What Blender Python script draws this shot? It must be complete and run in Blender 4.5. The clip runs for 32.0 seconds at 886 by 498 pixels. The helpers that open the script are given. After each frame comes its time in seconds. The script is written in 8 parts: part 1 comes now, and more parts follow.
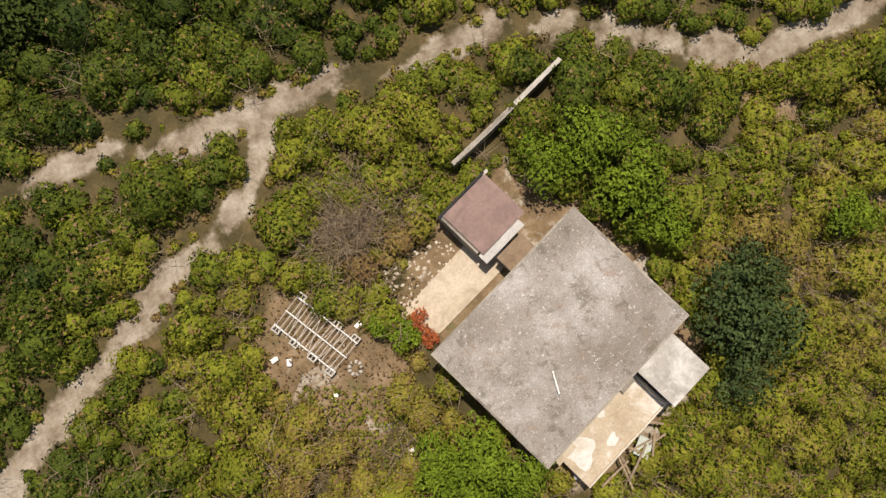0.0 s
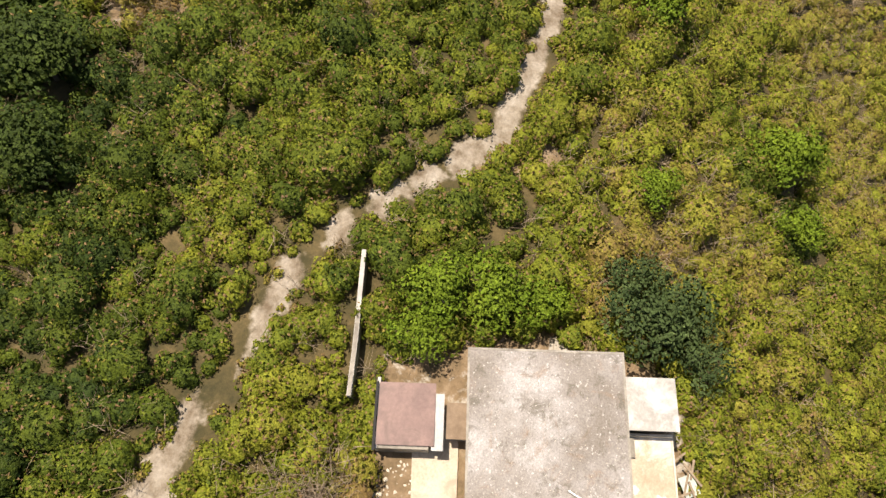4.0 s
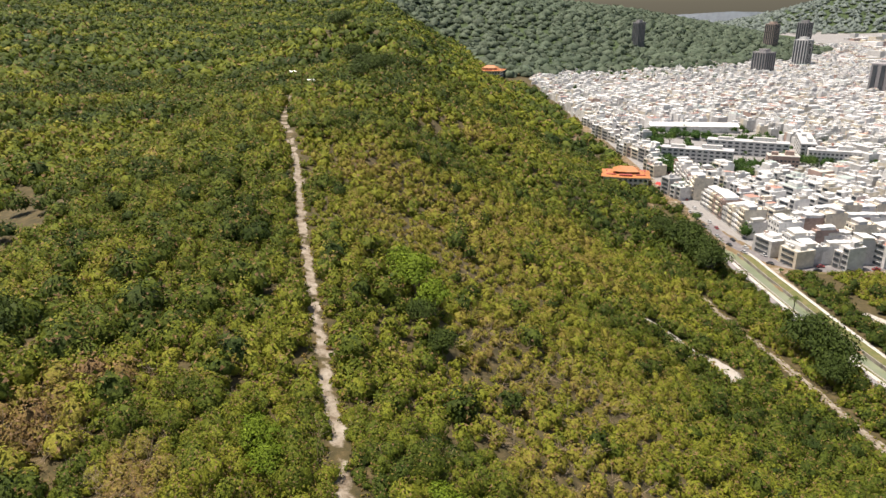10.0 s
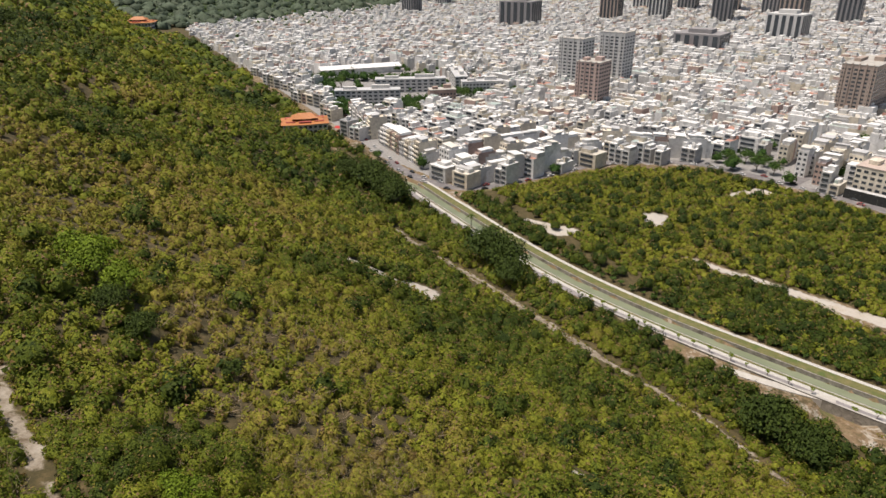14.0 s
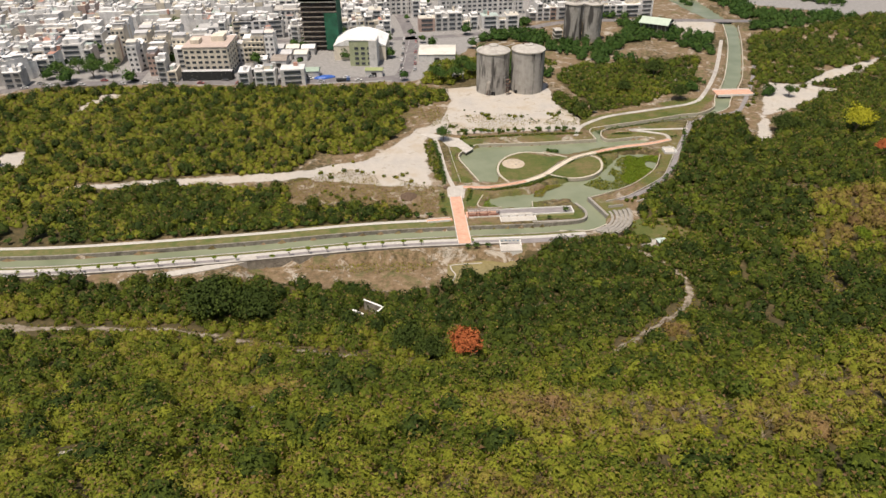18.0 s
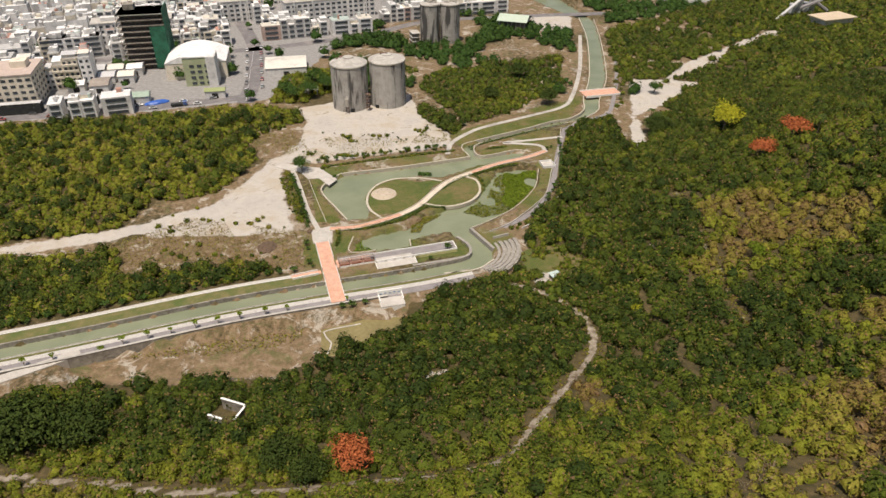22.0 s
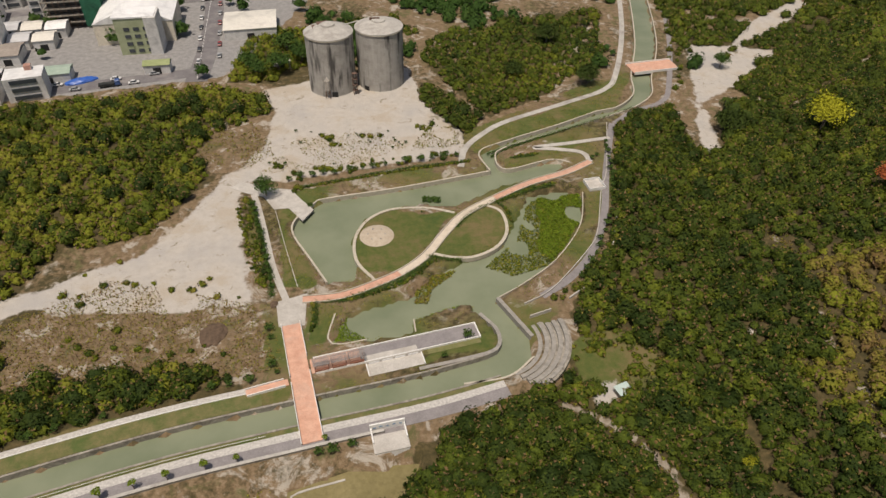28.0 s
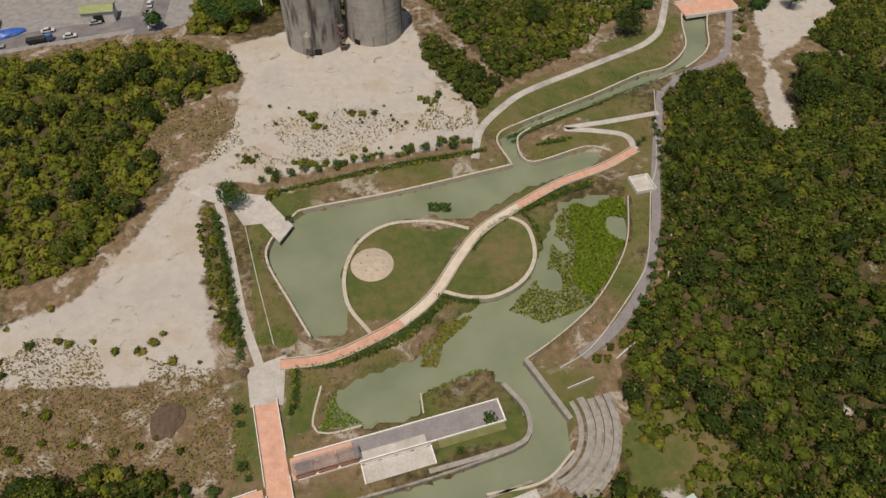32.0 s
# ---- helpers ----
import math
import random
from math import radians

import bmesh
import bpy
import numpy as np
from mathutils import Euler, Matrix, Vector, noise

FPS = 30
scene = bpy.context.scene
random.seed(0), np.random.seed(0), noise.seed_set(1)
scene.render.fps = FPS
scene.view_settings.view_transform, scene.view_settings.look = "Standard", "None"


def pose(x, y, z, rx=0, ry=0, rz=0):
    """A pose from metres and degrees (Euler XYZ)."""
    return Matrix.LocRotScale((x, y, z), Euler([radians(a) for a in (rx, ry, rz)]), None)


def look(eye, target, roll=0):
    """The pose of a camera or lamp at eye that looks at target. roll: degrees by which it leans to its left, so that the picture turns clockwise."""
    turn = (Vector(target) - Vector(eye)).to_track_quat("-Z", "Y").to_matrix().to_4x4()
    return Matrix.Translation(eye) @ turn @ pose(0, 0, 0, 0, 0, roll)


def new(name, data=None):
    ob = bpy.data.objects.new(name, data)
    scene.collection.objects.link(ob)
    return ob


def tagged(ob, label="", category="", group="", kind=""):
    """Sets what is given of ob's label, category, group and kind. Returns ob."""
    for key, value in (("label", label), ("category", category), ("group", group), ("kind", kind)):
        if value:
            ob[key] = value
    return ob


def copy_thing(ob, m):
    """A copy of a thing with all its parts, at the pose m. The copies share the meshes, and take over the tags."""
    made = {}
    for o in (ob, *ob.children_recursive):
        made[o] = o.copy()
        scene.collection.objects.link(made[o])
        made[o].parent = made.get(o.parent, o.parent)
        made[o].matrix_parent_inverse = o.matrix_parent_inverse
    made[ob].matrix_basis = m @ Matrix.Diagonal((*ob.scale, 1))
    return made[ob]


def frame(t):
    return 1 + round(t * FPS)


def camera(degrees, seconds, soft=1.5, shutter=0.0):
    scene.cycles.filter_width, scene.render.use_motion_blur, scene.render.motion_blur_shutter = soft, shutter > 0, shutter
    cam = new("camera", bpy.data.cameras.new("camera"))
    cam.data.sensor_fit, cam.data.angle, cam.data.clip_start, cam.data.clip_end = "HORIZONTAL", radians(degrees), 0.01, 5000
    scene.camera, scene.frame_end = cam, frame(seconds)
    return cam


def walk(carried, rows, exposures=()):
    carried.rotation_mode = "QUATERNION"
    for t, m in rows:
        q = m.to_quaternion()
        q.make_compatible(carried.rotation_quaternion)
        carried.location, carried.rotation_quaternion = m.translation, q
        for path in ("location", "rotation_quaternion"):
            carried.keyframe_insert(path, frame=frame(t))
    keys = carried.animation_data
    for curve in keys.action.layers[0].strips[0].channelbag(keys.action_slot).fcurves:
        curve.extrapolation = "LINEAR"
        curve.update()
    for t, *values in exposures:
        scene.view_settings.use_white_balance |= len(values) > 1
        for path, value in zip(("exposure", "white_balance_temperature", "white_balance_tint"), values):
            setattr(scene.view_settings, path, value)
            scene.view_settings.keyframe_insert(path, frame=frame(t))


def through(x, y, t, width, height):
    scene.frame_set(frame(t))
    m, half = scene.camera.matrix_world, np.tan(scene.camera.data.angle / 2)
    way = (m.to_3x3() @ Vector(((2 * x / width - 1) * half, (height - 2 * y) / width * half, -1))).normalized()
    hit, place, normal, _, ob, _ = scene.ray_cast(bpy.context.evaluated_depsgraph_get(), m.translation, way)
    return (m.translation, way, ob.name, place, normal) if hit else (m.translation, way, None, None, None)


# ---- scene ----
cam = camera(65.917, 32.0, soft=1.5)
PATH = [
    (0, (0.00, 0.00, 135.03), (-6.043, -9.980, 35.714), 4.690),
    (1, (0.00, 0.00, 135.03), (-6.782, -9.240, 35.691), 1.106),
    (2, (0.00, 0.00, 135.03), (-12.403, -12.279, 36.566), -0.810),
    (2.5, (0.00, 0.00, 135.03), (-17.676, -14.089, 37.620), -1.055),
    (4.5, (0.00, 0.00, 135.03), (-42.974, -15.531, 46.082), -1.106),
    (5, (0.00, 0.00, 135.03), (-49.146, -16.485, 49.516), -0.882),
    (6, (0.00, 0.00, 135.03), (-61.088, -17.373, 57.789), -0.743),
    (7, (0.00, 0.00, 135.03), (-72.665, -15.601, 68.126), -0.697),
    (8, (0.00, 0.00, 135.03), (-82.536, -12.137, 79.891), -0.640),
    (9, (0.00, 0.00, 135.03), (-90.188, -7.697, 92.525), -0.653),
    (9.5, (0.00, 0.00, 135.03), (-93.099, -5.574, 98.954), -0.616),
    (10, (0.00, 0.00, 135.03), (-94.097, -3.297, 101.344), -0.586),
    (11, (0.00, 0.00, 135.03), (-94.024, 1.534, 101.014), -0.633),
    (12, (0.00, 0.00, 135.03), (-93.607, 7.988, 100.769), -0.652),
    (12.5, (0.00, 0.00, 135.03), (-92.665, 13.076, 99.786), -0.659),
    (13, (0.00, 0.00, 135.03), (-90.860, 20.186, 98.468), -0.651),
    (13.5, (0.00, 0.00, 135.03), (-87.751, 29.398, 97.143), -0.685),
    (14, (0.00, 0.00, 135.03), (-82.881, 38.279, 94.223), -0.603),
    (14.5, (0.00, 0.00, 135.03), (-76.928, 46.402, 91.111), -0.519),
    (16.5, (0.00, 0.00, 135.03), (-47.275, 70.417, 82.055), -0.862),
    (17, (0.00, 0.00, 135.03), (-39.131, 75.093, 81.835), -0.912),
    (17.5, (0.00, 0.00, 135.03), (-29.253, 79.287, 81.573), -0.541),
    (18, (0.00, 0.00, 135.03), (-17.862, 82.445, 81.331), -0.646),
    (18.5, (-0.10, 0.61, 133.85), (-6.634, 84.624, 80.007), -0.531),
    (19, (-1.18, 3.05, 134.31), (-1.176, 87.113, 80.144), -0.241),
    (20, (-2.10, 12.44, 134.52), (-2.069, 96.337, 80.101), -0.026),
    (21, (-3.51, 24.79, 134.86), (-3.359, 108.433, 80.049), 0.178),
    (22, (-4.55, 38.49, 135.13), (-4.361, 122.000, 80.117), 0.178),
    (23, (-6.07, 52.68, 134.59), (-5.526, 136.189, 79.582), 0.362),
    (24, (-7.27, 66.62, 133.66), (-6.570, 150.205, 78.768), 0.515),
    (24.5, (-8.07, 74.34, 133.41), (-7.196, 157.862, 78.417), 0.695),
    (26.5, (-8.71, 103.96, 130.37), (-8.132, 184.681, 71.346), 0.169),
    (27, (-9.55, 111.04, 130.41), (-8.742, 189.981, 69.029), 0.339),
    (28, (-10.88, 125.02, 130.58), (-9.654, 201.161, 65.766), 0.729),
    (29, (-12.63, 139.21, 130.53), (-10.775, 212.504, 62.530), 1.284),
    (30, (-14.03, 153.18, 130.53), (-11.673, 223.537, 59.511), 1.717),
    (31, (-13.69, 166.75, 128.52), (-11.726, 234.713, 55.183), 0.905),
    (32, (-12.91, 180.97, 128.18), (-11.903, 245.518, 51.808), 0.326),
]
walk(cam, [(t, look(e, g, r)) for t, e, g, r in PATH], exposures=[(0, 0.20, 7400, 14), (2.5, 0.4, 7400, 14), (5, 1.02, 7400, 14), (6.5, 1.2, 7400, 14), (9, 0.80, 7300, 14), (11, 0.55, 7000, 14), (14, 0.15, 7000, 14), (19, 0.14, 7200, 14), (22, 0.08, 7200, 14), (24, -0.08, 7200, 14), (29, -0.34, 7200, 14), (32, -0.44, 7200, 14)])

# ---- light ----
SUN_EL, SUN_AZ = radians(72), radians(-112)   # the sun stands over the ridge, behind the camera's flight
sun_way = Vector((math.cos(SUN_EL) * math.cos(SUN_AZ), math.cos(SUN_EL) * math.sin(SUN_AZ), math.sin(SUN_EL)))
world = bpy.data.worlds.new("sky")
scene.world = world
world.use_nodes = True
wn = world.node_tree.nodes
sky = wn.new("ShaderNodeTexSky")
sky.sky_type, sky.sun_disc = "NISHITA", False
sky.sun_elevation, sky.sun_rotation = SUN_EL, math.pi / 2 - SUN_AZ
sky.dust_density, sky.air_density = 2.0, 1.2
world.node_tree.links.new(sky.outputs[0], wn["Background"].inputs[0])
wn["Background"].inputs[1].default_value = 0.072
sun_data = bpy.data.lights.new("sun", "SUN")
sun_data.energy, sun_data.angle, sun_data.color = 4.4, radians(0.55), (1.0, 0.955, 0.88)
sun = new("sun", sun_data)
sun.matrix_world = look((0, 0, 600), Vector((0, 0, 600)) - sun_way)


# ---- materials ----
def nodes_of(name):
    m = bpy.data.materials.new(name)
    m.use_nodes = True
    t = m.node_tree
    return m, t, t.nodes["Principled BSDF"]


def noise_node(t, scale, detail=4.0, rough=0.6, distort=0.0):
    n = t.nodes.new("ShaderNodeTexNoise")
    n.inputs["Scale"].default_value, n.inputs["Detail"].default_value = scale, detail
    n.inputs["Roughness"].default_value, n.inputs["Distortion"].default_value = rough, distort
    g = t.nodes.new("ShaderNodeNewGeometry")
    t.links.new(g.outputs["Position"], n.inputs["Vector"])
    return n


def ramp_node(t, stops, fac=None):
    r = t.nodes.new("ShaderNodeValToRGB")
    e = r.color_ramp.elements
    while len(e) < len(stops):
        e.new(0.5)
    for k, (p, c) in zip(e, stops):
        k.position, k.color = p, (*c, 1)
    if fac is not None:
        t.links.new(fac, r.inputs[0])
    return r


def mix_node(t, a, b, fac, kind="MIX"):
    m = t.nodes.new("ShaderNodeMix")
    m.data_type, m.blend_type = "RGBA", kind
    for sock, v in ((m.inputs[0], fac), (m.inputs[6], a), (m.inputs[7], b)):
        if isinstance(v, bpy.types.NodeSocket):
            t.links.new(v, sock)
        elif isinstance(v, tuple):
            sock.default_value = (*v, 1)
        else:
            sock.default_value = v
    return m.outputs[2]


def math_node(t, op, a, b=0.0, c=0.0):
    m = t.nodes.new("ShaderNodeMath")
    m.operation = op
    for sock, v in zip(m.inputs, (a, b, c)):
        if isinstance(v, bpy.types.NodeSocket):
            t.links.new(v, sock)
        else:
            sock.default_value = v
    return m.outputs[0]


def bump_node(t, height, strength, distance):
    b = t.nodes.new("ShaderNodeBump")
    b.inputs["Strength"].default_value, b.inputs["Distance"].default_value = strength, distance
    t.links.new(height, b.inputs["Height"])
    return b.outputs[0]


def surf(name, c1, c2, scale=0.5, rough=0.85, bump=0.25, fine=9.0, stain=None, stain_scale=0.12, metal=0.0, vary=0.0, random_from="island"):
    """A weathered surface: two tones at one scale, grain at another, and stains of their own shape."""
    m, t, p = nodes_of(name)
    big, small = noise_node(t, scale, 5, 0.65), noise_node(t, scale * fine, 4, 0.7)
    col = ramp_node(t, ((0.32, c1), (0.68, c2)), big.outputs[0]).outputs[0]
    grain = ramp_node(t, ((0.25, (0.72, 0.72, 0.72)), (0.75, (1.2, 1.2, 1.2))), small.outputs[0]).outputs[0]
    col = mix_node(t, col, grain, 0.85, "MULTIPLY")
    if stain:
        s = noise_node(t, stain_scale, 6, 0.7, 0.6)
        f = ramp_node(t, ((0.5, (0, 0, 0)), (0.66, (1, 1, 1))), s.outputs[0]).outputs[0]
        col = mix_node(t, col, stain, math_node(t, "MULTIPLY", f, 0.8))
    if vary:
        if random_from == "island":
            r = t.nodes.new("ShaderNodeNewGeometry").outputs["Random Per Island"]
        else:
            r = t.nodes.new("ShaderNodeObjectInfo").outputs["Random"]
        v = math_node(t, "MULTIPLY_ADD", r, 2 * vary, 1 - vary)
        h = t.nodes.new("ShaderNodeHueSaturation")
        t.links.new(v, h.inputs["Value"])
        t.links.new(col, h.inputs["Color"])
        col = h.outputs[0]
    t.links.new(col, p.inputs["Base Color"])
    p.inputs["Roughness"].default_value, p.inputs["Metallic"].default_value = rough, metal
    t.links.new(bump_node(t, small.outputs[0], bump, 0.05), p.inputs["Normal"])
    return m


GREENS = ((0.0, (0.030, 0.052, 0.010)), (0.24, (0.088, 0.118, 0.014)), (0.44, (0.190, 0.208, 0.022)),
          (0.64, (0.235, 0.200, 0.040)), (0.80, (0.190, 0.122, 0.050)), (1.0, (0.225, 0.145, 0.082)))


def leaf(name, stops, spread=0.17, through=0.16):
    """Leaves: a tone for each plant, from its tint, and a lighter or darker one for each leaf."""
    m, t, p = nodes_of(name)
    a = t.nodes.new("ShaderNodeAttribute")
    a.attribute_name = "tint"
    n = noise_node(t, 0.3, 5, 0.7)
    f = math_node(t, "ADD", a.outputs["Fac"], math_node(t, "MULTIPLY_ADD", n.outputs[0], 0.30, -0.16))
    col = ramp_node(t, stops, f).outputs[0]
    g = t.nodes.new("ShaderNodeNewGeometry")
    h = t.nodes.new("ShaderNodeHueSaturation")
    t.links.new(math_node(t, "MULTIPLY_ADD", g.outputs["Random Per Island"], 2 * spread, 1 - spread), h.inputs["Value"])
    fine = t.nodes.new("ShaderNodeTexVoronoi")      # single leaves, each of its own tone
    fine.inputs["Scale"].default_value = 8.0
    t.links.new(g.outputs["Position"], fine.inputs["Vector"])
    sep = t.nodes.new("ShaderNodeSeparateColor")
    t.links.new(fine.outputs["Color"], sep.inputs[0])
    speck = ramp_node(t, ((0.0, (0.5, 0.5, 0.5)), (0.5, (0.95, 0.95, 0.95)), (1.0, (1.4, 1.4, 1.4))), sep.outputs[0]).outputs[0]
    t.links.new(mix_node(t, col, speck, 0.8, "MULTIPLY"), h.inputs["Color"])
    t.links.new(h.outputs[0], p.inputs["Base Color"])
    t.links.new(bump_node(t, fine.outputs["Distance"], 0.5, -0.15), p.inputs["Normal"])
    p.inputs["Roughness"].default_value, p.inputs["Specular IOR Level"].default_value = 0.6, 0.12
    tr = t.nodes.new("ShaderNodeBsdfTranslucent")
    t.links.new(h.outputs[0], tr.inputs[0])
    mx = t.nodes.new("ShaderNodeMixShader")
    mx.inputs[0].default_value = through
    t.links.new(p.outputs[0], mx.inputs[1])
    t.links.new(tr.outputs[0], mx.inputs[2])
    t.links.new(mx.outputs[0], t.nodes["Material Output"].inputs[0])
    return m


def plain_leaf(name, dark, light, spread=0.2):
    return leaf(name, ((0.0, dark), (1.0, light)), spread)


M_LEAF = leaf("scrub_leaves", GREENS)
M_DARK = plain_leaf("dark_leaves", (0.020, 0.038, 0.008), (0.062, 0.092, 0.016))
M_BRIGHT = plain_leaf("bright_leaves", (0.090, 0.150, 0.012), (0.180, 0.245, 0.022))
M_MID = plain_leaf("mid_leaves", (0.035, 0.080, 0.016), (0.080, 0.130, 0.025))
# leaf greens paled and greyed: distance haze mixed into the base colour
M_HAZE_TINT = plain_leaf("haze_tinted_leaves", (0.085, 0.115, 0.075), (0.130, 0.160, 0.110))
# same for the farthest hill, bluer and paler: more haze in the colour
M_FAR_HAZE = plain_leaf("far_haze_leaves", (0.150, 0.185, 0.165), (0.200, 0.235, 0.205))
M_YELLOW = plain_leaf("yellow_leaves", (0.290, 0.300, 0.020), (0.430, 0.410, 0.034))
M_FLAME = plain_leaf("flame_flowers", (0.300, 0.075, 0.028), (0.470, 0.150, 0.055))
M_BARK = surf("bark", (0.10, 0.075, 0.055), (0.22, 0.18, 0.14), 3.0)
M_TWIG = surf("dry_twigs", (0.17, 0.12, 0.075), (0.33, 0.26, 0.18), 2.0)
M_CONC = surf("concrete", (0.36, 0.34, 0.31), (0.50, 0.48, 0.44), 0.35, stain=(0.24, 0.22, 0.20), vary=0.06)
M_PALE = surf("pale_concrete", (0.40, 0.375, 0.34), (0.52, 0.495, 0.455), 0.4, stain=(0.33, 0.30, 0.26), vary=0.05)
M_KERB = surf("edging_stone", (0.40, 0.36, 0.285), (0.54, 0.49, 0.41), 1.2, vary=0.12)
M_PINK = surf("pink_paving", (0.50, 0.27, 0.19), (0.62, 0.37, 0.27), 0.5, stain=(0.48, 0.33, 0.26), vary=0.08)
M_ASPH = surf("asphalt", (0.13, 0.12, 0.125), (0.20, 0.19, 0.19), 0.25, stain=(0.26, 0.24, 0.23), stain_scale=0.08)
M_LANE = surf("lane_asphalt", (0.20, 0.185, 0.185), (0.27, 0.25, 0.25), 0.3)
M_WHITE = surf("white_paint", (0.70, 0.70, 0.68), (0.82, 0.81, 0.78), 0.8, vary=0.04)
M_WALL = surf("wall_concrete_stained", (0.20, 0.18, 0.15), (0.38, 0.35, 0.30), 0.5, stain=(0.10, 0.085, 0.07), stain_scale=0.25)
M_TERRACE = surf("terrace_stone", (0.22, 0.205, 0.185), (0.34, 0.32, 0.285), 0.9, vary=0.15)
M_SPECK = surf("speckled_paving", (0.34, 0.32, 0.30), (0.60, 0.58, 0.54), 2.2, vary=0.05)
M_RAIL = surf("rail_white", (0.62, 0.62, 0.60), (0.74, 0.73, 0.70), 1.0)
M_WEED = surf("verge_grass", (0.085, 0.105, 0.025), (0.185, 0.155, 0.065), 0.35, stain=(0.06, 0.10, 0.018), stain_scale=0.2)
M_DARKPLAIN = surf("dark_doorway", (0.015, 0.014, 0.013), (0.03, 0.028, 0.026), 1.0)
M_CREAM = surf("cream_paving", (0.54, 0.46, 0.36), (0.64, 0.56, 0.46), 0.5, vary=0.05)


# ---- building blocks ----
def np_mesh(name, verts, quads, mats, tint=None, index=None, smooth=False, normals=None):
    """A mesh from arrays of corners and four-sided (or three-sided) faces."""
    me = bpy.data.meshes.new(name)
    verts, quads = np.asarray(verts, np.float32), np.asarray(quads, np.int32)
    n, k = quads.shape
    me.vertices.add(len(verts))
    me.vertices.foreach_set("co", verts.ravel())
    me.loops.add(n * k)
    me.loops.foreach_set("vertex_index", quads.ravel())
    me.polygons.add(n)
    me.polygons.foreach_set("loop_start", np.arange(0, n * k, k, dtype=np.int32))
    for m in mats if isinstance(mats, (list, tuple)) else [mats]:
        me.materials.append(m)
    if index is not None:
        me.polygons.foreach_set("material_index", np.asarray(index, np.int32))
    me.polygons.foreach_set("use_smooth", np.full(n, smooth or normals is not None))
    if tint is not None:
        a = me.attributes.new("tint", "FLOAT", "POINT")
        a.data.foreach_set("value", np.asarray(tint, np.float32))
    me.update(calc_edges=True)
    if normals is not None:
        me.normals_split_custom_set_from_vertices(np.asarray(normals, np.float32))
    return me


def thing(name, x=0.0, y=0.0, z=0.0, rz=0.0, label="", category="", group="", kind=""):
    ob = new(name)
    ob.empty_display_size = 0.5
    ob.matrix_basis = pose(x, y, z, 0, 0, rz)
    return tagged(ob, label, category, group, kind)


def part(name, data, material=None, parent=None, label="", at=None):
    """Links a bmesh or mesh as one object under a thing or a part."""
    if isinstance(data, bmesh.types.BMesh):
        me = bpy.data.meshes.new(name)
        data.to_mesh(me)
        data.free()
    else:
        me = data
    if material and not me.materials:
        me.materials.append(material)
    ob = new(name, me)
    if parent:
        ob.parent = parent
    if at is not None:
        ob.matrix_basis = at
    if label:
        ob["label"] = label
    return ob


def box(bm, cx, cy, cz, sx, sy, sz, rz=0.0, bevel=0.0):
    """Adds a box whose bottom lies at cz."""
    m = pose(cx, cy, cz + sz / 2, 0, 0, rz) @ Matrix.Diagonal((sx, sy, sz, 1))
    r = bmesh.ops.create_cube(bm, size=1.0, matrix=m)
    if bevel:
        es = list({e for v in r["verts"] for e in v.link_edges})
        bmesh.ops.bevel(bm, geom=es, offset=bevel, segments=1, affect="EDGES")
    return bm


def boxed(*args, **kw):
    return box(bmesh.new(), *args, **kw)


def tube(bm, p, q, r1, r2=None, n=8):
    p, q = Vector(p), Vector(q)
    m = Matrix.Translation((p + q) / 2) @ (q - p).to_track_quat("Z", "Y").to_matrix().to_4x4()
    bmesh.ops.create_cone(bm, cap_ends=True, segments=n, radius1=r1, radius2=r1 if r2 is None else r2, depth=(q - p).length, matrix=m)
    return bm


def spline(pts, step=2.0, closed=False):
    """A smooth line through a few points."""
    p = [np.array(q, float) for q in pts]
    n, out = len(p), []
    for i in range(n if closed else n - 1):
        if closed:
            a, b, c, d = p[i - 1], p[i], p[(i + 1) % n], p[(i + 2) % n]
        else:
            b, c = p[i], p[i + 1]
            a, d = (p[i - 1] if i else 2 * b - c), (p[i + 2] if i + 2 < n else 2 * c - b)
        k = max(2, int(np.linalg.norm(c - b) / step))
        for s in np.arange(k) / k:
            out.append(0.5 * (2 * b + (c - a) * s + (2 * a - 5 * b + 4 * c - d) * s * s + (3 * b - a - 3 * c + d) * s ** 3))
    if not closed:
        out.append(p[-1])
    return np.array(out)


def inside(x, y, poly):
    x, y = np.asarray(x, float), np.asarray(y, float)
    r = np.zeros(x.shape, bool)
    q = list(poly)
    for (x1, y1), (x2, y2) in zip(q, q[1:] + q[:1]):
        r ^= ((y1 > y) != (y2 > y)) & (x < (x2 - x1) * (y - y1) / (y2 - y1 if y2 != y1 else 1e-9) + x1)
    return r


def away(x, y, line, closed=False):
    """How far points lie from a line of straight pieces."""
    x, y = np.asarray(x, float), np.asarray(y, float)
    best = np.full(x.shape, 1e9)
    q = [tuple(p[:2]) for p in line]
    for (x1, y1), (x2, y2) in zip(q, q[1:] + (q[:1] if closed else [])):
        dx, dy = x2 - x1, y2 - y1
        s = np.clip(((x - x1) * dx + (y - y1) * dy) / max(dx * dx + dy * dy, 1e-9), 0, 1)
        best = np.minimum(best, np.hypot(x - x1 - s * dx, y - y1 - s * dy))
    return best


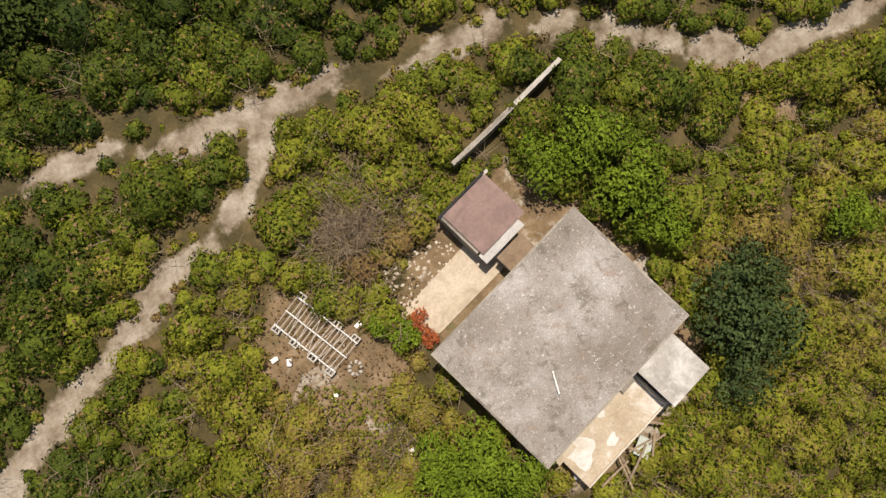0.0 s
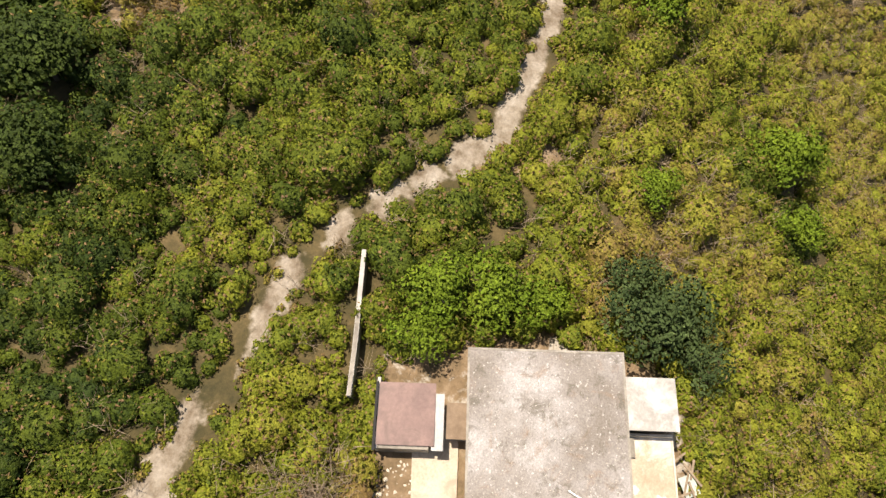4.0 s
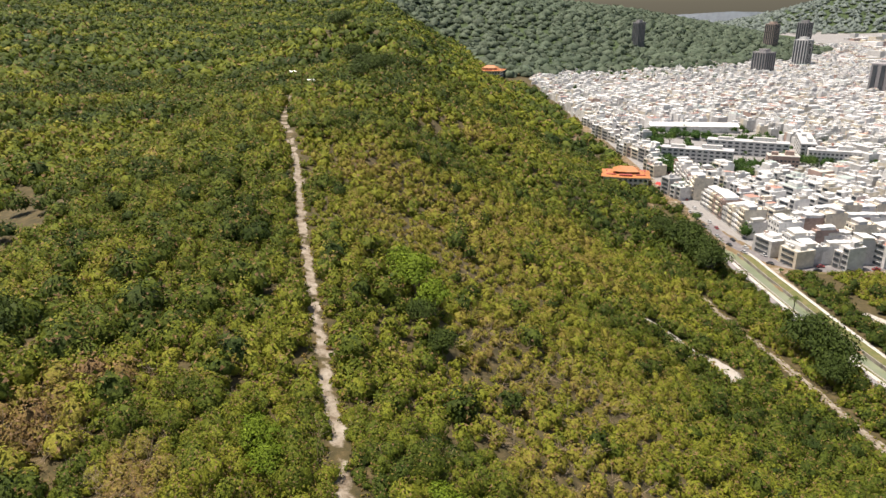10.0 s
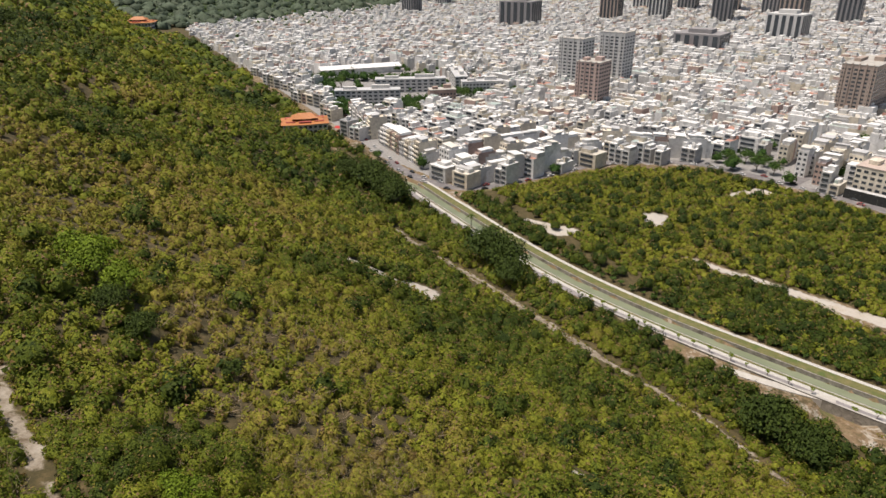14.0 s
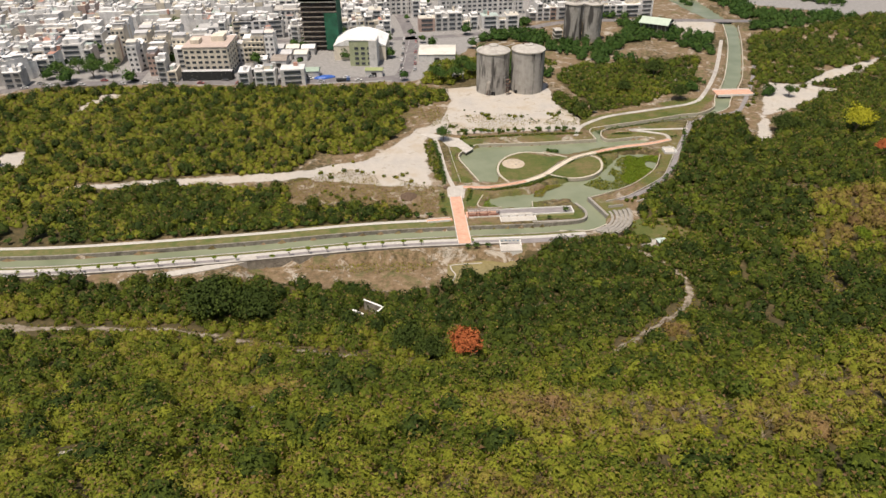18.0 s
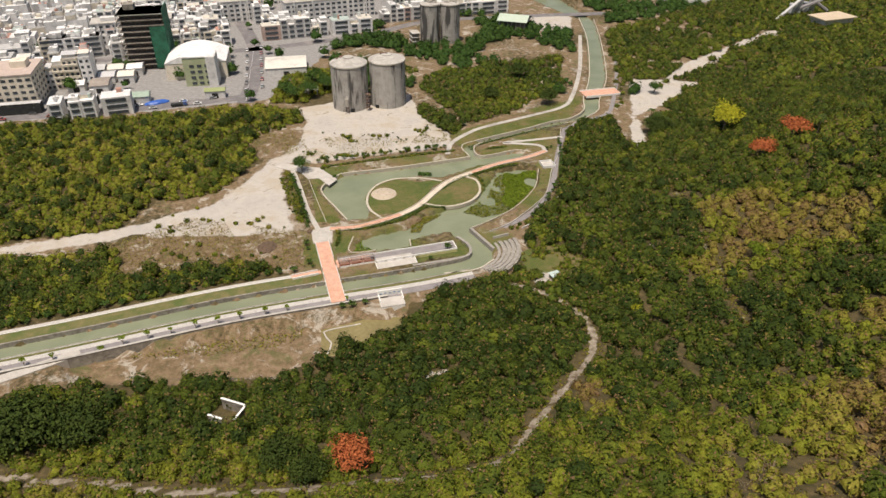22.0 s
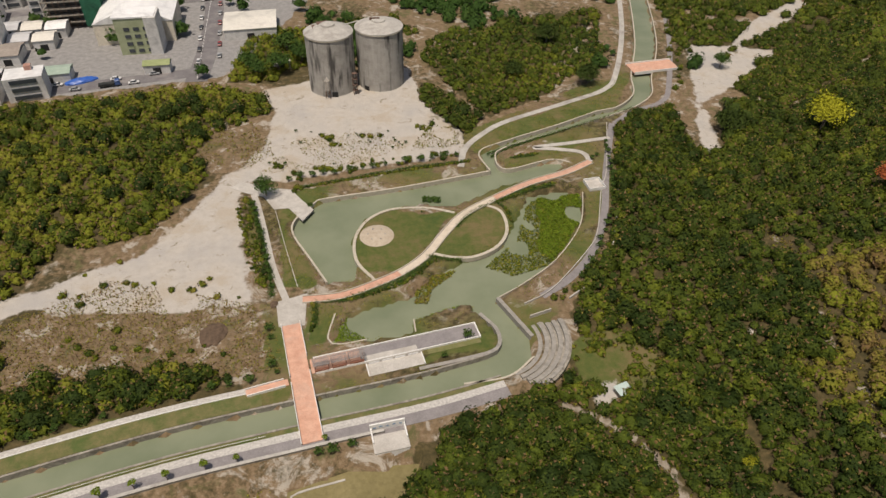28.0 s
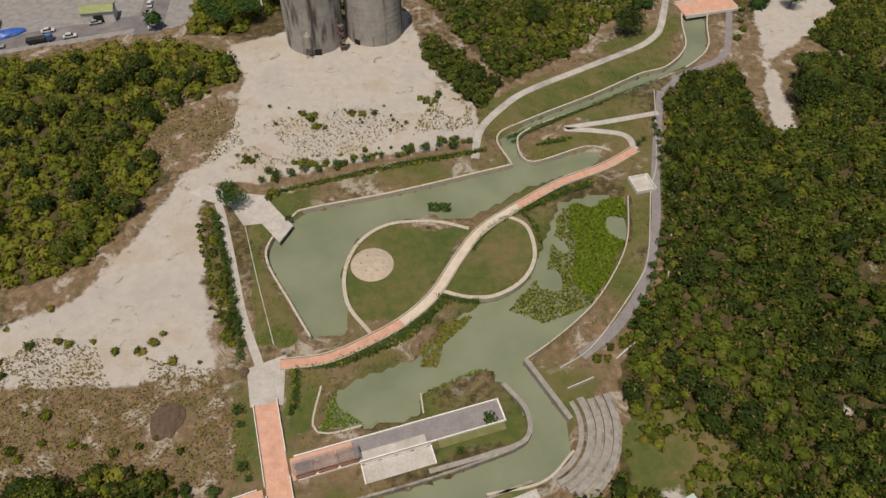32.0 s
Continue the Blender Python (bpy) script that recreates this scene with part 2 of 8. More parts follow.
def ribbon(line, width, top, thick=0.3, drape=None, shift=0.0):
    """A slab along a line. drape: a function for the ground below each point."""
    L = np.asarray(line, float)[:, :2]
    d = np.gradient(L, axis=0)
    d /= np.maximum(np.linalg.norm(d, axis=1), 1e-9)[:, None]
    nrm = np.stack([-d[:, 1], d[:, 0]], 1)
    w = np.full(len(L), width) if np.isscalar(width) else np.asarray(width)
    a, b = L + nrm * (shift + w / 2)[:, None], L + nrm * (shift - w / 2)[:, None]
    za = top if drape is None else top + drape(a[:, 0], a[:, 1])
    zb = top if drape is None else top + drape(b[:, 0], b[:, 1])
    n = len(L)
    one = np.ones(n)
    V = np.concatenate([np.c_[a, za * one], np.c_[b, zb * one], np.c_[a, za * one - thick], np.c_[b, zb * one - thick]])
    F = []
    for i in range(n - 1):
        j = i + 1
        F += [(i, n + i, n + j, j), (2 * n + i, i, j, 2 * n + j), (n + i, 3 * n + i, 3 * n + j, n + j), (3 * n + i, 2 * n + i, 2 * n + j, 3 * n + j)]
    F += [(0, 2 * n, 3 * n, n), (n - 1, 2 * n - 1, 4 * n - 1, 3 * n - 1)]
    return V, F


def slab(name, line, width, top, material, thick=0.3, drape=None, shift=0.0):
    V, F = ribbon(line, width, top, thick, drape, shift)
    return np_mesh(name, V, F, material)


def prism(poly, z0, z1):
    bm = bmesh.new()
    lo = [bm.verts.new((x, y, z0)) for x, y in poly]
    hi = [bm.verts.new((x, y, z1)) for x, y in poly]
    bm.faces.new(hi)
    bm.faces.new(lo[::-1])
    n = len(poly)
    for i in range(n):
        j = (i + 1) % n
        bm.faces.new((lo[i], lo[j], hi[j], hi[i]))
    bmesh.ops.recalc_face_normals(bm, faces=bm.faces)
    return bm


# ---- the lie of the land ----
TOE = [(-4700, -700), (-1500, 20), (-1045, 95), (-800, 112), (-560, 122), (-400, 138), (-330, 126), (-215, 132), (-150, 144),
       (-100, 156), (-60, 174), (-10, 184), (35, 194), (62, 222), (72, 270), (92, 320), (125, 362), (180, 410), (300, 500), (700, 760), (4700, 2600)]
HILL = TOE + [(4700, -4700), (-4700, -4700)]
CANAL = spline([(-420, 130), (-378, 150), (-330, 154), (-245, 160), (-187, 171), (-124, 192), (-75, 210.5), (-42, 220.5), (-13, 228.5), (8, 236)], 4)
POND_NW = [(8, 319.6), (-0.7, 316.7), (-23.6, 309.3), (-45.4, 303.5), (-49.4, 300.9), (-54.1, 292), (-53.5, 285.1), (-46.5, 273.3), (-40.9, 264.1),
           (-33.2, 265.5), (-32.8, 270.1), (-35.5, 283.2), (-32.6, 293.2), (-24.6, 298.6), (-14.6, 301), (-4.5, 300), (1.5, 304), (11, 311), (28.7, 318.5), (36, 325), (29.3, 326.5), (13.5, 320.7), (10.3, 328.9)]
POND_SE = [(-37.2, 241.9), (-28.2, 243), (-15.7, 245.4), (-16.3, 249.9), (-2.3, 256.5), (6.3, 257.9), (13.8, 263.6), (23.4, 272.7), (35.1, 293.5), (37.7, 307.4),
           (30.5, 309.5), (19.6, 306.5), (12.4, 288.2), (8.4, 279.5), (-2.7, 273.4), (-11, 268), (-18, 259), (-28, 255), (-34.7, 251.4)]
POND_S = [(-2.3, 256.5), (6.3, 257.9), (14.3, 243.9), (14, 237.2), (7.3, 231), (-3.7, 228.5), (-14.5, 226.4), (-14, 231), (-3.3, 236), (5.3, 239.7), (5.3, 245.9), (1.1, 252.4)]
INLET = [(8, 319.6), (4.8, 331.4), (14.4, 338.9), (35.4, 350.8), (51.2, 360.8), (61.1, 365.2), (69.5, 376.2), (72.3, 393.2), (82, 430), (93, 500), (96.8, 556), (78, 590), (60, 640),
         (85, 640), (98, 590), (107, 552), (102, 500), (92, 430), (80.6, 391.4), (77, 376.1), (69.6, 366.7), (58.9, 359.3), (36.4, 346.7), (14.9, 335.1), (10.3, 328.9)]
WATERS = [POND_NW, POND_SE, POND_S, INLET]
BASIN = [(-114, 187), (-101, 190), (-65, 199.5), (-44, 203.5), (-27, 208.5), (-13, 209.5), (-15, 202), (-26, 194), (-37, 188), (-51, 180), (-82, 178), (-107, 176)]


def lumps(x, y, s):
    return (np.sin(x / s + 1.3 * np.sin(y / (1.7 * s))) + np.sin(y / (0.9 * s) + 1.1 * np.sin(x / (1.3 * s) + 2)) + np.sin((x + y) / (1.6 * s) + 0.7)) / 3


def hill_depth(x, y):
    d = away(x, y, TOE)
    return np.where(inside(x, y, HILL), d, -d)


def bulge(x, y, cx, cy, sx, sy, h):
    return h * np.exp(-(((x - cx) / sx) ** 2 + ((y - cy) / sy) ** 2) / 2)


def height(x, y):
    """The ground's height at arrays of places."""
    x, y = np.asarray(x, float), np.asarray(y, float)
    d = hill_depth(x, y)
    z = np.interp(d, [0, 14, 45, 100, 165, 188, 230, 330, 450, 700, 1500], [0, 2.5, 13, 47, 85, 88.5, 87, 74, 78, 92, 105])
    rise = np.clip((d - 20) / 60, 0, 1)
    near = np.clip(np.hypot(x + 5, y) / 60 - 0.4, 0, 1)
    z = z + rise * near * (2.2 * lumps(x, y, 17) + 1.0 * lumps(x, y, 7)) + rise * np.clip(np.hypot(x, y) / 300 - 0.6, 0, 1) * 7 * lumps(x, y, 75)
    z = z + bulge(x, y, -745, -132, 42, 48, 28) + bulge(x, y, -2300, -150, 420, 480, 165) + bulge(x, y, -2700, 560, 330, 330, 70) + bulge(x, y, -3500, 1900, 330, 330, 160) + bulge(x, y, -1500, -900, 500, 350, 70)
    yard = np.clip(1.6 - np.hypot(x + 3, y - 1) / 16, 0, 1)
    z = z * (1 - yard) + 88.5 * yard
    c = away(x, y, CANAL)
    z = np.where((c < 3.3) & (d < 0), -4.0, z)
    for w in WATERS:
        z = np.where(inside(x, y, w) & (d < 8), -2.6, z)
    z = np.where(inside(x, y, BASIN), -3.2, z)
    return z


# ---- ground ----
SAND = [
    [(-126, 252), (-115, 264), (-96, 275), (-84.5, 301), (-82, 313), (-72, 331), (-72, 359), (-83, 375), (-66, 384), (-26, 398), (-23, 401), (-16, 368), (-1, 345), (-1, 330), (-36, 321), (-54, 314), (-75, 312), (-73, 300), (-60, 254), (-89, 252)],
    [(104, 423), (148, 418), (109, 379), (95, 369), (92, 332), (84, 332), (92, 365)],
    [(-192, 392), (-166, 390), (-158, 398), (-160, 416), (-186, 420)],
    [(-297, 180), (-263, 184), (-261, 202), (-279, 192)], [(-271, 243), (-263, 257), (-248, 240), (-256, 235)], [(-270, 299), (-274, 332), (-250, 339), (-262, 318)],
    [(-237, 62), (-222, 63), (-209, 76), (-208, 95), (-219, 101), (-227, 91), (-234, 79)], [(31, 228), (32.2, 232), (31.4, 236), (32.4, 240), (33.2, 240), (32.6, 236), (33.2, 232), (32.4, 228)], [(60, 520), (85, 520), (92, 560), (40, 560)],
    [(-215, 222), (-150, 241), (-126, 249), (-90, 262), (-100, 268), (-128, 256), (-152, 248), (-215, 226)], [(118, 415), (150, 440), (235, 520), (228, 526), (145, 452)],
]
DRY = [[(-122, 245), (-100, 264), (-60, 254), (-47, 229), (-67, 229), (-103, 229), (-150, 222), (-160, 240)], BASIN, [(-100, 345), (-72, 360), (-66, 340), (-80, 315), (-98, 325)],
       [(30, 372), (68, 400), (72, 452), (52, 440), (40, 400)], [(-55, 308), (1, 325), (4, 331), (-20, 330), (-58, 316)], [(95, 430), (200, 470), (260, 620), (120, 560)], [(-60, 420), (0, 400), (20, 470), (-40, 480)]]
LAWN = [[(-52, 262), (-60, 296), (-46, 302), (-57, 290), (-43, 262)], [(-34, 283), (-31, 292), (-24, 297), (-5, 296), (-19, 268), (-32, 268)], [(-5, 295), (5, 301), (10, 297), (11, 287), (1, 276), (-11, 276)],
        [(4, 331), (60, 366), (72, 393), (68, 393), (40, 366), (0, 338)], [(-43, 240), (-38, 242), (-36, 254), (-44, 256)], [(14, 322), (40, 330), (30, 333), (14, 327)], [(-100, 208), (-44, 224), (-44, 229), (-102, 214)],
        [(24, 272), (43, 296), (47, 318), (38, 312), (36, 292), (24, 272)], [(-25, 232), (6, 241), (4, 246), (-10, 239)]]
PARK = [(-76, 306), (-58, 256), (-50, 226), (-44, 222), (10, 236), (30, 262), (48, 300), (56, 345), (72, 395), (66, 395), (0, 345), (-4, 326), (-56, 308)]
SHRUBS_FLAT = [
    [(-127, 254), (-154, 250), (-215, 228), (-215, 221), (-160, 236), (-118, 240), (-106, 212), (-190, 180), (-245, 167), (-300, 163), (-338, 166), (-338, 184), (-342, 280), (-314, 328), (-271, 343), (-178, 360), (-100, 380), (-76, 370), (-73, 360), (-90, 345), (-96, 327), (-86, 316), (-90, 304), (-99, 283), (-120, 278)],
    [(-125, 222), (-72, 235), (-58, 229), (-52, 231), (-60, 224), (-125, 200)],
    [(-20, 350), (-22, 362), (-13, 382), (6, 356), (3, 344)], [(-18, 412), (-8, 434), (68, 463), (64, 410), (32, 373), (10, 356), (-8, 388)],
    [(-96, 384), (-95, 432), (-30, 454), (-19, 434), (-62, 405), (-78, 384)],
    [(106, 384), (128, 366), (180, 410), (300, 500), (420, 600), (300, 660), (110, 520), (98, 440)], [(-118, 258), (-112, 266), (-102, 270), (-104, 262)],
    [(-345, 110), (-345, 141), (-245, 148), (-187, 158), (-140, 165), (-112, 174), (-52, 177), (-38, 187), (-27, 201), (-24, 208), (-14, 212), (5, 221), (13, 226), (20, 228), (25, 240), (27, 256), (34, 268), (42, 282), (47, 300), (51, 320), (56, 342), (64, 357), (80, 364), (83, 332), (93, 332), (104, 372), (128, 366), (100, 250), (40, 170)],
    [(-1200, 60), (-1045, 100), (-800, 115), (-560, 125), (-400, 140), (-345, 135), (-345, 146), (-400, 146), (-560, 142), (-800, 130), (-1045, 118), (-1200, 100)],
]
HOUSE_YARD = [(-2.7, -6.5), (-8.6, -8.2), (-13, -3.5), (-16.5, 6.7), (-15.8, 11), (-4.5, 14.6), (-1.8, 11.6), (1.2, 1.3), (2.3, -2.0), (1.8, -3.8)]
FRAME_LOT = [(8.7, -8.2), (6.2, -5.8), (4.8, -1.7), (3, 0), (3.8, 2), (5.5, 5.4), (6.9, 7), (8, 5), (9.4, 1), (11.7, -1.3), (11.4, -5)]
CITY = [(-4000, 300), (-1500, 110), (-1045, 125), (-800, 140), (-545, 152), (-430, 156), (-385, 166), (-345, 182), (-352, 283), (-324, 334), (-273, 350), (-178, 366), (-100, 388), (-92, 402), (-15, 470), (80, 640), (200, 600), (900, 900), (4000, 2600), (4000, 4600), (-4600, 4600), (-4600, 700)]
RIDGE_TRAIL = spline([(24, -22.5), (15.4, -21.1), (5.9, -19.3), (-1.7, -18.7), (-8.7, -18.2), (-13, -17), (-18.1, -15.4), (-22.5, -12.2), (-27.1, -8.9), (-30.9, -7.6), (-36.6, -7), (-42.6, -7), (-48.6, -8.3),
                      (-57, -11.5), (-69, -15.2), (-80, -18.7), (-96, -22.9), (-120, -29.6), (-158, -40), (-224, -57), (-325, -86), (-470, -110)], 1.5)
YARD_TRAIL = spline([(4.6, -18.4), (6, -15.5), (9.8, -12.7), (15, -11.4), (18.3, -9.7), (21.2, -7.7), (24.8, -5.8), (29.3, -3.6), (36, 2)], 1.5)
FOOT_TRACK = spline([(-300, 112), (-262, 118), (-243, 124), (-211, 129), (-192, 131.5), (-165, 135.5), (-146, 138.5), (-122, 142.5), (-111, 143), (-86, 138.8), (-55, 130.5), (-30, 130), (-4, 132.5), (9.2, 137), (19, 154), (30.4, 172.6), (38.9, 187.4), (41.2, 200.5), (37.5, 208), (31, 216), (19.5, 222.5)], 2)
SLOPE_TRAIL = spline([(78, 150), (80, 166), (84.5, 205), (87.5, 226), (87.2, 239), (91.5, 264), (90, 290)], 2)


def blob(cx, cy, q):
    """An uneven round patch."""
    return [(cx + q * (1 + 0.3 * math.sin(3 * a + cx) + 0.15 * math.sin(5 * a + cy)) * math.cos(a), cy + q * (1 + 0.3 * math.sin(2 * a + cy)) * math.sin(a)) for a in np.arange(14) * 2 * math.pi / 14]


BARE = [blob(*q) for q in ((-140, 101, 3.2), (-81, 66, 2.6), (-144, 139, 2.5), (-251, 121, 3.5), (-357, 95, 3.5), (-6.3, 177, 4.2), (-22, 167, 2.6), (-60, 92, 2.5), (70, 245, 2))]
BARE_DRY = [blob(*q) for q in ((-32.5, -4.0, 3.0), (-28.5, -7.0, 2.4), (-36, -38, 3.5), (-31, -41, 3), (-24, -20.5, 2))]


def stretch(stops):
    """Grid lines with a step of their own on each stretch."""
    out = []
    for (a, step), (b, _) in zip(stops, stops[1:]):
        n = max(1, round((b - a) / step))
        out += [a + (b - a) * i / n for i in range(n)]
    return np.array(out + [stops[-1][0]])


gx = stretch([(-4700, 150), (-1500, 45), (-600, 14), (-420, 5), (-130, 2.2), (-60, 1.3), (60, 1.8), (130, 4), (300, 15), (600, 60), (1500, 300), (4700, 1)])
gy = stretch([(-4700, 300), (-900, 60), (-300, 15), (-140, 4), (-60, 2.0), (25, 4), (125, 2.2), (220, 1.3), (345, 2), (420, 4), (650, 15), (1200, 60), (2000, 250), (4700, 1)])
GX, GY = np.meshgrid(gx, gy)
GZ = height(GX, GY)
nx_, ny_ = len(gx), len(gy)
gi = np.arange(nx_ * ny_).reshape(ny_, nx_)
quads = np.stack([gi[:-1, :-1], gi[:-1, 1:], gi[1:, 1:], gi[1:, :-1]], -1).reshape(-1, 4)
ground_mesh = np_mesh("ground", np.stack([GX, GY, GZ], -1).reshape(-1, 3), quads, [], smooth=True)
wob = 1.2 * lumps(GX, GY, 2.3), 1.2 * lumps(GX + 50, GY - 30, 2.7)
MX, MY = GX + wob[0], GY + wob[1]


def ground_at(x, y):
    """The height of the ground sheet itself."""
    x, y = np.asarray(x, float), np.asarray(y, float)
    i = np.clip(np.searchsorted(gx, x) - 1, 0, nx_ - 2)
    j = np.clip(np.searchsorted(gy, y) - 1, 0, ny_ - 2)
    u, v = np.clip((x - gx[i]) / (gx[i + 1] - gx[i]), 0, 1), np.clip((y - gy[j]) / (gy[j + 1] - gy[j]), 0, 1)
    return (GZ[j, i] * (1 - u) + GZ[j, i + 1] * u) * (1 - v) + (GZ[j + 1, i] * (1 - u) + GZ[j + 1, i + 1] * u) * v


def mask_of(polys, x, y):
    m = np.zeros(x.shape, bool)
    for p in polys:
        m |= inside(x, y, p)
    return m


depth = hill_depth(GX, GY)
TX, TY = GX + 0.35 * wob[0], GY + 0.35 * wob[1]
trail = np.minimum(np.minimum(away(TX, TY, RIDGE_TRAIL), away(TX, TY, YARD_TRAIL)), np.minimum(away(TX, TY, FOOT_TRACK) - 1.2 * np.clip((-150 - GX) / 15, 0, 1), 0.6 + 1.6 * away(TX, TY, SLOPE_TRAIL)))
trail = trail + 0.7 * lumps(GX, GY, 3.1) * lumps(GY, GX, 1.7)
FACTORY_LOT = [(-95, 395), (110, 400), (120, 660), (-10, 650), (-70, 500)]
MEADOW = [(24, 242), (36, 248), (46, 240), (44, 228), (34, 226), (24, 229)]
CLEARING = [(24, 224), (29, 228), (34, 228.5), (35, 224.5), (30, 222)]


def blurred(polys, wide=1.6):
    """A mask with a soft edge."""
    m = np.zeros(GX.shape)
    for dx, dy in ((0, 0), (1, 0), (-1, 0), (0, 1), (0, -1), (0.7, 0.7), (-0.7, 0.7), (0.7, -0.7), (-0.7, -0.7)):
        m += mask_of(polys, MX + dx * wide, MY + dy * wide)
    return m / 9


flat_dry = ((depth < 2) & (np.hypot(GX, GY) < 900) & ~mask_of(SHRUBS_FLAT, MX, MY)) * (0.62 + 0.3 * lumps(GX, GY, 9))
layers = {
    "sand": np.maximum(blurred(SAND + [CLEARING], 2.2), 0.85 * blurred(BARE, 1.2)),
    "trail": np.clip(1.36 - trail * 0.9 + 0.50 * lumps(GX, GY, 1.9), 0, 1),
    "dry": np.maximum(np.maximum(blurred(DRY, 2.5), flat_dry), blurred([HOUSE_YARD, FRAME_LOT] + BARE_DRY, 1.0)),
    "lawn": np.maximum(blurred(LAWN, 0.6) * 0.95, np.maximum(blurred([MEADOW], 2.0), mask_of([PARK], GX, GY) * (0.46 + 0.36 * lumps(GX, GY, 6)))),
    "town": (inside(GX, GY, CITY) & (depth < 0) & (GZ < 12) & ~inside(MX, MY, FACTORY_LOT)) * 1.0 + ((np.hypot(GX, GY) > 2400) & (GZ < 14) & (GX < 0)) * 1.0,
    "wood": np.clip(np.hypot(GX + 100, GY - 150) / 500 - 1, 0, 1) * np.clip((GZ - 8) / 10, 0, 1),
}
for key, val in layers.items():
    a = ground_mesh.attributes.new(key, "FLOAT", "POINT")
    a.data.foreach_set("value", np.asarray(val, np.float32).ravel())


def ground_material():
    m, t, p = nodes_of("ground")
    big, mid, fine = noise_node(t, 0.06, 6, 0.65), noise_node(t, 0.45, 7, 0.72), noise_node(t, 5.0, 4, 0.7)

    def layer(key):
        a = t.nodes.new("ShaderNodeAttribute")
        a.attribute_name = key
        f = math_node(t, "ADD", a.outputs["Fac"], math_node(t, "MULTIPLY_ADD", mid.outputs[0], 0.9, -0.45))
        return ramp_node(t, ((0.4, (0, 0, 0)), (0.6, (1, 1, 1))), f).outputs[0]

    col = ramp_node(t, ((0.3, (0.030, 0.028, 0.008)), (0.5, (0.070, 0.054, 0.019)), (0.72, (0.150, 0.106, 0.046))), mid.outputs[0]).outputs[0]
    wood = ramp_node(t, ((0.3, (0.020, 0.040, 0.014)), (0.55, (0.045, 0.075, 0.020)), (0.75, (0.075, 0.095, 0.030))), mid.outputs[0]).outputs[0]
    col = mix_node(t, col, wood, layer("wood"))
    dry = ramp_node(t, ((0.28, (0.085, 0.072, 0.032)), (0.42, (0.145, 0.100, 0.054)), (0.55, (0.205, 0.142, 0.082)), (0.72, (0.30, 0.23, 0.155))), mid.outputs[0]).outputs[0]
    crust = noise_node(t, 0.11, 7, 0.75, 0.8)
    dry = mix_node(t, dry, (0.40, 0.365, 0.31), ramp_node(t, ((0.54, (0, 0, 0)), (0.60, (0.85, 0.85, 0.85))), crust.outputs[0]).outputs[0])
    dry = mix_node(t, dry, (0.085, 0.095, 0.028), ramp_node(t, ((0.36, (0.8, 0.8, 0.8)), (0.46, (0, 0, 0))), crust.outputs[0]).outputs[0])
    col = mix_node(t, col, dry, layer("dry"))
    mixed = math_node(t, "MULTIPLY_ADD", big.outputs[0], 0.6, math_node(t, "MULTIPLY", mid.outputs[0], 0.4))
    lawn = ramp_node(t, ((0.36, (0.050, 0.082, 0.014)), (0.47, (0.088, 0.104, 0.022)), (0.58, (0.155, 0.122, 0.050))), mixed).outputs[0]
    col = mix_node(t, col, lawn, layer("lawn"))
    sand = ramp_node(t, ((0.25, (0.38, 0.345, 0.295)), (0.5, (0.45, 0.415, 0.37)), (0.75, (0.50, 0.47, 0.425))), mid.outputs[0]).outputs[0]
    sand = mix_node(t, sand, (0.41, 0.355, 0.285), ramp_node(t, ((0.52, (0, 0, 0)), (0.62, (0.85, 0.85, 0.85))), big.outputs[0]).outputs[0])
    sand = mix_node(t, sand, (0.36, 0.345, 0.33), ramp_node(t, ((0.34, (0.6, 0.6, 0.6)), (0.50, (0, 0, 0))), big.outputs[0]).outputs[0])
    weeds = noise_node(t, 0.22, 8, 0.8, 1.0)
    sand = mix_node(t, sand, (0.15, 0.125, 0.06), ramp_node(t, ((0.585, (0, 0, 0)), (0.64, (0.7, 0.7, 0.7))), weeds.outputs[0]).outputs[0])
    col = mix_node(t, col, sand, layer("sand"))
    track = ramp_node(t, ((0.36, (0.13, 0.095, 0.06)), (0.50, (0.25, 0.21, 0.16)), (0.68, (0.385, 0.345, 0.29))), mid.outputs[0]).outputs[0]
    col = mix_node(t, col, track, layer("trail"))
    town = ramp_node(t, ((0.35, (0.20, 0.195, 0.19)), (0.65, (0.32, 0.31, 0.30))), mid.outputs[0]).outputs[0]
    col = mix_node(t, col, town, layer("town"))
    grain = ramp_node(t, ((0.25, (0.7, 0.7, 0.7)), (0.75, (1.22, 1.22, 1.22))), fine.outputs[0]).outputs[0]
    t.links.new(mix_node(t, col, grain, 0.9, "MULTIPLY"), p.inputs["Base Color"])
    p.inputs["Roughness"].default_value = 0.95
    t.links.new(bump_node(t, fine.outputs[0], 0.5, 0.08), p.inputs["Normal"])
    return m


ground_mesh.materials.append(ground_material())
tagged(new("ground", ground_mesh), "dry wooded hill, pale sand lots and flat park land", "ground", kind="structure")


def water_material():
    m, t, p = nodes_of("pond_water")
    n, w = noise_node(t, 0.08, 4, 0.5), noise_node(t, 1.8, 3, 0.6)
    t.links.new(ramp_node(t, ((0.35, (0.165, 0.192, 0.122)), (0.65, (0.215, 0.238, 0.160))), n.outputs[0]).outputs[0], p.inputs["Base Color"])
    p.inputs["Roughness"].default_value, p.inputs["IOR"].default_value = 0.16, 1.33
    t.links.new(bump_node(t, w.outputs[0], 0.08, 0.05), p.inputs["Normal"])
    return m


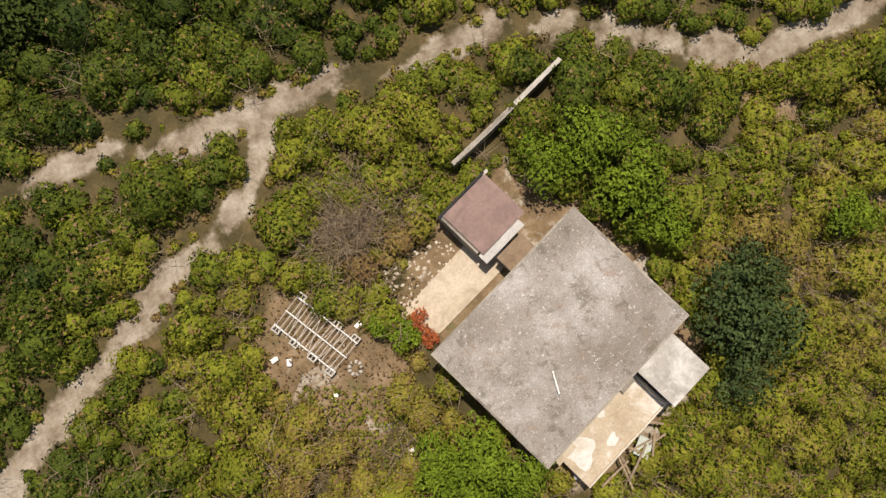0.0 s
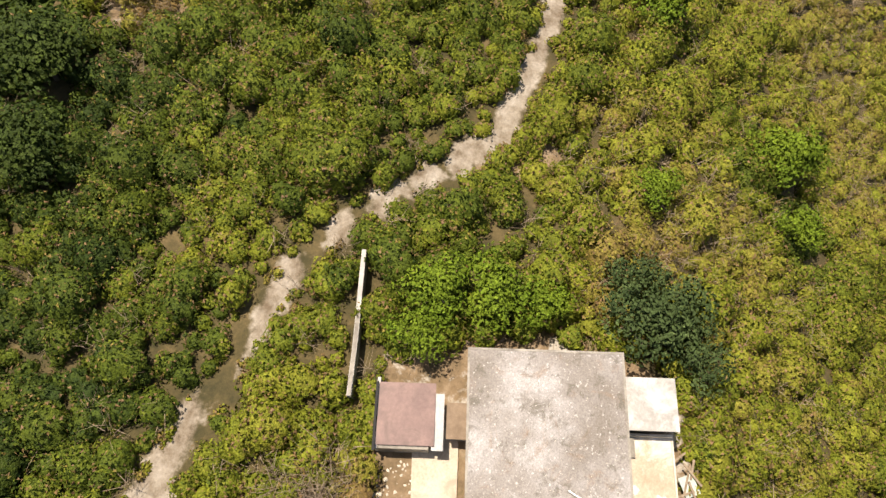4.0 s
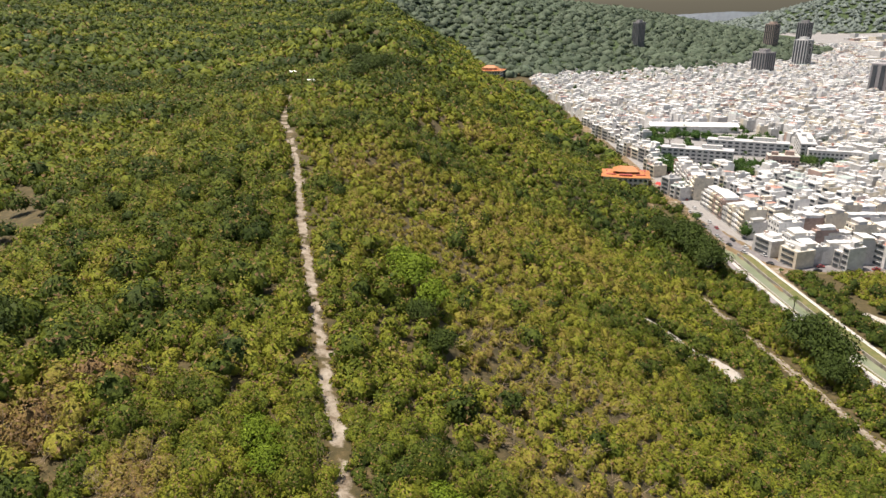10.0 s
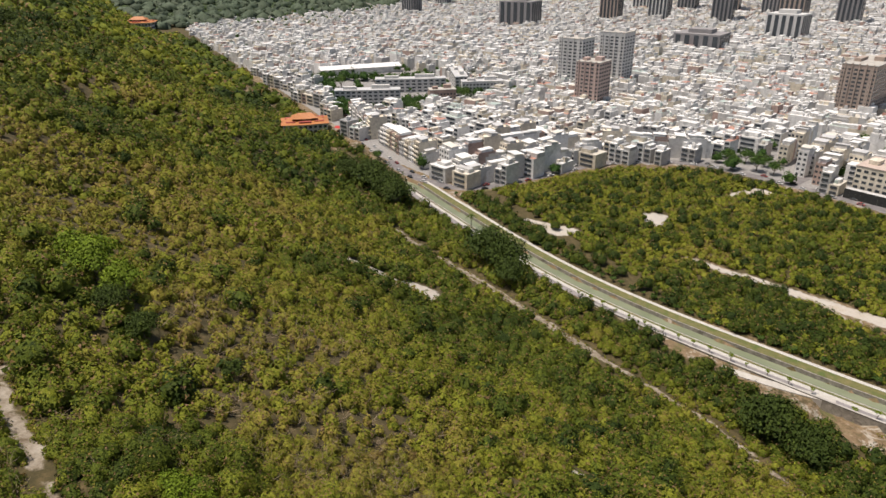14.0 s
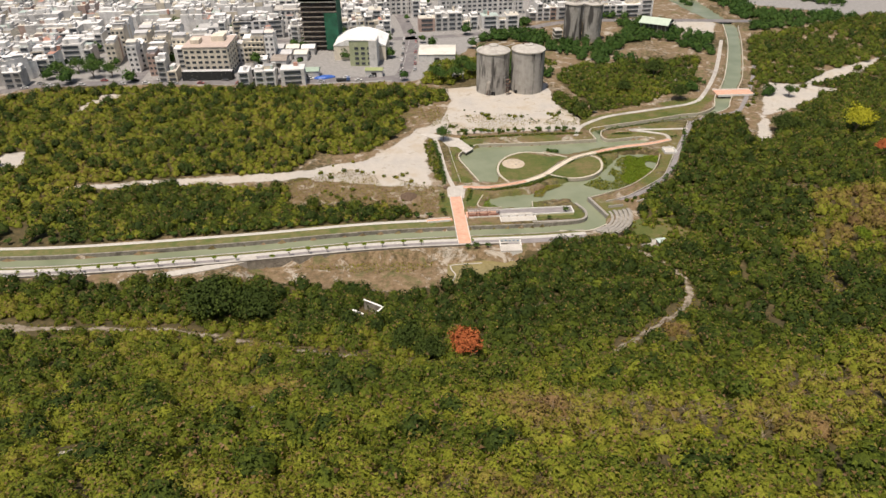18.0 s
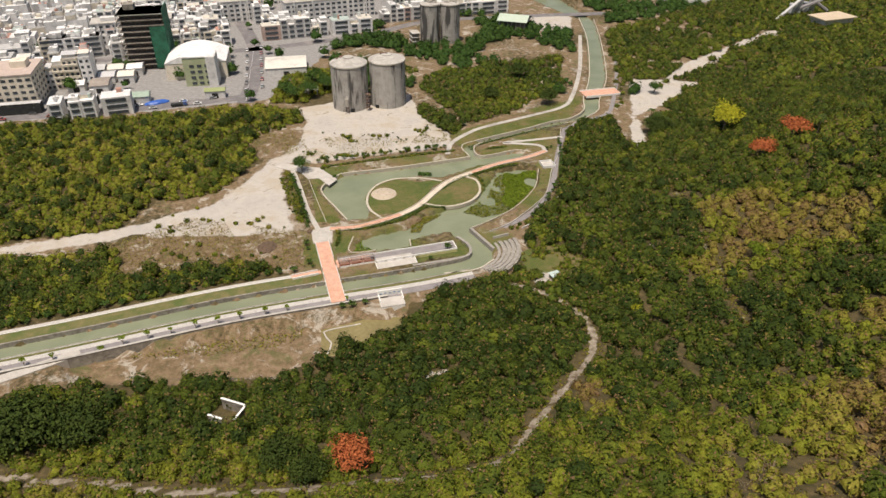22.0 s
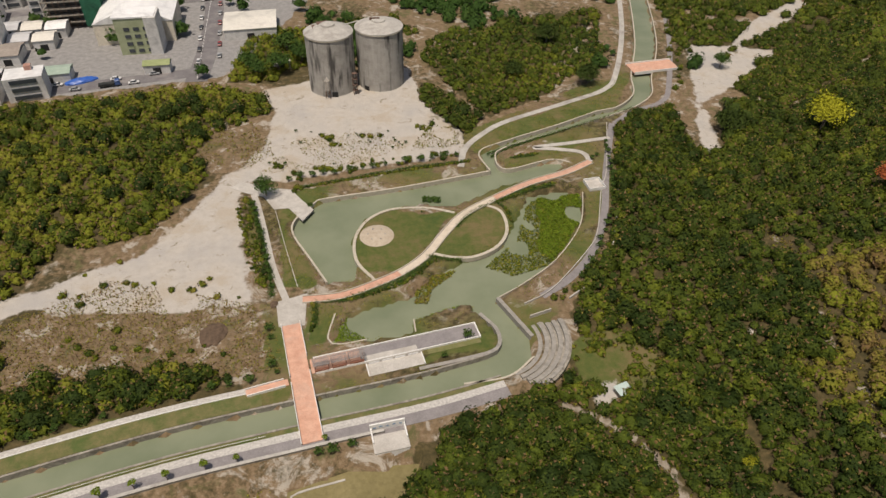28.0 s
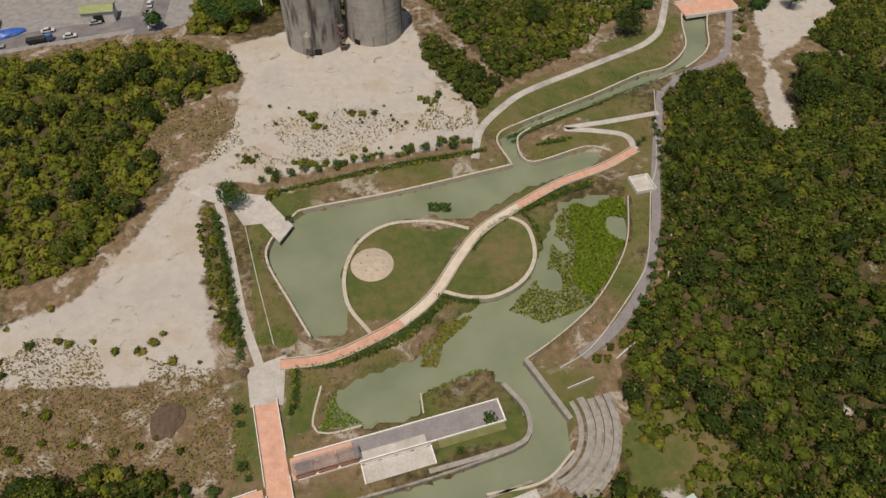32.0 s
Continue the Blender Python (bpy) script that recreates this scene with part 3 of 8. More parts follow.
M_WATER = water_material()
pond_water = tagged(new("water_pond", bpy.data.meshes.new("water_pond")), "murky grey-green still water of the park ponds", "pond water", kind="structure")
bm = bmesh.new()
bm.faces.new([bm.verts.new((x, y, -1.5)) for x, y in ((-60, 224), (40, 224), (120, 300), (120, 660), (50, 660), (-60, 340))])
bm.to_mesh(pond_water.data)
bm.free()
pond_water.data.materials.append(M_WATER)
tagged(new("water_canal", slab("water_canal", CANAL[:-2], 7.4, -1.52, M_WATER, 0.5)), "murky green water in a walled canal", "canal water", kind="structure")


# ---- woods ----
rng = np.random.default_rng(7)


def leaf_cards(pos, nrm, size, squash=0.55, corners=4):
    """Pointed leaf sprays, one small blade each, at places with a way that each one faces."""
    n = len(pos)
    nrm = nrm + rng.normal(0, 0.45, (n, 3))
    nrm /= np.linalg.norm(nrm, axis=1)[:, None]
    a = np.cross(nrm, rng.normal(0, 1, (n, 3)))
    a /= np.maximum(np.linalg.norm(a, axis=1), 1e-6)[:, None]
    b = np.cross(nrm, a)
    s = np.asarray(size)[:, None]
    if corners == 3:
        V = np.stack([pos - a * s * 1.1, pos + a * s * 0.8 - b * s * 0.75 + nrm * s * 0.1, pos + a * s * 0.8 + b * s * 0.75], 1).reshape(-1, 3)
    else:
        V = np.stack([pos - a * s, pos - b * s * squash + nrm * s * 0.12, pos + a * s, pos + b * s * squash - nrm * s * 0.1], 1).reshape(-1, 3)
    return V, np.arange(corners * n).reshape(n, corners)


def soft(d, corners):
    """Shading ways for leaf sprays: out of their clump, each a little astray."""
    n = d * 0.6 + (0, 0, 0.55) + rng.normal(0, 0.12, d.shape)
    n /= np.linalg.norm(n, axis=1)[:, None]
    return np.repeat(n, corners, axis=0)


def crown_points(cx, cy, cz, r, clumps, k, flat=0.75):
    """Places on the skins of the clumps that make up each of many crowns, with the way out of each clump, and how dark each place lies."""
    n = len(cx)
    u = rng.uniform(-0.15, 1, (n, clumps))
    th = rng.uniform(0, 2 * np.pi, (n, 1)) + np.arange(clumps) * 2.4 + rng.normal(0, 0.5, (n, clumps))
    q = np.sqrt(1 - u * u)
    c = np.stack([q * np.cos(th), q * np.sin(th), u * flat], -1) * (r[:, None] * rng.uniform(0.3, 0.85, (n, clumps)))[..., None]
    c = c + np.stack([cx, cy, cz], -1)[:, None, :]
    rc = r[:, None] * rng.uniform(0.24, 0.46, (n, clumps))
    v = rng.normal(0, 1, (n, clumps, k, 3))
    v[..., 2] = np.abs(v[..., 2]) * 0.9 - 0.25
    v /= np.linalg.norm(v, axis=-1)[..., None]
    p = c[:, :, None, :] + v * (rc[..., None] * (0.82 + 0.5 * rng.uniform(0, 1, (n, clumps, k))))[..., None] * (1, 1, 0.85)
    return p.reshape(-1, 3), v.reshape(-1, 3), c.reshape(-1, 3), rc.ravel()


LUSH = ((60, 200, 18), (82, 214, 13), (70, 172, 13), (96, 192, 12), (48, 188, 10), (30, 205, 10), (14, -33, 15), (-4, -31, 9), (25, -14, 7), (27, 0, 9), (-88, -69, 14), (-40, -51, 8), (-116, -12, 5), (-106, -4, 5), (75, 196, 20), (-365, 124, 22), (-523, -69, 45), (-10, 205, 16), (-70, 165, 14), (60, 262, 26), (-90, -64, 9), (-16, -40, 8), (-42, 18, 4), (-36, 21, 4), (52, 178, 12), (-40, 146, 9))
VIVID = ((-61, -22, 8), (-46, -23, 7), (-59, -2, 5), (-51, 1, 6), (-50, 18, 6), (-128, -10, 8), (-12, 30, 8), (20, 30, 7), (-74, -12, 5), (0, 116, 9), (-100, 20, 8))
BROWN = ((-57, -35, 6), (-38, -39, 6), (-31, -42, 5), (-64, -48, 6), (93, 231, 14), (108, 237, 20), (122, 232, 20), (106, 256, 14), (-2, 90, 12), (75, 122, 14), (92, 137, 17), (112, 170, 14), (-73, -44, 5), (2, -9, 3.5), (3, -7, 3), (30, 166, 8), (-60, 100, 8), (40, 92, 9), (-24, 5, 4))
GRASSY = ((-113, 15, 27), (-82, 20, 19), (-82, 4, 10), (-236, -29, 38), (32, 160, 9), (55, 110, 16), (-170, -8, 34), (-30, 14, 8), (-55, 26, 14), (20, 96, 14))


def near_spots(x, y, spots):
    """How much a place belongs to one of some round patches."""
    w = np.zeros(np.shape(x))
    for cx, cy, q in spots:
        w = np.maximum(w, np.exp(-(((x - cx) / q) ** 2 + ((y - cy) / q) ** 2) ** 1.5))
    return w


def tone(x, y, spread=0.07):
    """How dry the scrub is at a place: 0 lush and dark, 0.45 light yellow-green, 1 leafless brown."""
    x, y = np.asarray(x, float), np.asarray(y, float)
    wx, wy = x + 5 * lumps(y, x, 7), y + 5 * lumps(x, y, 6)
    f = 0.36 + 0.19 * lumps(wx, wy, 23) + 0.15 * lumps(wx + 90, wy - 40, 7)
    f = f - 0.10 * np.clip((-22 - y) / 20, 0, 1) - 0.17 * np.clip((y - 150) / 40, 0, 1) - 0.05 * np.clip((y - 60) / 40, 0, 1) - 0.10 * np.clip((np.hypot(x, y) - 330) / 100, 0, 1)
    f = np.where(y > 150, np.where(y < 250, 0.02 + 0.42 * f, 0.11 + 0.55 * f), f)
    for spots, aim, much in ((GRASSY, 0.60, 0.85), (LUSH, 0.08, 0.9), (VIVID, 0.42, 0.85), (BROWN, 0.80, 0.9)):
        w = much * near_spots(wx, wy, spots)
        f = f * (1 - w) + aim * w
    return np.clip(f + rng.normal(0, spread, np.shape(x)), 0.0, 1.0)


OPEN = [HOUSE_YARD, FRAME_LOT, BASIN, [(-28, 204), (-10, 207), (-9, 219), (-28, 216)], [(-65, 157), (-53, 155), (-53, 167), (-64, 167)], [(-16.6, -13.9), (-5.2, -10.2), (-4.6, -8.2), (-16.2, -11.6)]]


def free_of(x, y, gap=0.0):
    """Where scrub may stand."""
    ok = (away(x, y, RIDGE_TRAIL) > 1.0 + gap) & (away(x, y, YARD_TRAIL) > 1.0 + gap) & (away(x, y, FOOT_TRACK) > 1.3 + gap + 1.8 * np.clip((-150 - x) / 15, 0, 1)) & (away(x, y, SLOPE_TRAIL) > 0.3 + 0.5 * gap)
    ok &= ~mask_of(OPEN + [CLEARING], x, y) & ~(mask_of(BARE, x, y) & (rng.uniform(0, 1, x.shape) > 0.12)) & ~(inside(x, y, MEADOW) & (rng.uniform(0, 1, x.shape) > 0.14))
    for s in SAND:
        ok &= ~(inside(x, y, s) & (rng.uniform(0, 1, x.shape) > 0.03))
    c = away(x, y, CANAL)
    ok &= (c > 12.5) | ((c > 11.6) & (y < np.interp(x, CANAL[:, 0], CANAL[:, 1])))
    d = hill_depth(x, y)
    flat = mask_of(SHRUBS_FLAT, x, y)
    return ok & ((d > 2) | flat) & ~(inside(x, y, CITY) & (d < 0) & ~flat)


def scatter(x0, x1, y0, y1, spacing):
    nx, ny = int((x1 - x0) / spacing), int((y1 - y0) / spacing)
    x, y = np.meshgrid(x0 + (np.arange(nx) + 0.5) * spacing, y0 + (np.arange(ny) + 0.5) * spacing)
    x, y = x + rng.uniform(-0.5, 0.5, x.shape) * spacing, y + rng.uniform(-0.5, 0.5, x.shape) * spacing
    return x.ravel(), y.ravel()


def seen(x, y):
    """The land that the flight looks over; the rest is only closed with coarser woods."""
    east = np.maximum(62, np.minimum(0.95 * y + 22, 0.70 * y + 62))
    return (x < east) & (y > -0.85 * np.abs(x) - 48)


def woods(name, x, y, r, dens, leaf_size, label, tall=1.0, material=None, lift=0.0, sides=7, rings=2, inner=0.86, tint=None):
    """Bushes: each a lobed crown of single leaves round a darker leafy core. dens: leaves to a square metre of crown."""
    n = len(x)
    t = tone(x, y) if tint is None else tint
    full = np.clip(1.25 - 0.75 * np.clip(t - 0.55, 0, 1) * 2, 0.45, 1)     # dry bushes have lost leaves
    c = np.stack([x, y, ground_at(x, y) + lift + r * tall * rng.uniform(0.05, 0.3, n)], -1)
    th = rng.uniform(0, 2 * np.pi, (n, 6))
    u = rng.uniform(0.0, 1.0, (n, 6))
    lobes = np.stack([np.sqrt(1 - u * u) * np.cos(th), np.sqrt(1 - u * u) * np.sin(th), u], -1)

    def skin(d, i):
        """How far out the crown reaches in the ways d of the bushes i, and the lobe that lies there."""
        dots = np.einsum("ij,ikj->ik", d, lobes[i])
        k = dots.argmax(1)
        return 0.58 + 0.50 * np.clip(dots[np.arange(len(d)), k], 0, 1) ** 4, lobes[i, k]

    i = np.repeat(np.arange(n), np.maximum(3, (dens * np.pi * r * r * full)).astype(int))
    d = rng.normal(0, 1, (len(i), 3))
    d[:, 2] = np.abs(d[:, 2]) - 0.12
    d /= np.linalg.norm(d, axis=1)[:, None]
    out, lobe = skin(d, i)
    p = c[i] + d * (r[i] * out * (1.06 - 0.34 * rng.uniform(0, 1, len(i)) ** 2))[:, None] * (1, 1, tall)
    leaf_t = t[i] + rng.normal(0, 0.07, len(i))
    leaf_t = np.where(rng.uniform(0, 1, len(i)) < 0.07 + 0.30 * t[i], rng.uniform(0.68, 1.0, len(i)), leaf_t)
    V, F = leaf_cards(p, d + (0, 0, 0.3), leaf_size * rng.uniform(0.55, 1.45, len(i)), 0.55, 3)
    N = 0.55 * d + 0.40 * lobe + (0, 0, 0.22) + rng.normal(0, 0.17, d.shape)
    N = np.repeat(N / np.linalg.norm(N, axis=1)[:, None], 3, axis=0)
    # the core
    ways = [(0.0, 0.0, 1.0)]
    for k in range(rings):
        e = (0.42, -0.12)[k] if rings == 2 else -0.05
        ways += [(math.cos(e) * math.cos(q), math.cos(e) * math.sin(q), math.sin(e)) for q in np.arange(sides) * 2 * np.pi / sides + 0.4 * k]
    ways = np.array(ways)
    m = len(ways)
    j = np.repeat(np.arange(n), m)
    d2 = np.tile(ways, (n, 1)) + rng.normal(0, 0.12, (n * m, 3))
    d2 /= np.linalg.norm(d2, axis=1)[:, None]
    out2, lobe2 = skin(d2, j)
    V2 = c[j] + d2 * (r[j] * out2 * inner)[:, None] * (1, 1, tall)
    a = np.arange(sides)
    F2 = [np.stack([np.zeros(sides, int), 1 + a, 1 + (a + 1) % sides], 1)]
    if rings == 2:
        F2 += [np.stack([1 + a, 1 + sides + a, 1 + (a + 1) % sides], 1), np.stack([1 + (a + 1) % sides, 1 + sides + a, 1 + sides + (a + 1) % sides], 1)]
    F2 = (np.concatenate(F2)[None] + (np.arange(n) * m)[:, None, None]).reshape(-1, 3)
    N2 = 0.6 * d2 + 0.35 * lobe2 + (0, 0, 0.2) + rng.normal(0, 0.15, d2.shape)
    N2 /= np.linalg.norm(N2, axis=1)[:, None]
    me = np_mesh(name, np.concatenate([V, V2]), np.concatenate([F, F2 + len(V)]), material or M_LEAF, np.concatenate([np.repeat(leaf_t, 3), t[j] + 0.02]), normals=np.concatenate([N, N2]))
    return tagged(new(name, me), label, "scrub", kind="stuff")


def dry_brush(name, x, y, n, length, thick, label):
    """Leafless grey-brown branches that stand up out of the scrub."""
    z = ground_at(x, y)
    m = len(x)
    d = rng.normal(0, 1, (m, n, 3))
    d[..., 2] = np.abs(d[..., 2]) * 0.8 + 0.25
    d /= np.linalg.norm(d, axis=-1)[..., None]
    L = length * rng.uniform(0.5, 1.3, (m, n, 1))
    base = np.stack([x, y, z + 0.3], -1)[:, None, :] + rng.normal(0, 0.35, (m, n, 3)) * (1, 1, 0.2)
    base[..., 2] += rng.uniform(0, 1.3, (m, n))
    tip = base + d * L
    side = np.cross(d, rng.normal(0, 1, (m, n, 3)))
    side /= np.linalg.norm(side, axis=-1)[..., None]
    w = thick * rng.uniform(0.6, 1.4, (m, n, 1))
    V = np.stack([base - side * w, base + side * w, tip + side * w * 0.3, tip - side * w * 0.3], 2).reshape(-1, 3)
    return tagged(new(name, np_mesh(name, V, np.arange(len(V)).reshape(-1, 4), M_TWIG)), label, "brush", kind="stuff")


NEAR = (-76, 34, -42, 36)


def in_near(x, y):
    return (x > NEAR[0]) & (x < NEAR[1]) & (y > NEAR[2]) & (y < NEAR[3])


MIDDLE = (-190, 60, -92, 70)


def in_middle(x, y):
    return (x > MIDDLE[0]) & (x < MIDDLE[1]) & (y > MIDDLE[2]) & (y < MIDDLE[3])


# the ridge under the camera's first stretch: low scrub, and taller bushes over it
def pick(x, y, r, ok):
    return x[ok], y[ok], r[ok]


x, y = scatter(*NEAR, 1.5)
r = rng.uniform(0.6, 1.75, len(x)) * (1 - 0.15 * near_spots(x, y, GRASSY))
over = (rng.uniform(0, 1, len(x)) < np.where((x < -5) & (x > -29) & (y < -8), 0.4, 0.10)) & (r < 1.1) & free_of(x, y, -0.6)
woods("ridge_scrub", *pick(x, y, r, (free_of(x, y, 0.38 * r) | over) & seen(x, y)), 38, 0.125, "dry yellow-green scrub of many small leaves along the ridge", 1.05)
x, y = scatter(*NEAR, 3.4)
r = 1.3 + 1.7 * rng.uniform(0, 1, len(x)) ** 2
ok = free_of(x, y, 0.8 * r) & seen(x, y) & (rng.uniform(0, 1, len(x)) < 0.75 - 0.55 * near_spots(x, y, GRASSY + BROWN)) & (away(x, y, HOUSE_YARD, True) > 1.6) & (away(x, y, FRAME_LOT, True) > 1.2)
woods("ridge_bushes", *pick(x, y, r, ok), 40, 0.14, "taller feathery green bushes along the ridge", 1.2, lift=0.3)
x, y = scatter(-76, 34, -52, 30, 1.9)
ok = free_of(x, y, -0.2) & ((tone(x, y) > 0.5) | (rng.uniform(0, 1, len(x)) < 0.15))
dry_brush("dry_brush", x[ok], y[ok], 22, 1.5, 0.020, "leafless grey-brown brush among the ridge scrub")
x, y = rng.normal(2.4, 1.7, 90), rng.normal(-8.6, 1.2, 90)
dry_brush("dry_brush", x, y, 26, 1.6, 0.022, "leafless brown bush beside the yard")
# the ridge farther along
x, y = scatter(*MIDDLE, 2.5)
r = (1.15 + 2.0 * rng.uniform(0, 1, len(x)) ** 2) * (1 - 0.40 * near_spots(x, y, GRASSY))
woods("ridge_thicket", *pick(x, y, r, free_of(x, y, 0.6 * r) & ~in_near(x, y) & seen(x, y)), 14, 0.24, "dry yellow-green thicket along the ridge", 1.2)
x, y = scatter(-150, 60, -70, 130, 4.5)
ok = free_of(x, y, 0) & ~in_near(x, y) & seen(x, y) & (tone(x, y) > 0.5)
dry_brush("dry_brush", x[ok], y[ok], 20, 2.2, 0.035, "leafless grey-brown brush on the hillside")
# short grass along the trails
gx_, gy_ = [], []
for line in (RIDGE_TRAIL[:160], YARD_TRAIL, FOOT_TRACK, SLOPE_TRAIL):
    for k in range(9):
        gx_.append(line[:, 0] + rng.normal(0, 1.4, len(line)))
        gy_.append(line[:, 1] + rng.normal(0, 1.4, len(line)))
x, y = np.concatenate(gx_), np.concatenate(gy_)
ok = (np.minimum(np.minimum(away(x, y, RIDGE_TRAIL), away(x, y, YARD_TRAIL)), away(x, y, FOOT_TRACK)) > 0.95) & ~mask_of(OPEN, x, y)
woods("trail_grass", *pick(x, y, rng.uniform(0.2, 0.6, len(x)), ok), 45, 0.13, "short browned grass and low weeds along the trails", 0.8, sides=5, rings=1, tint=rng.uniform(0.3, 0.8, ok.sum()))
# the slope down to the canal
for name, (x0, x1, y0, y1), sp, big, dens, size in (("slope_scrub", (-190, 62, -100, 235), 2.9, 1.0, 8, 0.29), ("west_slope_scrub", (-340, -190, -130, 180), 3.6, 1.25, 3.6, 0.46), ("east_slope_scrub", (62, 260, -40, 420), 3.2, 1.1, 5, 0.37)):
    x, y = scatter(x0, x1, y0, y1, sp)
    r = (1.4 + 1.9 * rng.uniform(0, 1, len(x)) ** 2) * big * (1 - 0.3 * near_spots(x, y, GRASSY))
    ok = free_of(x, y, 0.6 * r) & ~in_near(x, y) & ~in_middle(x, y) & seen(x, y) & (np.hypot(x + 10, y - 90) < 400)
    woods(name, *pick(x, y, r, ok), dens, size, "mixed green and browned scrub on the hillside", 1.15, lift=0.1)
x, y = scatter(-320, 230, -120, 370, 6.5)
r = rng.uniform(1.8, 3.9, len(x))
ok = free_of(x, y, 0.8 * r) & ~in_near(x, y) & seen(x, y) & (tone(x, y, 0.15) < 0.36) & (rng.uniform(0, 1, len(x)) < 0.7)
woods("slope_trees", *pick(x, y, r, ok), 6.5, 0.36, "broad green treetops over the hillside scrub", 1.1, lift=1.2, tint=np.clip(rng.normal(0.16, 0.09, ok.sum()) - 0.08 * (y[ok] > 150), 0, 1))
# the flat land beyond the canal
x, y = scatter(-350, 300, 190, 660, 3.0)
r = rng.uniform(1.4, 2.8, len(x)) * np.where(y < 440, 1, 1.6)
ok = free_of(x, y, 0.3) & (hill_depth(x, y) <= 2) & seen(x, y) & ((y < 440) | (rng.uniform(0, 1, len(x)) < 0.35)) & ~inside(x, y, CLEARING)
woods("flat_scrub", *pick(x, y, r, ok), 2.8, 0.45, "dense green scrub on waste land beside the canal", 1.0, lift=0.1, tint=np.clip(rng.normal(0.38, 0.06, ok.sum()) - 0.20 * (x[ok] > -60) + 0.10 * lumps(x[ok], y[ok], 13), 0, 1))
# far slopes
x, y = scatter(-700, -50, -620, 150, 6.5)
r = rng.uniform(2.4, 5.4, len(x))
ok = free_of(x, y, 1) & seen(x, y) & ((np.hypot(x + 10, y - 90) > 396) | (y < -128) | (x < -338)) & (np.hypot(x, y) < 640)
woods("far_woods", *pick(x, y, r, ok), 1.0, 0.8, "unbroken green woodland on the far ridge", 1.1, sides=6)
x, y = scatter(-1650, -50, -1400, 140, 12)
r = rng.uniform(5, 9.5, len(x))
ok = free_of(x, y, 1) & seen(x, y) & (np.hypot(x, y) >= 635) & (np.hypot(x, y) < 1700)
woods("distant_woods", *pick(x, y, r, ok), 0.10, 1.9, "dull green woodland on the distant ridge", 0.9, sides=5, inner=0.95)
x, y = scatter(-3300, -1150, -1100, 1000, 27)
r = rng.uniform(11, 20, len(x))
woods("far_hill_woods", *pick(x, y, r, (ground_at(x, y) > 9) & ((np.hypot(x, y) > 1680) | (hill_depth(x, y) < 4))), 0.008, 4.0, "hazy green woods on the hills behind the town", 0.7, material=M_HAZE_TINT, sides=6, inner=1.0)
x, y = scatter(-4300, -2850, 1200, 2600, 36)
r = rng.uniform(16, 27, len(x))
woods("far_range_woods", *pick(x, y, r, height(x, y) > 9), 0.004, 5.0, "hazy green woods on the hill beyond the town", 0.7, material=M_FAR_HAZE, sides=6, rings=1, inner=1.0)
x, y = scatter(180, 560, 100, 760, 6.0)
r = rng.uniform(2.4, 4.8, len(x))
ok = free_of(x, y, 1) & seen(x, y) & ((x > 260) | (y > 420))
woods("east_woods", *pick(x, y, r, ok), 1.4, 0.7, "green woodland on the rising ground", 1.1, sides=6, tint=np.clip(rng.normal(0.2, 0.1, ok.sum()), 0, 1))
x, y = scatter(-420, 560, -420, 620, 9.0)
r = rng.uniform(4.5, 7.5, len(x))
ok = free_of(x, y, 1) & ~seen(x, y) & (hill_depth(x, y) > 4)
woods("hill_woods", *pick(x, y, r, ok), 0.25, 1.3, "unbroken scrub woodland on the hill's back", 0.7, sides=6, rings=1, inner=0.9)
x, y = scatter(-1500, 60, 160, 1200, 20)
ok = inside(x, y, CITY) & (hill_depth(x, y) < -15) & (rng.uniform(0, 1, len(x)) < 0.5)
woods("town_trees", *pick(x, y, rng.uniform(2.2, 5.0, len(x)), ok), 1.2, 0.8, "dark green trees between the town houses", 1.2, lift=2.2, material=M_MID, sides=6)
line = np.concatenate([spline(q, 6) for q in ([(-740, 190), (-700, 189), (-650, 182), (-557, 171)], [(-585, 240), (-570, 228), (-556, 205)], [(-604, 280), (-592, 300), (-578, 336), (-562, 392)], [(-640, 380), (-612, 388), (-570, 400)], [(-745, 215), (-700, 262), (-690, 310)])])
x, y = (line[np.arange(3 * len(line)) % len(line)] + rng.normal(0, 5, (3 * len(line), 2))).T
woods("school_trees", x, y, rng.uniform(3.0, 5.6, len(x)), 1.6, 0.75, "rows of dark green trees round the school", 1.2, lift=2.5, material=M_MID, sides=6)
x, y = scatter(-90, 200, 395, 700, 5.0)
ok = (inside(x, y, FACTORY_LOT) | ((x > 90) & (y > 500))) & (away(x, y, INLET, True) > 9) & (lumps(x, y, 14) > -0.05) & ~mask_of(SHRUBS_FLAT, x, y) & (away(x, y, [(-60, 508), (-13, 545), (60, 560), (120, 568)]) > 7)
for px, py, pr in ((-52, 381, 14), (-33, 385, 14), (-10, 520, 34), (40, 590, 30), (86, 545, 22)):
    ok &= np.hypot(x - px, y - py) > pr
woods("lot_trees", *pick(x, y, rng.uniform(1.6, 4.6, len(x)), ok), 2.2, 0.55, "dark green bushes and trees round the old works", 1.1, lift=0.8, material=M_MID)
x, y = scatter(22, 48, 222, 250, 1.6)
ok = mask_of([MEADOW], x, y) & (lumps(x, y, 3) > -0.15) & (rng.uniform(0, 1, len(x)) < 0.6)
woods("meadow_bushes", *pick(x, y, rng.uniform(0.3, 1.3, len(x)), ok), 14, 0.24, "low green bushes and tall grass in the clearing", 0.9, tint=rng.uniform(0.15, 0.5, ok.sum()))
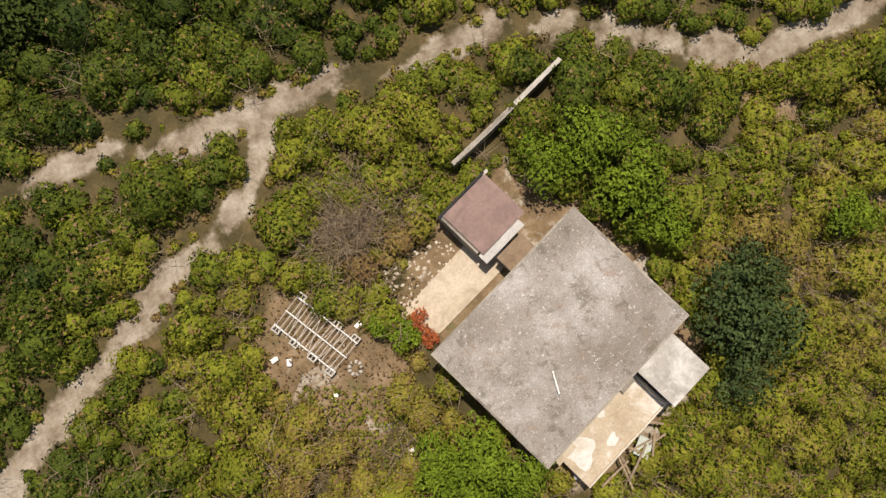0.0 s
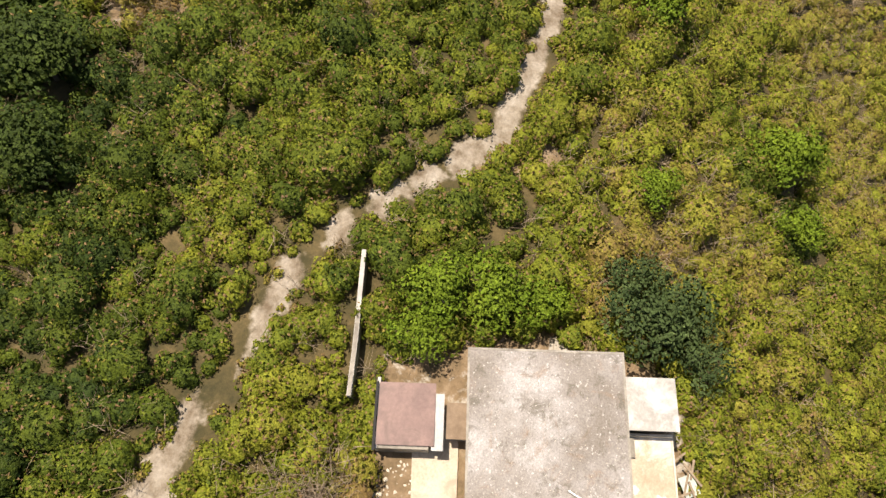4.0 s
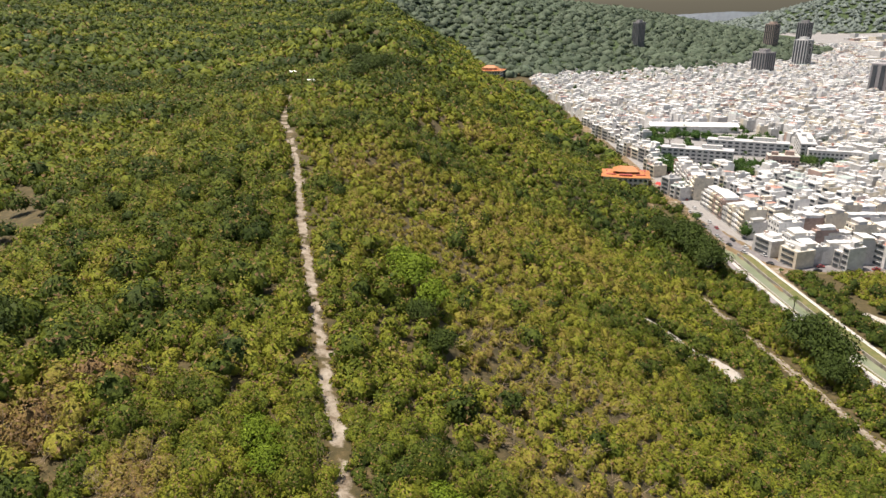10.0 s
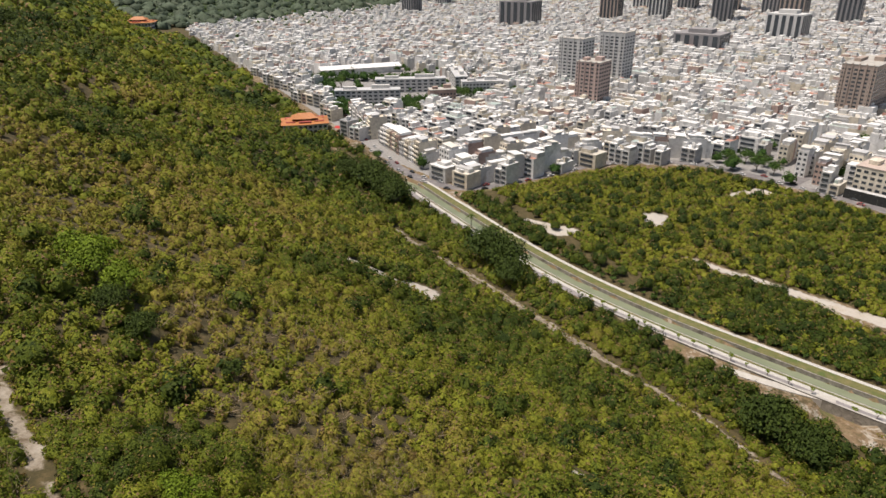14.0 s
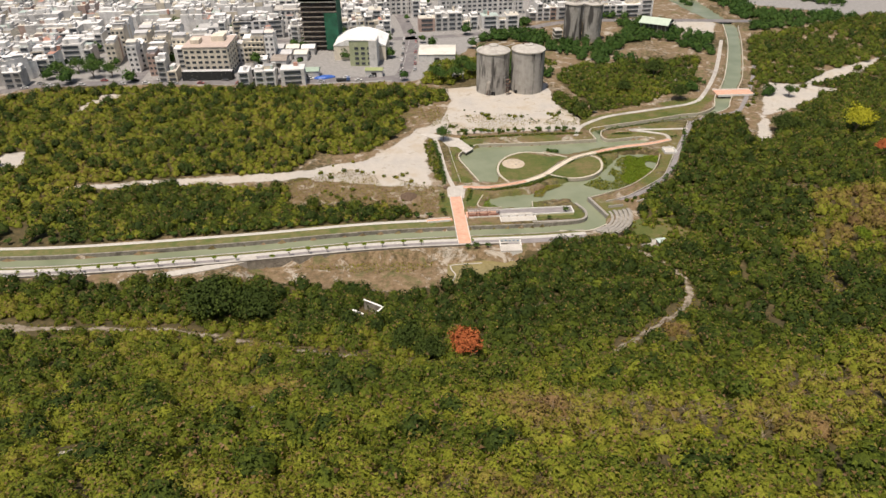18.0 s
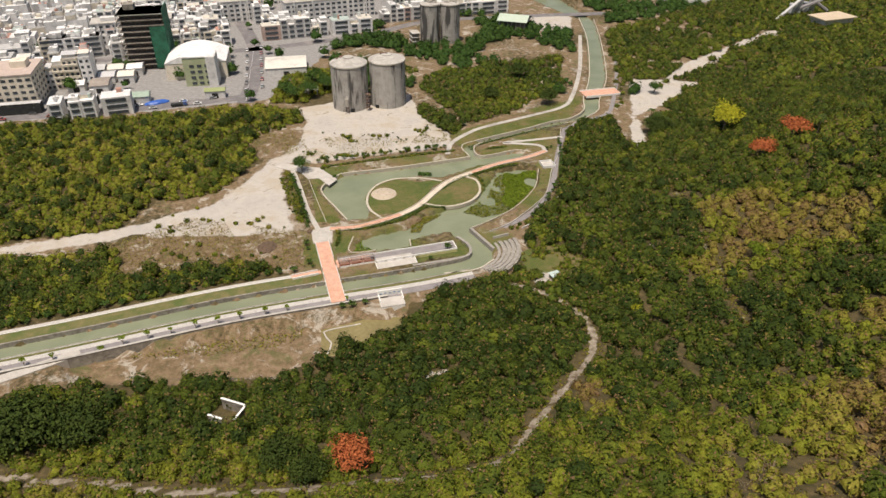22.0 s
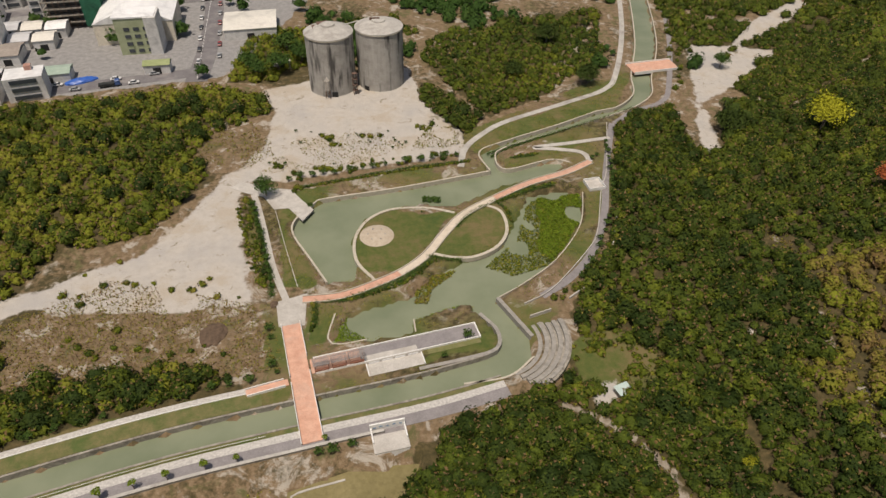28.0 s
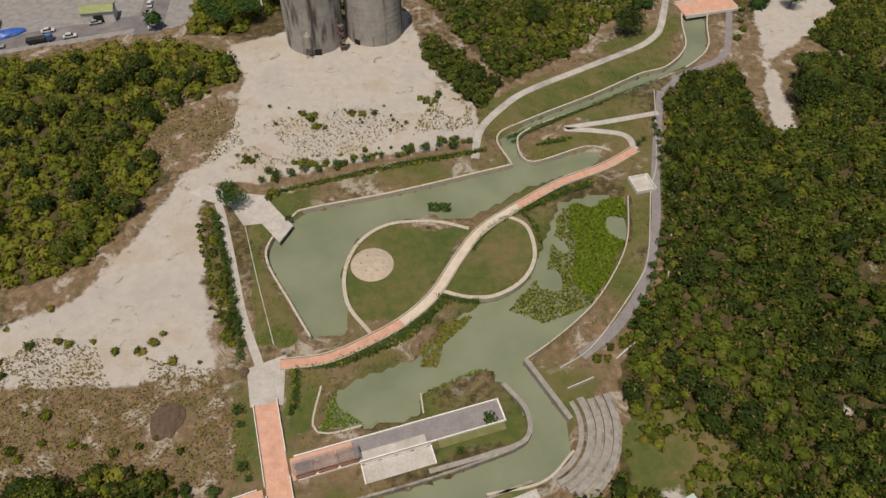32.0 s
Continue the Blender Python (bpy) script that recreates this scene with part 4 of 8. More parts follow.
# a rim that closes the view beyond the town, haze put into its colour
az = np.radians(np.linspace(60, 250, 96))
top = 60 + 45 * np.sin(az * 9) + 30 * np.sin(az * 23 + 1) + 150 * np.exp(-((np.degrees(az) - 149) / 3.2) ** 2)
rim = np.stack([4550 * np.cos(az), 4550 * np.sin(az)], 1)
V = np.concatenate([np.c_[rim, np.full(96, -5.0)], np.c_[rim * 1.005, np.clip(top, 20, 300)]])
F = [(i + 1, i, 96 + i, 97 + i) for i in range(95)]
tagged(new("backdrop", np_mesh("backdrop", V, F, surf("far_range_haze", (0.30, 0.34, 0.38), (0.36, 0.40, 0.44), 0.004, bump=0.0))), "far range on the horizon, coloured pale blue-grey for haze", "hills", kind="structure")


# ---- canal ----
def along(x):
    """The canal's middle line at x."""
    return np.interp(x, CANAL[:, 0], CANAL[:, 1])


canal_line = CANAL[:-1]
reach = CANAL[(CANAL[:, 0] > -372) & (CANAL[:, 0] < 4)]
for nm, sh, lab in (("canal_wall_north", 3.6, "stained concrete retaining wall of the canal, north bank"), ("canal_wall_south", -3.6, "stained concrete retaining wall of the canal, south bank")):
    tagged(new(nm, slab(nm, reach, 0.5, 0.12, M_WALL, 4.2, shift=sh)), lab, "canal wall", kind="structure")
tagged(new("verge_south", slab("verge_south", reach, 1.3, 0.05, M_WEED, 0.4, shift=-4.55)), "narrow weedy grass verge above the canal wall", "grass verge", kind="structure")
tagged(new("pavement_south", slab("pavement_south", reach, 1.9, 0.10, M_SPECK, 0.4, shift=-6.15)), "speckled pale paving beside the canal", "pavement", kind="structure")
tagged(new("lane_south", slab("lane_south", reach, 3.0, 0.07, M_LANE, 0.4, shift=-8.6)), "grey asphalt lane beside the canal", "lane", kind="structure")
rail_reach = CANAL[(CANAL[:, 0] > -372) & (CANAL[:, 0] < -46)]
tagged(new("canal_railing", slab("canal_railing", rail_reach, 0.07, 0.95, M_RAIL, 0.12, shift=-5.1)), "white top rail along the canal paving", "railing", kind="structure")
south_reach = CANAL[(CANAL[:, 0] > -205) & (CANAL[:, 0] < -22)]
tagged(new("wall_south", slab("wall_south", south_reach, 0.55, 0.75, M_WALL, 4.6, shift=-10.4)), "dark streaked concrete retaining wall below the lane", "wall", kind="structure")
tagged(new("wall_south_cap", slab("wall_south_cap", south_reach, 0.75, 0.87, M_CONC, 0.11, shift=-10.4)), "weathered concrete coping on the retaining wall", "coping", kind="structure")
north = CANAL[(CANAL[:, 0] > -372) & (CANAL[:, 0] < -46)]
tagged(new("verge_north", slab("verge_north", north, 4.4, 0.06, M_WEED, 0.3, shift=6.2)), "dry mown grass verge above the canal", "grass verge", kind="structure")
tagged(new("promenade_north", slab("promenade_north", north, 1.5, 0.12, M_SPECK, 0.4, shift=9.3)), "pale concrete footpath along the canal", "footpath", kind="structure")
tagged(new("promenade_kerb", slab("promenade_kerb", north, 0.22, 0.22, M_RAIL, 0.4, shift=8.4)), "tan stone edging of the footpath", "kerb", kind="structure")

# ramp down from the lane into the basin
ramp_line = spline([(-140, 170), (-124, 179), (-110, 188.5)], 3)
tagged(new("ramp", slab("ramp", ramp_line, 3.4, 0.35, M_PALE, 3.6)), "pale concrete ramp beside the canal lane", "ramp", kind="structure")
tagged(new("basin_kerb", slab("basin_kerb", spline([(-114, 176), (-85, 176.5), (-60, 177), (-50, 180), (-40, 188), (-38, 196), (-41, 201), (-30, 205)], 2), 0.45, -2.7, M_PALE, 0.7)), "low pale kerb round the silted basin", "kerb", kind="structure")
bm = bmesh.new()
bm.faces.new([bm.verts.new((q[0], q[1], -2.86)) for q in ((-40, 189), (-42, 202), (-27, 208), (-12, 209), (-14, 200), (-26, 191))])
me = bpy.data.meshes.new("water_basin")
bm.to_mesh(me)
bm.free()
me.materials.append(surf("basin_water", (0.19, 0.16, 0.07), (0.25, 0.21, 0.10), 0.1, rough=0.15, bump=0.02))
tagged(new("water_basin", me), "shallow brown water in the silted basin", "basin water", kind="structure")

# ---- the park's edgings and paths ----
def edging(line, width=0.45, top=0.12, mat=None, thick=2.6, closed=False, name="pond_edging", label="pale stone edging wall of the pond"):
    pts = spline(line, 1.4, closed)
    if closed:
        pts = np.vstack([pts, pts[:1]])
    return tagged(new(name, slab(name, pts, width, top, mat or M_KERB, thick)), label, "edging", kind="structure")


edging(POND_NW[:9], 0.55)
edging([(8, 319.6), (4.8, 331.4), (14.4, 338.9), (35.4, 350.8), (51.2, 360.8), (61.1, 365.2), (69.5, 376.2), (72.3, 393.2), (82, 430), (93, 500), (96.8, 556)], 0.5)
edging([(107, 552), (102, 500), (92, 430), (80.6, 391.4), (77, 376.1), (69.6, 366.7), (58.9, 359.3), (36.4, 346.7), (14.9, 335.1), (10.3, 328.9), (13.5, 320.7), (29.3, 326.8), (36, 325.2)], 0.45)
edging([(6.3, 257.9), (13.8, 263.6), (23.4, 272.7), (31, 284), (35.1, 293.5), (37.7, 307.4)], 0.3)
edging([(6.3, 257.9), (14.3, 243.9)], 1.1, 0.25, M_TERRACE)
edging([(14, 237.2), (7.3, 231), (-3.7, 228.6)], 0.5)
edging([(-37.2, 252), (-38, 243), (-34.7, 241.2), (-28.2, 242.8)], 0.4)
edging([(-15.7, 245.4), (-16.3, 249.9)], 0.35)
edging([(-14.5, 233.2), (-3.3, 236.4), (4.8, 239.7), (5.4, 245.9), (1.1, 252.0)], 1.0, 0.2, M_TERRACE)
PINK_PATH = spline([(-46.5, 257), (-36.5, 258.5), (-27, 263.4), (-19.6, 268.6), (-13.2, 275.7), (-7.7, 285.9), (-1.8, 295), (7.3, 302.7), (20.2, 312), (33.4, 318.5), (43.2, 325.4)], 1.5)
for piece, mt, lab in ((PINK_PATH[:19], M_PINK, "pink paved path along the pond"), (PINK_PATH[18:48], M_CREAM, "cream paved causeway path between the ponds"), (PINK_PATH[47:], M_PINK, "pink paved path at the ponds' far end")):
    tagged(new("park_path", slab("park_path", piece, 2.1, 0.30, mt, 1.8)), lab, "path", kind="structure")
for sh in (-1.3, 1.3):
    tagged(new("park_path_kerb", slab("park_path_kerb", PINK_PATH, 0.25, 0.42, M_KERB, 1.2, shift=sh)), "pale stone kerb of the causeway path", "kerb", kind="structure")
for nm, ln, w in (("ring_path", [(-4.6, 296), (-13.1, 298.4), (-24.6, 297.6), (-31.8, 291.8), (-34.7, 282.6), (-33.2, 272.7), (-27.7, 265)], 0.9), ("ring_path", [(4, 300.8), (9.9, 296.8), (11.2, 287.5), (8.0, 280), (1.3, 275.2), (-5.3, 274.6), (-11.2, 276.3)], 1.0),
                  ("park_path_head", [(43.2, 325.4), (41.2, 331.4), (32.6, 333.5), (24.6, 334.5), (38.2, 337.7), (53.1, 341.5)], 1.9)):
    tagged(new(nm, slab(nm, spline(ln, 1.2), w, 0.16, M_PALE if nm != "ring_path" else M_KERB, 1.4)), "pale stone path round the pond's islands", "path", kind="structure")
tagged(new("west_walk", slab("west_walk", spline([(-50.5, 256), (-56.7, 269.7), (-62.4, 286.3), (-67, 299.4), (-69.5, 305.4)], 2), 1.9, 0.10, M_PALE, 0.4)), "pale paved walk between hedges", "path", kind="structure")
tagged(new("east_walk", slab("east_walk", spline([(56, 352), (52.5, 338.9), (47.1, 317.3), (42.7, 296.5), (36.2, 278.6), (27.3, 265.9), (18.5, 258.6)], 2), 2.3, 0.09, M_LANE, 0.4)), "grey asphalt walk along the foot of the hill", "path", kind="structure")
tagged(new("promenade_far", slab("promenade_far", spline([(-2, 322), (0, 334), (8, 345.5), (17, 353.5), (40.4, 367.5), (58, 379), (66, 394), (78, 440), (90, 510)], 2), 2.3, 0.10, M_CONC, 0.4)), "grey concrete walk along the feeder channel", "path", kind="structure")
tagged(new("promenade_east", slab("promenade_east", spline([(57, 352), (66, 361), (79, 369), (86, 384), (100, 440), (112, 520)], 2), 2.2, 0.10, M_LANE, 0.4)), "grey walk on the east side of the feeder channel", "path", kind="structure")
for poly, nm, lab in (([(-53.5, 256), (-45.6, 259.5), (-44.5, 247.6), (-51.2, 247)], "plaza", "pale concrete plaza at the bridge's end"),
                      ([(-61.5, 297.4), (-66, 304), (-72, 306), (-78, 309), (-74.7, 312.3), (-64, 309), (-57.8, 308), (-54, 303), (-49, 297.3), (-51.6, 291.6), (-57, 298)], "plaza_north", "pale concrete plaza with steps down to the pond")):
    tagged(part(nm, prism(poly, -0.4, 0.13), M_PALE), lab, "plaza", kind="structure")


# ---- the two bridges ----
def bridge(name, x, y, rz, length, width, label, legs=True, gaps=((), ())):
    """gaps: for each side, the stretch along the deck where its parapet stands open."""
    ob = thing(name, x, y, 0, rz, label, "bridge")
    part("deck", boxed(0, 0, -0.25, width, length, 0.55), M_PINK, ob, "pink paved deck")
    for s, gap in zip((-1, 1), gaps):
        ends = [-length / 2 - 0.2, *gap, length / 2 + 0.2]
        for a, b in zip(ends[::2], ends[1::2]):
            rail = part("parapet", boxed(s * (width / 2 + 0.08), (a + b) / 2, -0.35, 0.16, b - a, 1.3, bevel=0.03), M_WHITE, ob, "white painted parapet")
            for k in range(int((b - a) / 3.5) + 1):
                part("post", boxed(s * (width / 2 + 0.08), a + 0.15 + k * (b - a - 0.3) / max(1, int((b - a) / 3.5)), -0.35, 0.24, 0.24, 1.42, bevel=0.03), M_WHITE, rail, "white parapet post")
        if legs:
            part("abutment", boxed(0, s * (length / 2 - 4.5), -4.2, width - 0.1, 0.9, 3.9), M_WALL, ob, "stained concrete abutment")
    return ob


foot_bridge = bridge("canal_bridge", -42.9, 230.0, 16.6, 36.8, 4.7, "pink paved canal bridge with white parapets", gaps=((-0.9, 0.9), (1.6, 7.0)))
far_bridge = bridge("road_bridge", 83.0, 400.0, -76.0, 21.0, 9.0, "wide pink paved bridge over the feeder channel", False)
spur = thing("promenade_spur", -50.4, 227.3, 0, 20, "pink paved spur from the bridge to the footpath", "path", kind="structure")
part("branch_path", boxed(0, 0, 0, 10.0, 1.9, 0.28), M_PINK, spur)
for s, m in ((-1.05, M_WHITE), (1.05, M_RAIL)):
    part("kerb", boxed(-0.4, s, 0, 9.0, 0.2, 0.75), m, spur, "white kerb wall")

# ---- deck, benches and pier beside the south pond ----
DECK_RZ = 16.5
dk = thing("pond_deck", -21.2, 239.6, 0, DECK_RZ, "grey paved deck with pale kerbs beside the pond", "deck")
part("deck", boxed(1.0, 0, -1.6, 42.5, 4.6, 1.80), M_LANE, dk, "grey paved deck")
part("paving", boxed(-14.6, 0.0, 0.2, 12.2, 4.6, 0.06), M_PINK, dk, "pink paving")
part("paving", boxed(-1.2, -1.35, 0.2, 14.0, 1.8, 0.05), M_PALE, dk, "pale paving")
for s in (-1, 1):
    part("kerb", boxed(1.2, s * 2.45, -1.4, 42.0, 0.22, 2.0), M_WHITE, dk, "white kerb")
part("kerb", boxed(22.3, 0, -1.4, 0.3, 5.2, 2.0), M_WHITE, dk, "white kerb")
part("planting_strip", boxed(15, -3.4, -1.5, 14, 1.6, 1.6), surf("strip_grass", (0.12, 0.14, 0.04), (0.20, 0.18, 0.08), 0.6), dk, "grass strip")
M_ROOFTILE = surf("shelter_slats", (0.20, 0.17, 0.16), (0.30, 0.27, 0.25), 1.0)
M_SEAT = surf("bench_red_brown", (0.22, 0.09, 0.055), (0.32, 0.14, 0.09), 1.5)
pa = np.array((math.cos(radians(DECK_RZ)), math.sin(radians(DECK_RZ))))
pn = np.array((-pa[1], pa[0]))


def on_deck(u, v):
    return (-21.2 + u * pa[0] + v * pn[0], 239.6 + u * pa[1] + v * pn[1])


shelter = thing("bench_shelter", 0, 0, 0.3, DECK_RZ, "slatted grey pergola over a red-brown bench", "shelter", "pergolas on the deck")
for sx in (-1.7, 1.7):
    for sy in (-0.9, 0.9):
        part("post", boxed(sx, sy, 0, 0.14, 0.14, 2.3), M_SEAT, shelter)
for i in range(15):
    part("slat", boxed(-1.96 + i * 0.28, 0, 2.34, 0.17, 2.9, 0.08), M_ROOFTILE, shelter)
for sy in (-0.95, 0.95):
    part("beam", boxed(0, sy, 2.22, 4.1, 0.12, 0.12), M_ROOFTILE, shelter)
part("bench", boxed(0, -1.15, 0, 3.5, 0.45, 0.95, bevel=0.04), M_SEAT, shelter, "red-brown bench")
for i, u in enumerate((-18.2, -13.9, -9.6)):
    xx, yy = on_deck(u, -1.1)
    if i == 0:
        shelter.matrix_basis = pose(xx, yy, 0.3, 0, 0, DECK_RZ)
    else:
        copy_thing(shelter, pose(xx, yy, 0.3, 0, 0, DECK_RZ))
pier = thing("canal_pier", *on_deck(-0.6, -5.0), 0, DECK_RZ, "pale concrete landing with openings beside the canal", "landing")
part("slab", boxed(0, 0, -1.9, 14.2, 3.8, 2.0), M_PALE, pier)
back = part("back_wall", boxed(0, 1.95, -1.7, 14.2, 0.2, 2.6), M_PALE, pier)
for i in range(4):
    part("opening", boxed(-5 + i * 3.3, 1.83, 0.12, 2.6, 0.1, 0.55), nodes_of("opening_dark")[0], back, "dark opening")
for sx in (-7, 7):
    part("side_wall", boxed(sx, 0, -1.7, 0.25, 4.0, 2.2), M_WHITE, pier)

# gate house on the south bank
gh = thing("gate_house", -20.9, 214.2, 0, 14, "white sluice gate house with an open railed roof deck", "gate house")
part("body", boxed(0, -2.2, -3.6, 7.6, 4.2, 3.9), M_WHITE, gh, "white walls")
part("roof", boxed(0, -2.0, 0.3, 8.0, 4.6, 0.25), M_PALE, gh, "pale flat roof")
screen = part("upper_wall", boxed(0, 2.1, 0.0, 8.0, 0.35, 2.3), M_WHITE, gh, "white screen wall")
part("walkway", boxed(0, 1.1, -0.3, 8.0, 1.6, 0.4), M_LANE, gh)
for sx in (-3.8, 3.8):
    part("side_wall", boxed(sx, 0.2, 0.0, 0.3, 4.0, 1.2), M_WHITE, gh)
for i in range(4):
    part("gate_opening", boxed(-2.7 + 1.8 * i, -4.32, -2.9, 1.3, 0.06, 1.5), nodes_of("gate_dark")[0], gh, "dark sluice opening")
for i in range(5):
    part("emblem", boxed(-3.0 + 1.5 * i, 1.90, 0.9 + 0.2 * (i % 2), 0.7, 0.04, 0.4), surf("emblem_blue", (0.20, 0.32, 0.45), (0.28, 0.40, 0.52)), screen, "blue painted emblem")

# stepped terraces facing the pond
tc = (4.6, 242.4)
ter = thing("stone_terrace", tc[0], tc[1], 0, 0, "curved pale stone seating terraces facing the pond", "terrace")
for k in range(5):
    pts = [(math.cos(a) * (11.5 + 1.65 * k), math.sin(a) * (11.5 + 1.65 * k)) for a in np.radians(np.arange(-68 + 3 * k, 30 - 2 * k, 4))]
    part("step", slab("step", pts, 1.05, 0.1 + 0.42 * k, M_TERRACE, 1.2), None, ter)
    # treads take the darker wall material, to stand out from the steps
    part("tread", slab("tread", pts, 0.62, -0.22 + 0.42 * k, M_WALL, 1.0, shift=-0.83), None, ter, "dark lower tread")
part("end_wall", boxed(12.6, 9.2, -0.3, 6.4, 0.25, 1.4, 24), M_PALE, ter, "pale end wall")

# low walls and kerbs along the east walk
for nm, ln, w, top, lab in (("walk_wall", [(51.3, 315.4), (48.2, 303.2), (42.2, 280.5), (34.7, 266.0), (25.8, 257.5)], 0.35, 0.75, "low white wall on the hill side of the walk"),
                            ("walk_kerb", [(54, 352), (50.6, 334), (47.1, 317.4), (44.0, 309.0), (39.0, 287.7), (34.9, 278.8), (21.9, 261.6), (13.4, 255.4)], 0.25, 0.55, "low white kerb wall of the asphalt walk"),
                            ("walk_kerb", [(-48.6, 262), (-54.8, 279), (-61, 297)], 0.2, 0.2, "pale kerb of the paved walk")):
    tagged(new(nm, slab(nm, spline(ln, 1.5), w, top, M_PALE, 1.2)), lab, "low wall", kind="structure")
pf = thing("viewing_platform", 42.0, 311.0, 0, 14, "small white railed viewing platform beside the pond", "platform")
part("deck", boxed(0, 0, -1.2, 5.6, 5.8, 1.5), M_PALE, pf, "pale deck")
for s in (-1, 1):
    part("rail", boxed(s * 2.75, 0, 0.3, 0.12, 5.8, 1.0), M_WHITE, pf, "white rail")
    part("rail", boxed(0, s * 2.85, 0.3, 5.4, 0.12, 1.0), M_WHITE, pf, "white rail")


# ---- single trees ----
def crown_mesh(name, r, flat, clumps, k, size, mat, z, t0=0.5):
    one = np.array([0.0])
    p, d, _, _ = crown_points(one, one, np.array([z]), np.array([r]), clumps, k, flat)
    tint = t0 + np.repeat(rng.normal(0, 0.22, clumps), k) + rng.normal(0, 0.06, len(p))
    V, F = leaf_cards(p, d + (0, 0, 0.25), size * rng.uniform(0.6, 1.4, len(p)))
    return np_mesh(name, V, F, mat, np.repeat(tint, 4), normals=soft(d, 4))


def tree(name, r, h, mat, label, category="tree", flat=0.8, clumps=22, k=40, size=0.28, group=""):
    """A tapered trunk that forks into limbs, under a crown of leaf sprays. h: the crown's middle."""
    ob = thing(name, 0, 0, 0, 0, label, category, group)
    bm = bmesh.new()
    fork = h * 0.5
    tube(bm, (0, 0, -0.6), (0.1 * r * 0.3, 0, fork), 0.07 * r + 0.05, 0.05 * r + 0.03)
    for i in range(5):
        a = i * 1.257 + 0.4
        tube(bm, (0.03 * r, 0, fork * (0.8 + 0.05 * i)), (math.cos(a) * r * 0.55, math.sin(a) * r * 0.55, h + 0.25 * r * math.sin(i * 2.1)), 0.035 * r + 0.02, 0.012 * r, 6)
    part("trunk", bm, M_BARK, ob, "grey-brown forked trunk")
    part("crown", crown_mesh("crown", r, flat, clumps, k, size, mat, h), None, ob)
    return ob


def place(ob, spots, first=True):
    """Puts a thing at its first spot (x, y, size, turn) and copies at the others, on the ground."""
    for i, (px, py, s, a) in enumerate(spots):
        m = pose(px, py, float(ground_at(px, py)), 0, 0, a)
        c = ob if i == 0 and first else copy_thing(ob, m)
        c.matrix_basis = m @ Matrix.Diagonal((s, s, s, 1))


flame = tree("flame_tree", 4.6, 5.2, M_FLAME, "flame tree in full orange-red blossom on the slope", flat=0.6, clumps=30, k=60, size=0.34)
place(flame, [(-23.5, 137, 1.05, 0), (126, 293, 1.1, 60), (142, 303, 1.25, 200)])
big = tree("dark_banyan", 7.0, 6.0, M_DARK, "broad dark-green banyan at the foot of the slope", flat=0.75, clumps=60, k=60, size=0.42)
place(big, [(-107, 154, 1.2, 0), (-94, 156, 1.0, 90), (-113, -8, 0.4, 50), (-105, -4, 0.4, 0), (-14, -41, 0.5, 0), (-22, -45, 0.55, 60), (-40, -52, 0.5, 120), (-47, -57, 0.6, 10), (-85, -68, 0.55, 0), (-92, -72, 0.6, 200), (6, -36, 0.45, 20), (17, -33, 0.5, 90), (-500, -66, 1.1, 0), (-520, -74, 1.3, 50), (-540, -62, 1.2, 80), (-472, -72, 1.0, 130), (-600, -96, 1.3, 0), (-735, -125, 1.4, 0), (-750, -135, 1.5, 60), (-250, 139, 1.5, 40), (-238, 141, 1.4, 140), (-227, 137, 1.0, 80), (-378, 127, 1.3, 200), (-366, 124, 1.6, 0), (-352, 129, 1.4, 20), (-340, 128, 1.3, 250), (-385, 116, 1.2, 130), (-40, 140, 0.65, 10), (-33, 134, 0.6, 170), (98, 345, 0.8, 300), (40, 425, 0.75, 0), (22, 390, 0.6, 70), (52, 384, 0.7, 0)])
mid = tree("spreading_tree", 4.2, 4.6, M_MID, "spreading mid-green shade tree with a forked trunk", flat=0.75, clumps=34, k=46, size=0.33)
spots = [(-65.3, 304.8, 0.85, 0), (-84, 388, 1.1, 30), (-76, 392, 1.2, 80), (-90, 396, 1.0, 120), (-68, 402, 1.2, 10), (-58, 412, 1.1, 50), (-76, 412, 1.2, 200), (-48, 424, 1.0, 0), (112, 400, 0.8, 0), (-318, 356, 1.2, 0), (-306, 350, 1.1, 50), (-296, 358, 1.3, 90), (-312, 366, 1.2, 130), (-300, 370, 1.0, 170), (-286, 362, 1.1, 20), (-540, 225, 1.5, 0), (-552, 205, 1.6, 60), (-575, 290, 1.6, 0), (-560, 310, 1.5, 0), (-590, 325, 1.6, 20), (-610, 340, 1.5, 0), (-520, 195, 1.2, 0), (-515, 168, 1.1, 0), (-690, 205, 1.6, 0), (-720, 195, 1.6, 10), (-650, 330, 1.5, 10), (-670, 345, 1.6, 80), (-430, 150, 0.8, 0)]
place(mid, spots)
bright = tree("bright_green_tree", 2.6, 2.6, M_BRIGHT, "young bright-green leafy tree among the scrub", flat=0.8, clumps=26, k=80, size=0.15)
place(bright, [(1.0, 8.6, 1.05, 0), (-0.4, 11.0, 0.85, 70), (3.6, 7.8, 0.85, 140), (2.2, 10.6, 0.9, 200), (-14.6, -6.4, 1.05, 30), (-15.8, -2.6, 1.1, 100), (-11.4, -6.6, 0.85, 160), (-16.6, 0.6, 0.8, 220), (-50, 2, 1.2, 0), (-53, 0, 1.0, 50), (-58, -2, 0.9, 90), (-125, -10, 1.9, 0), (-119, -6, 1.6, 60), (-131, -12, 1.8, 120), (-42, 17, 1.3, 0), (-44, 19, 1.0, 200), (-36, 20, 0.9, 150), (-60, -21, 0.9, 20), (-64, -23, 1.0, 90), (98, 224, 1.2, 0), (45, 146, 1.0, 0), (-30, 6, 0.8, 0)])
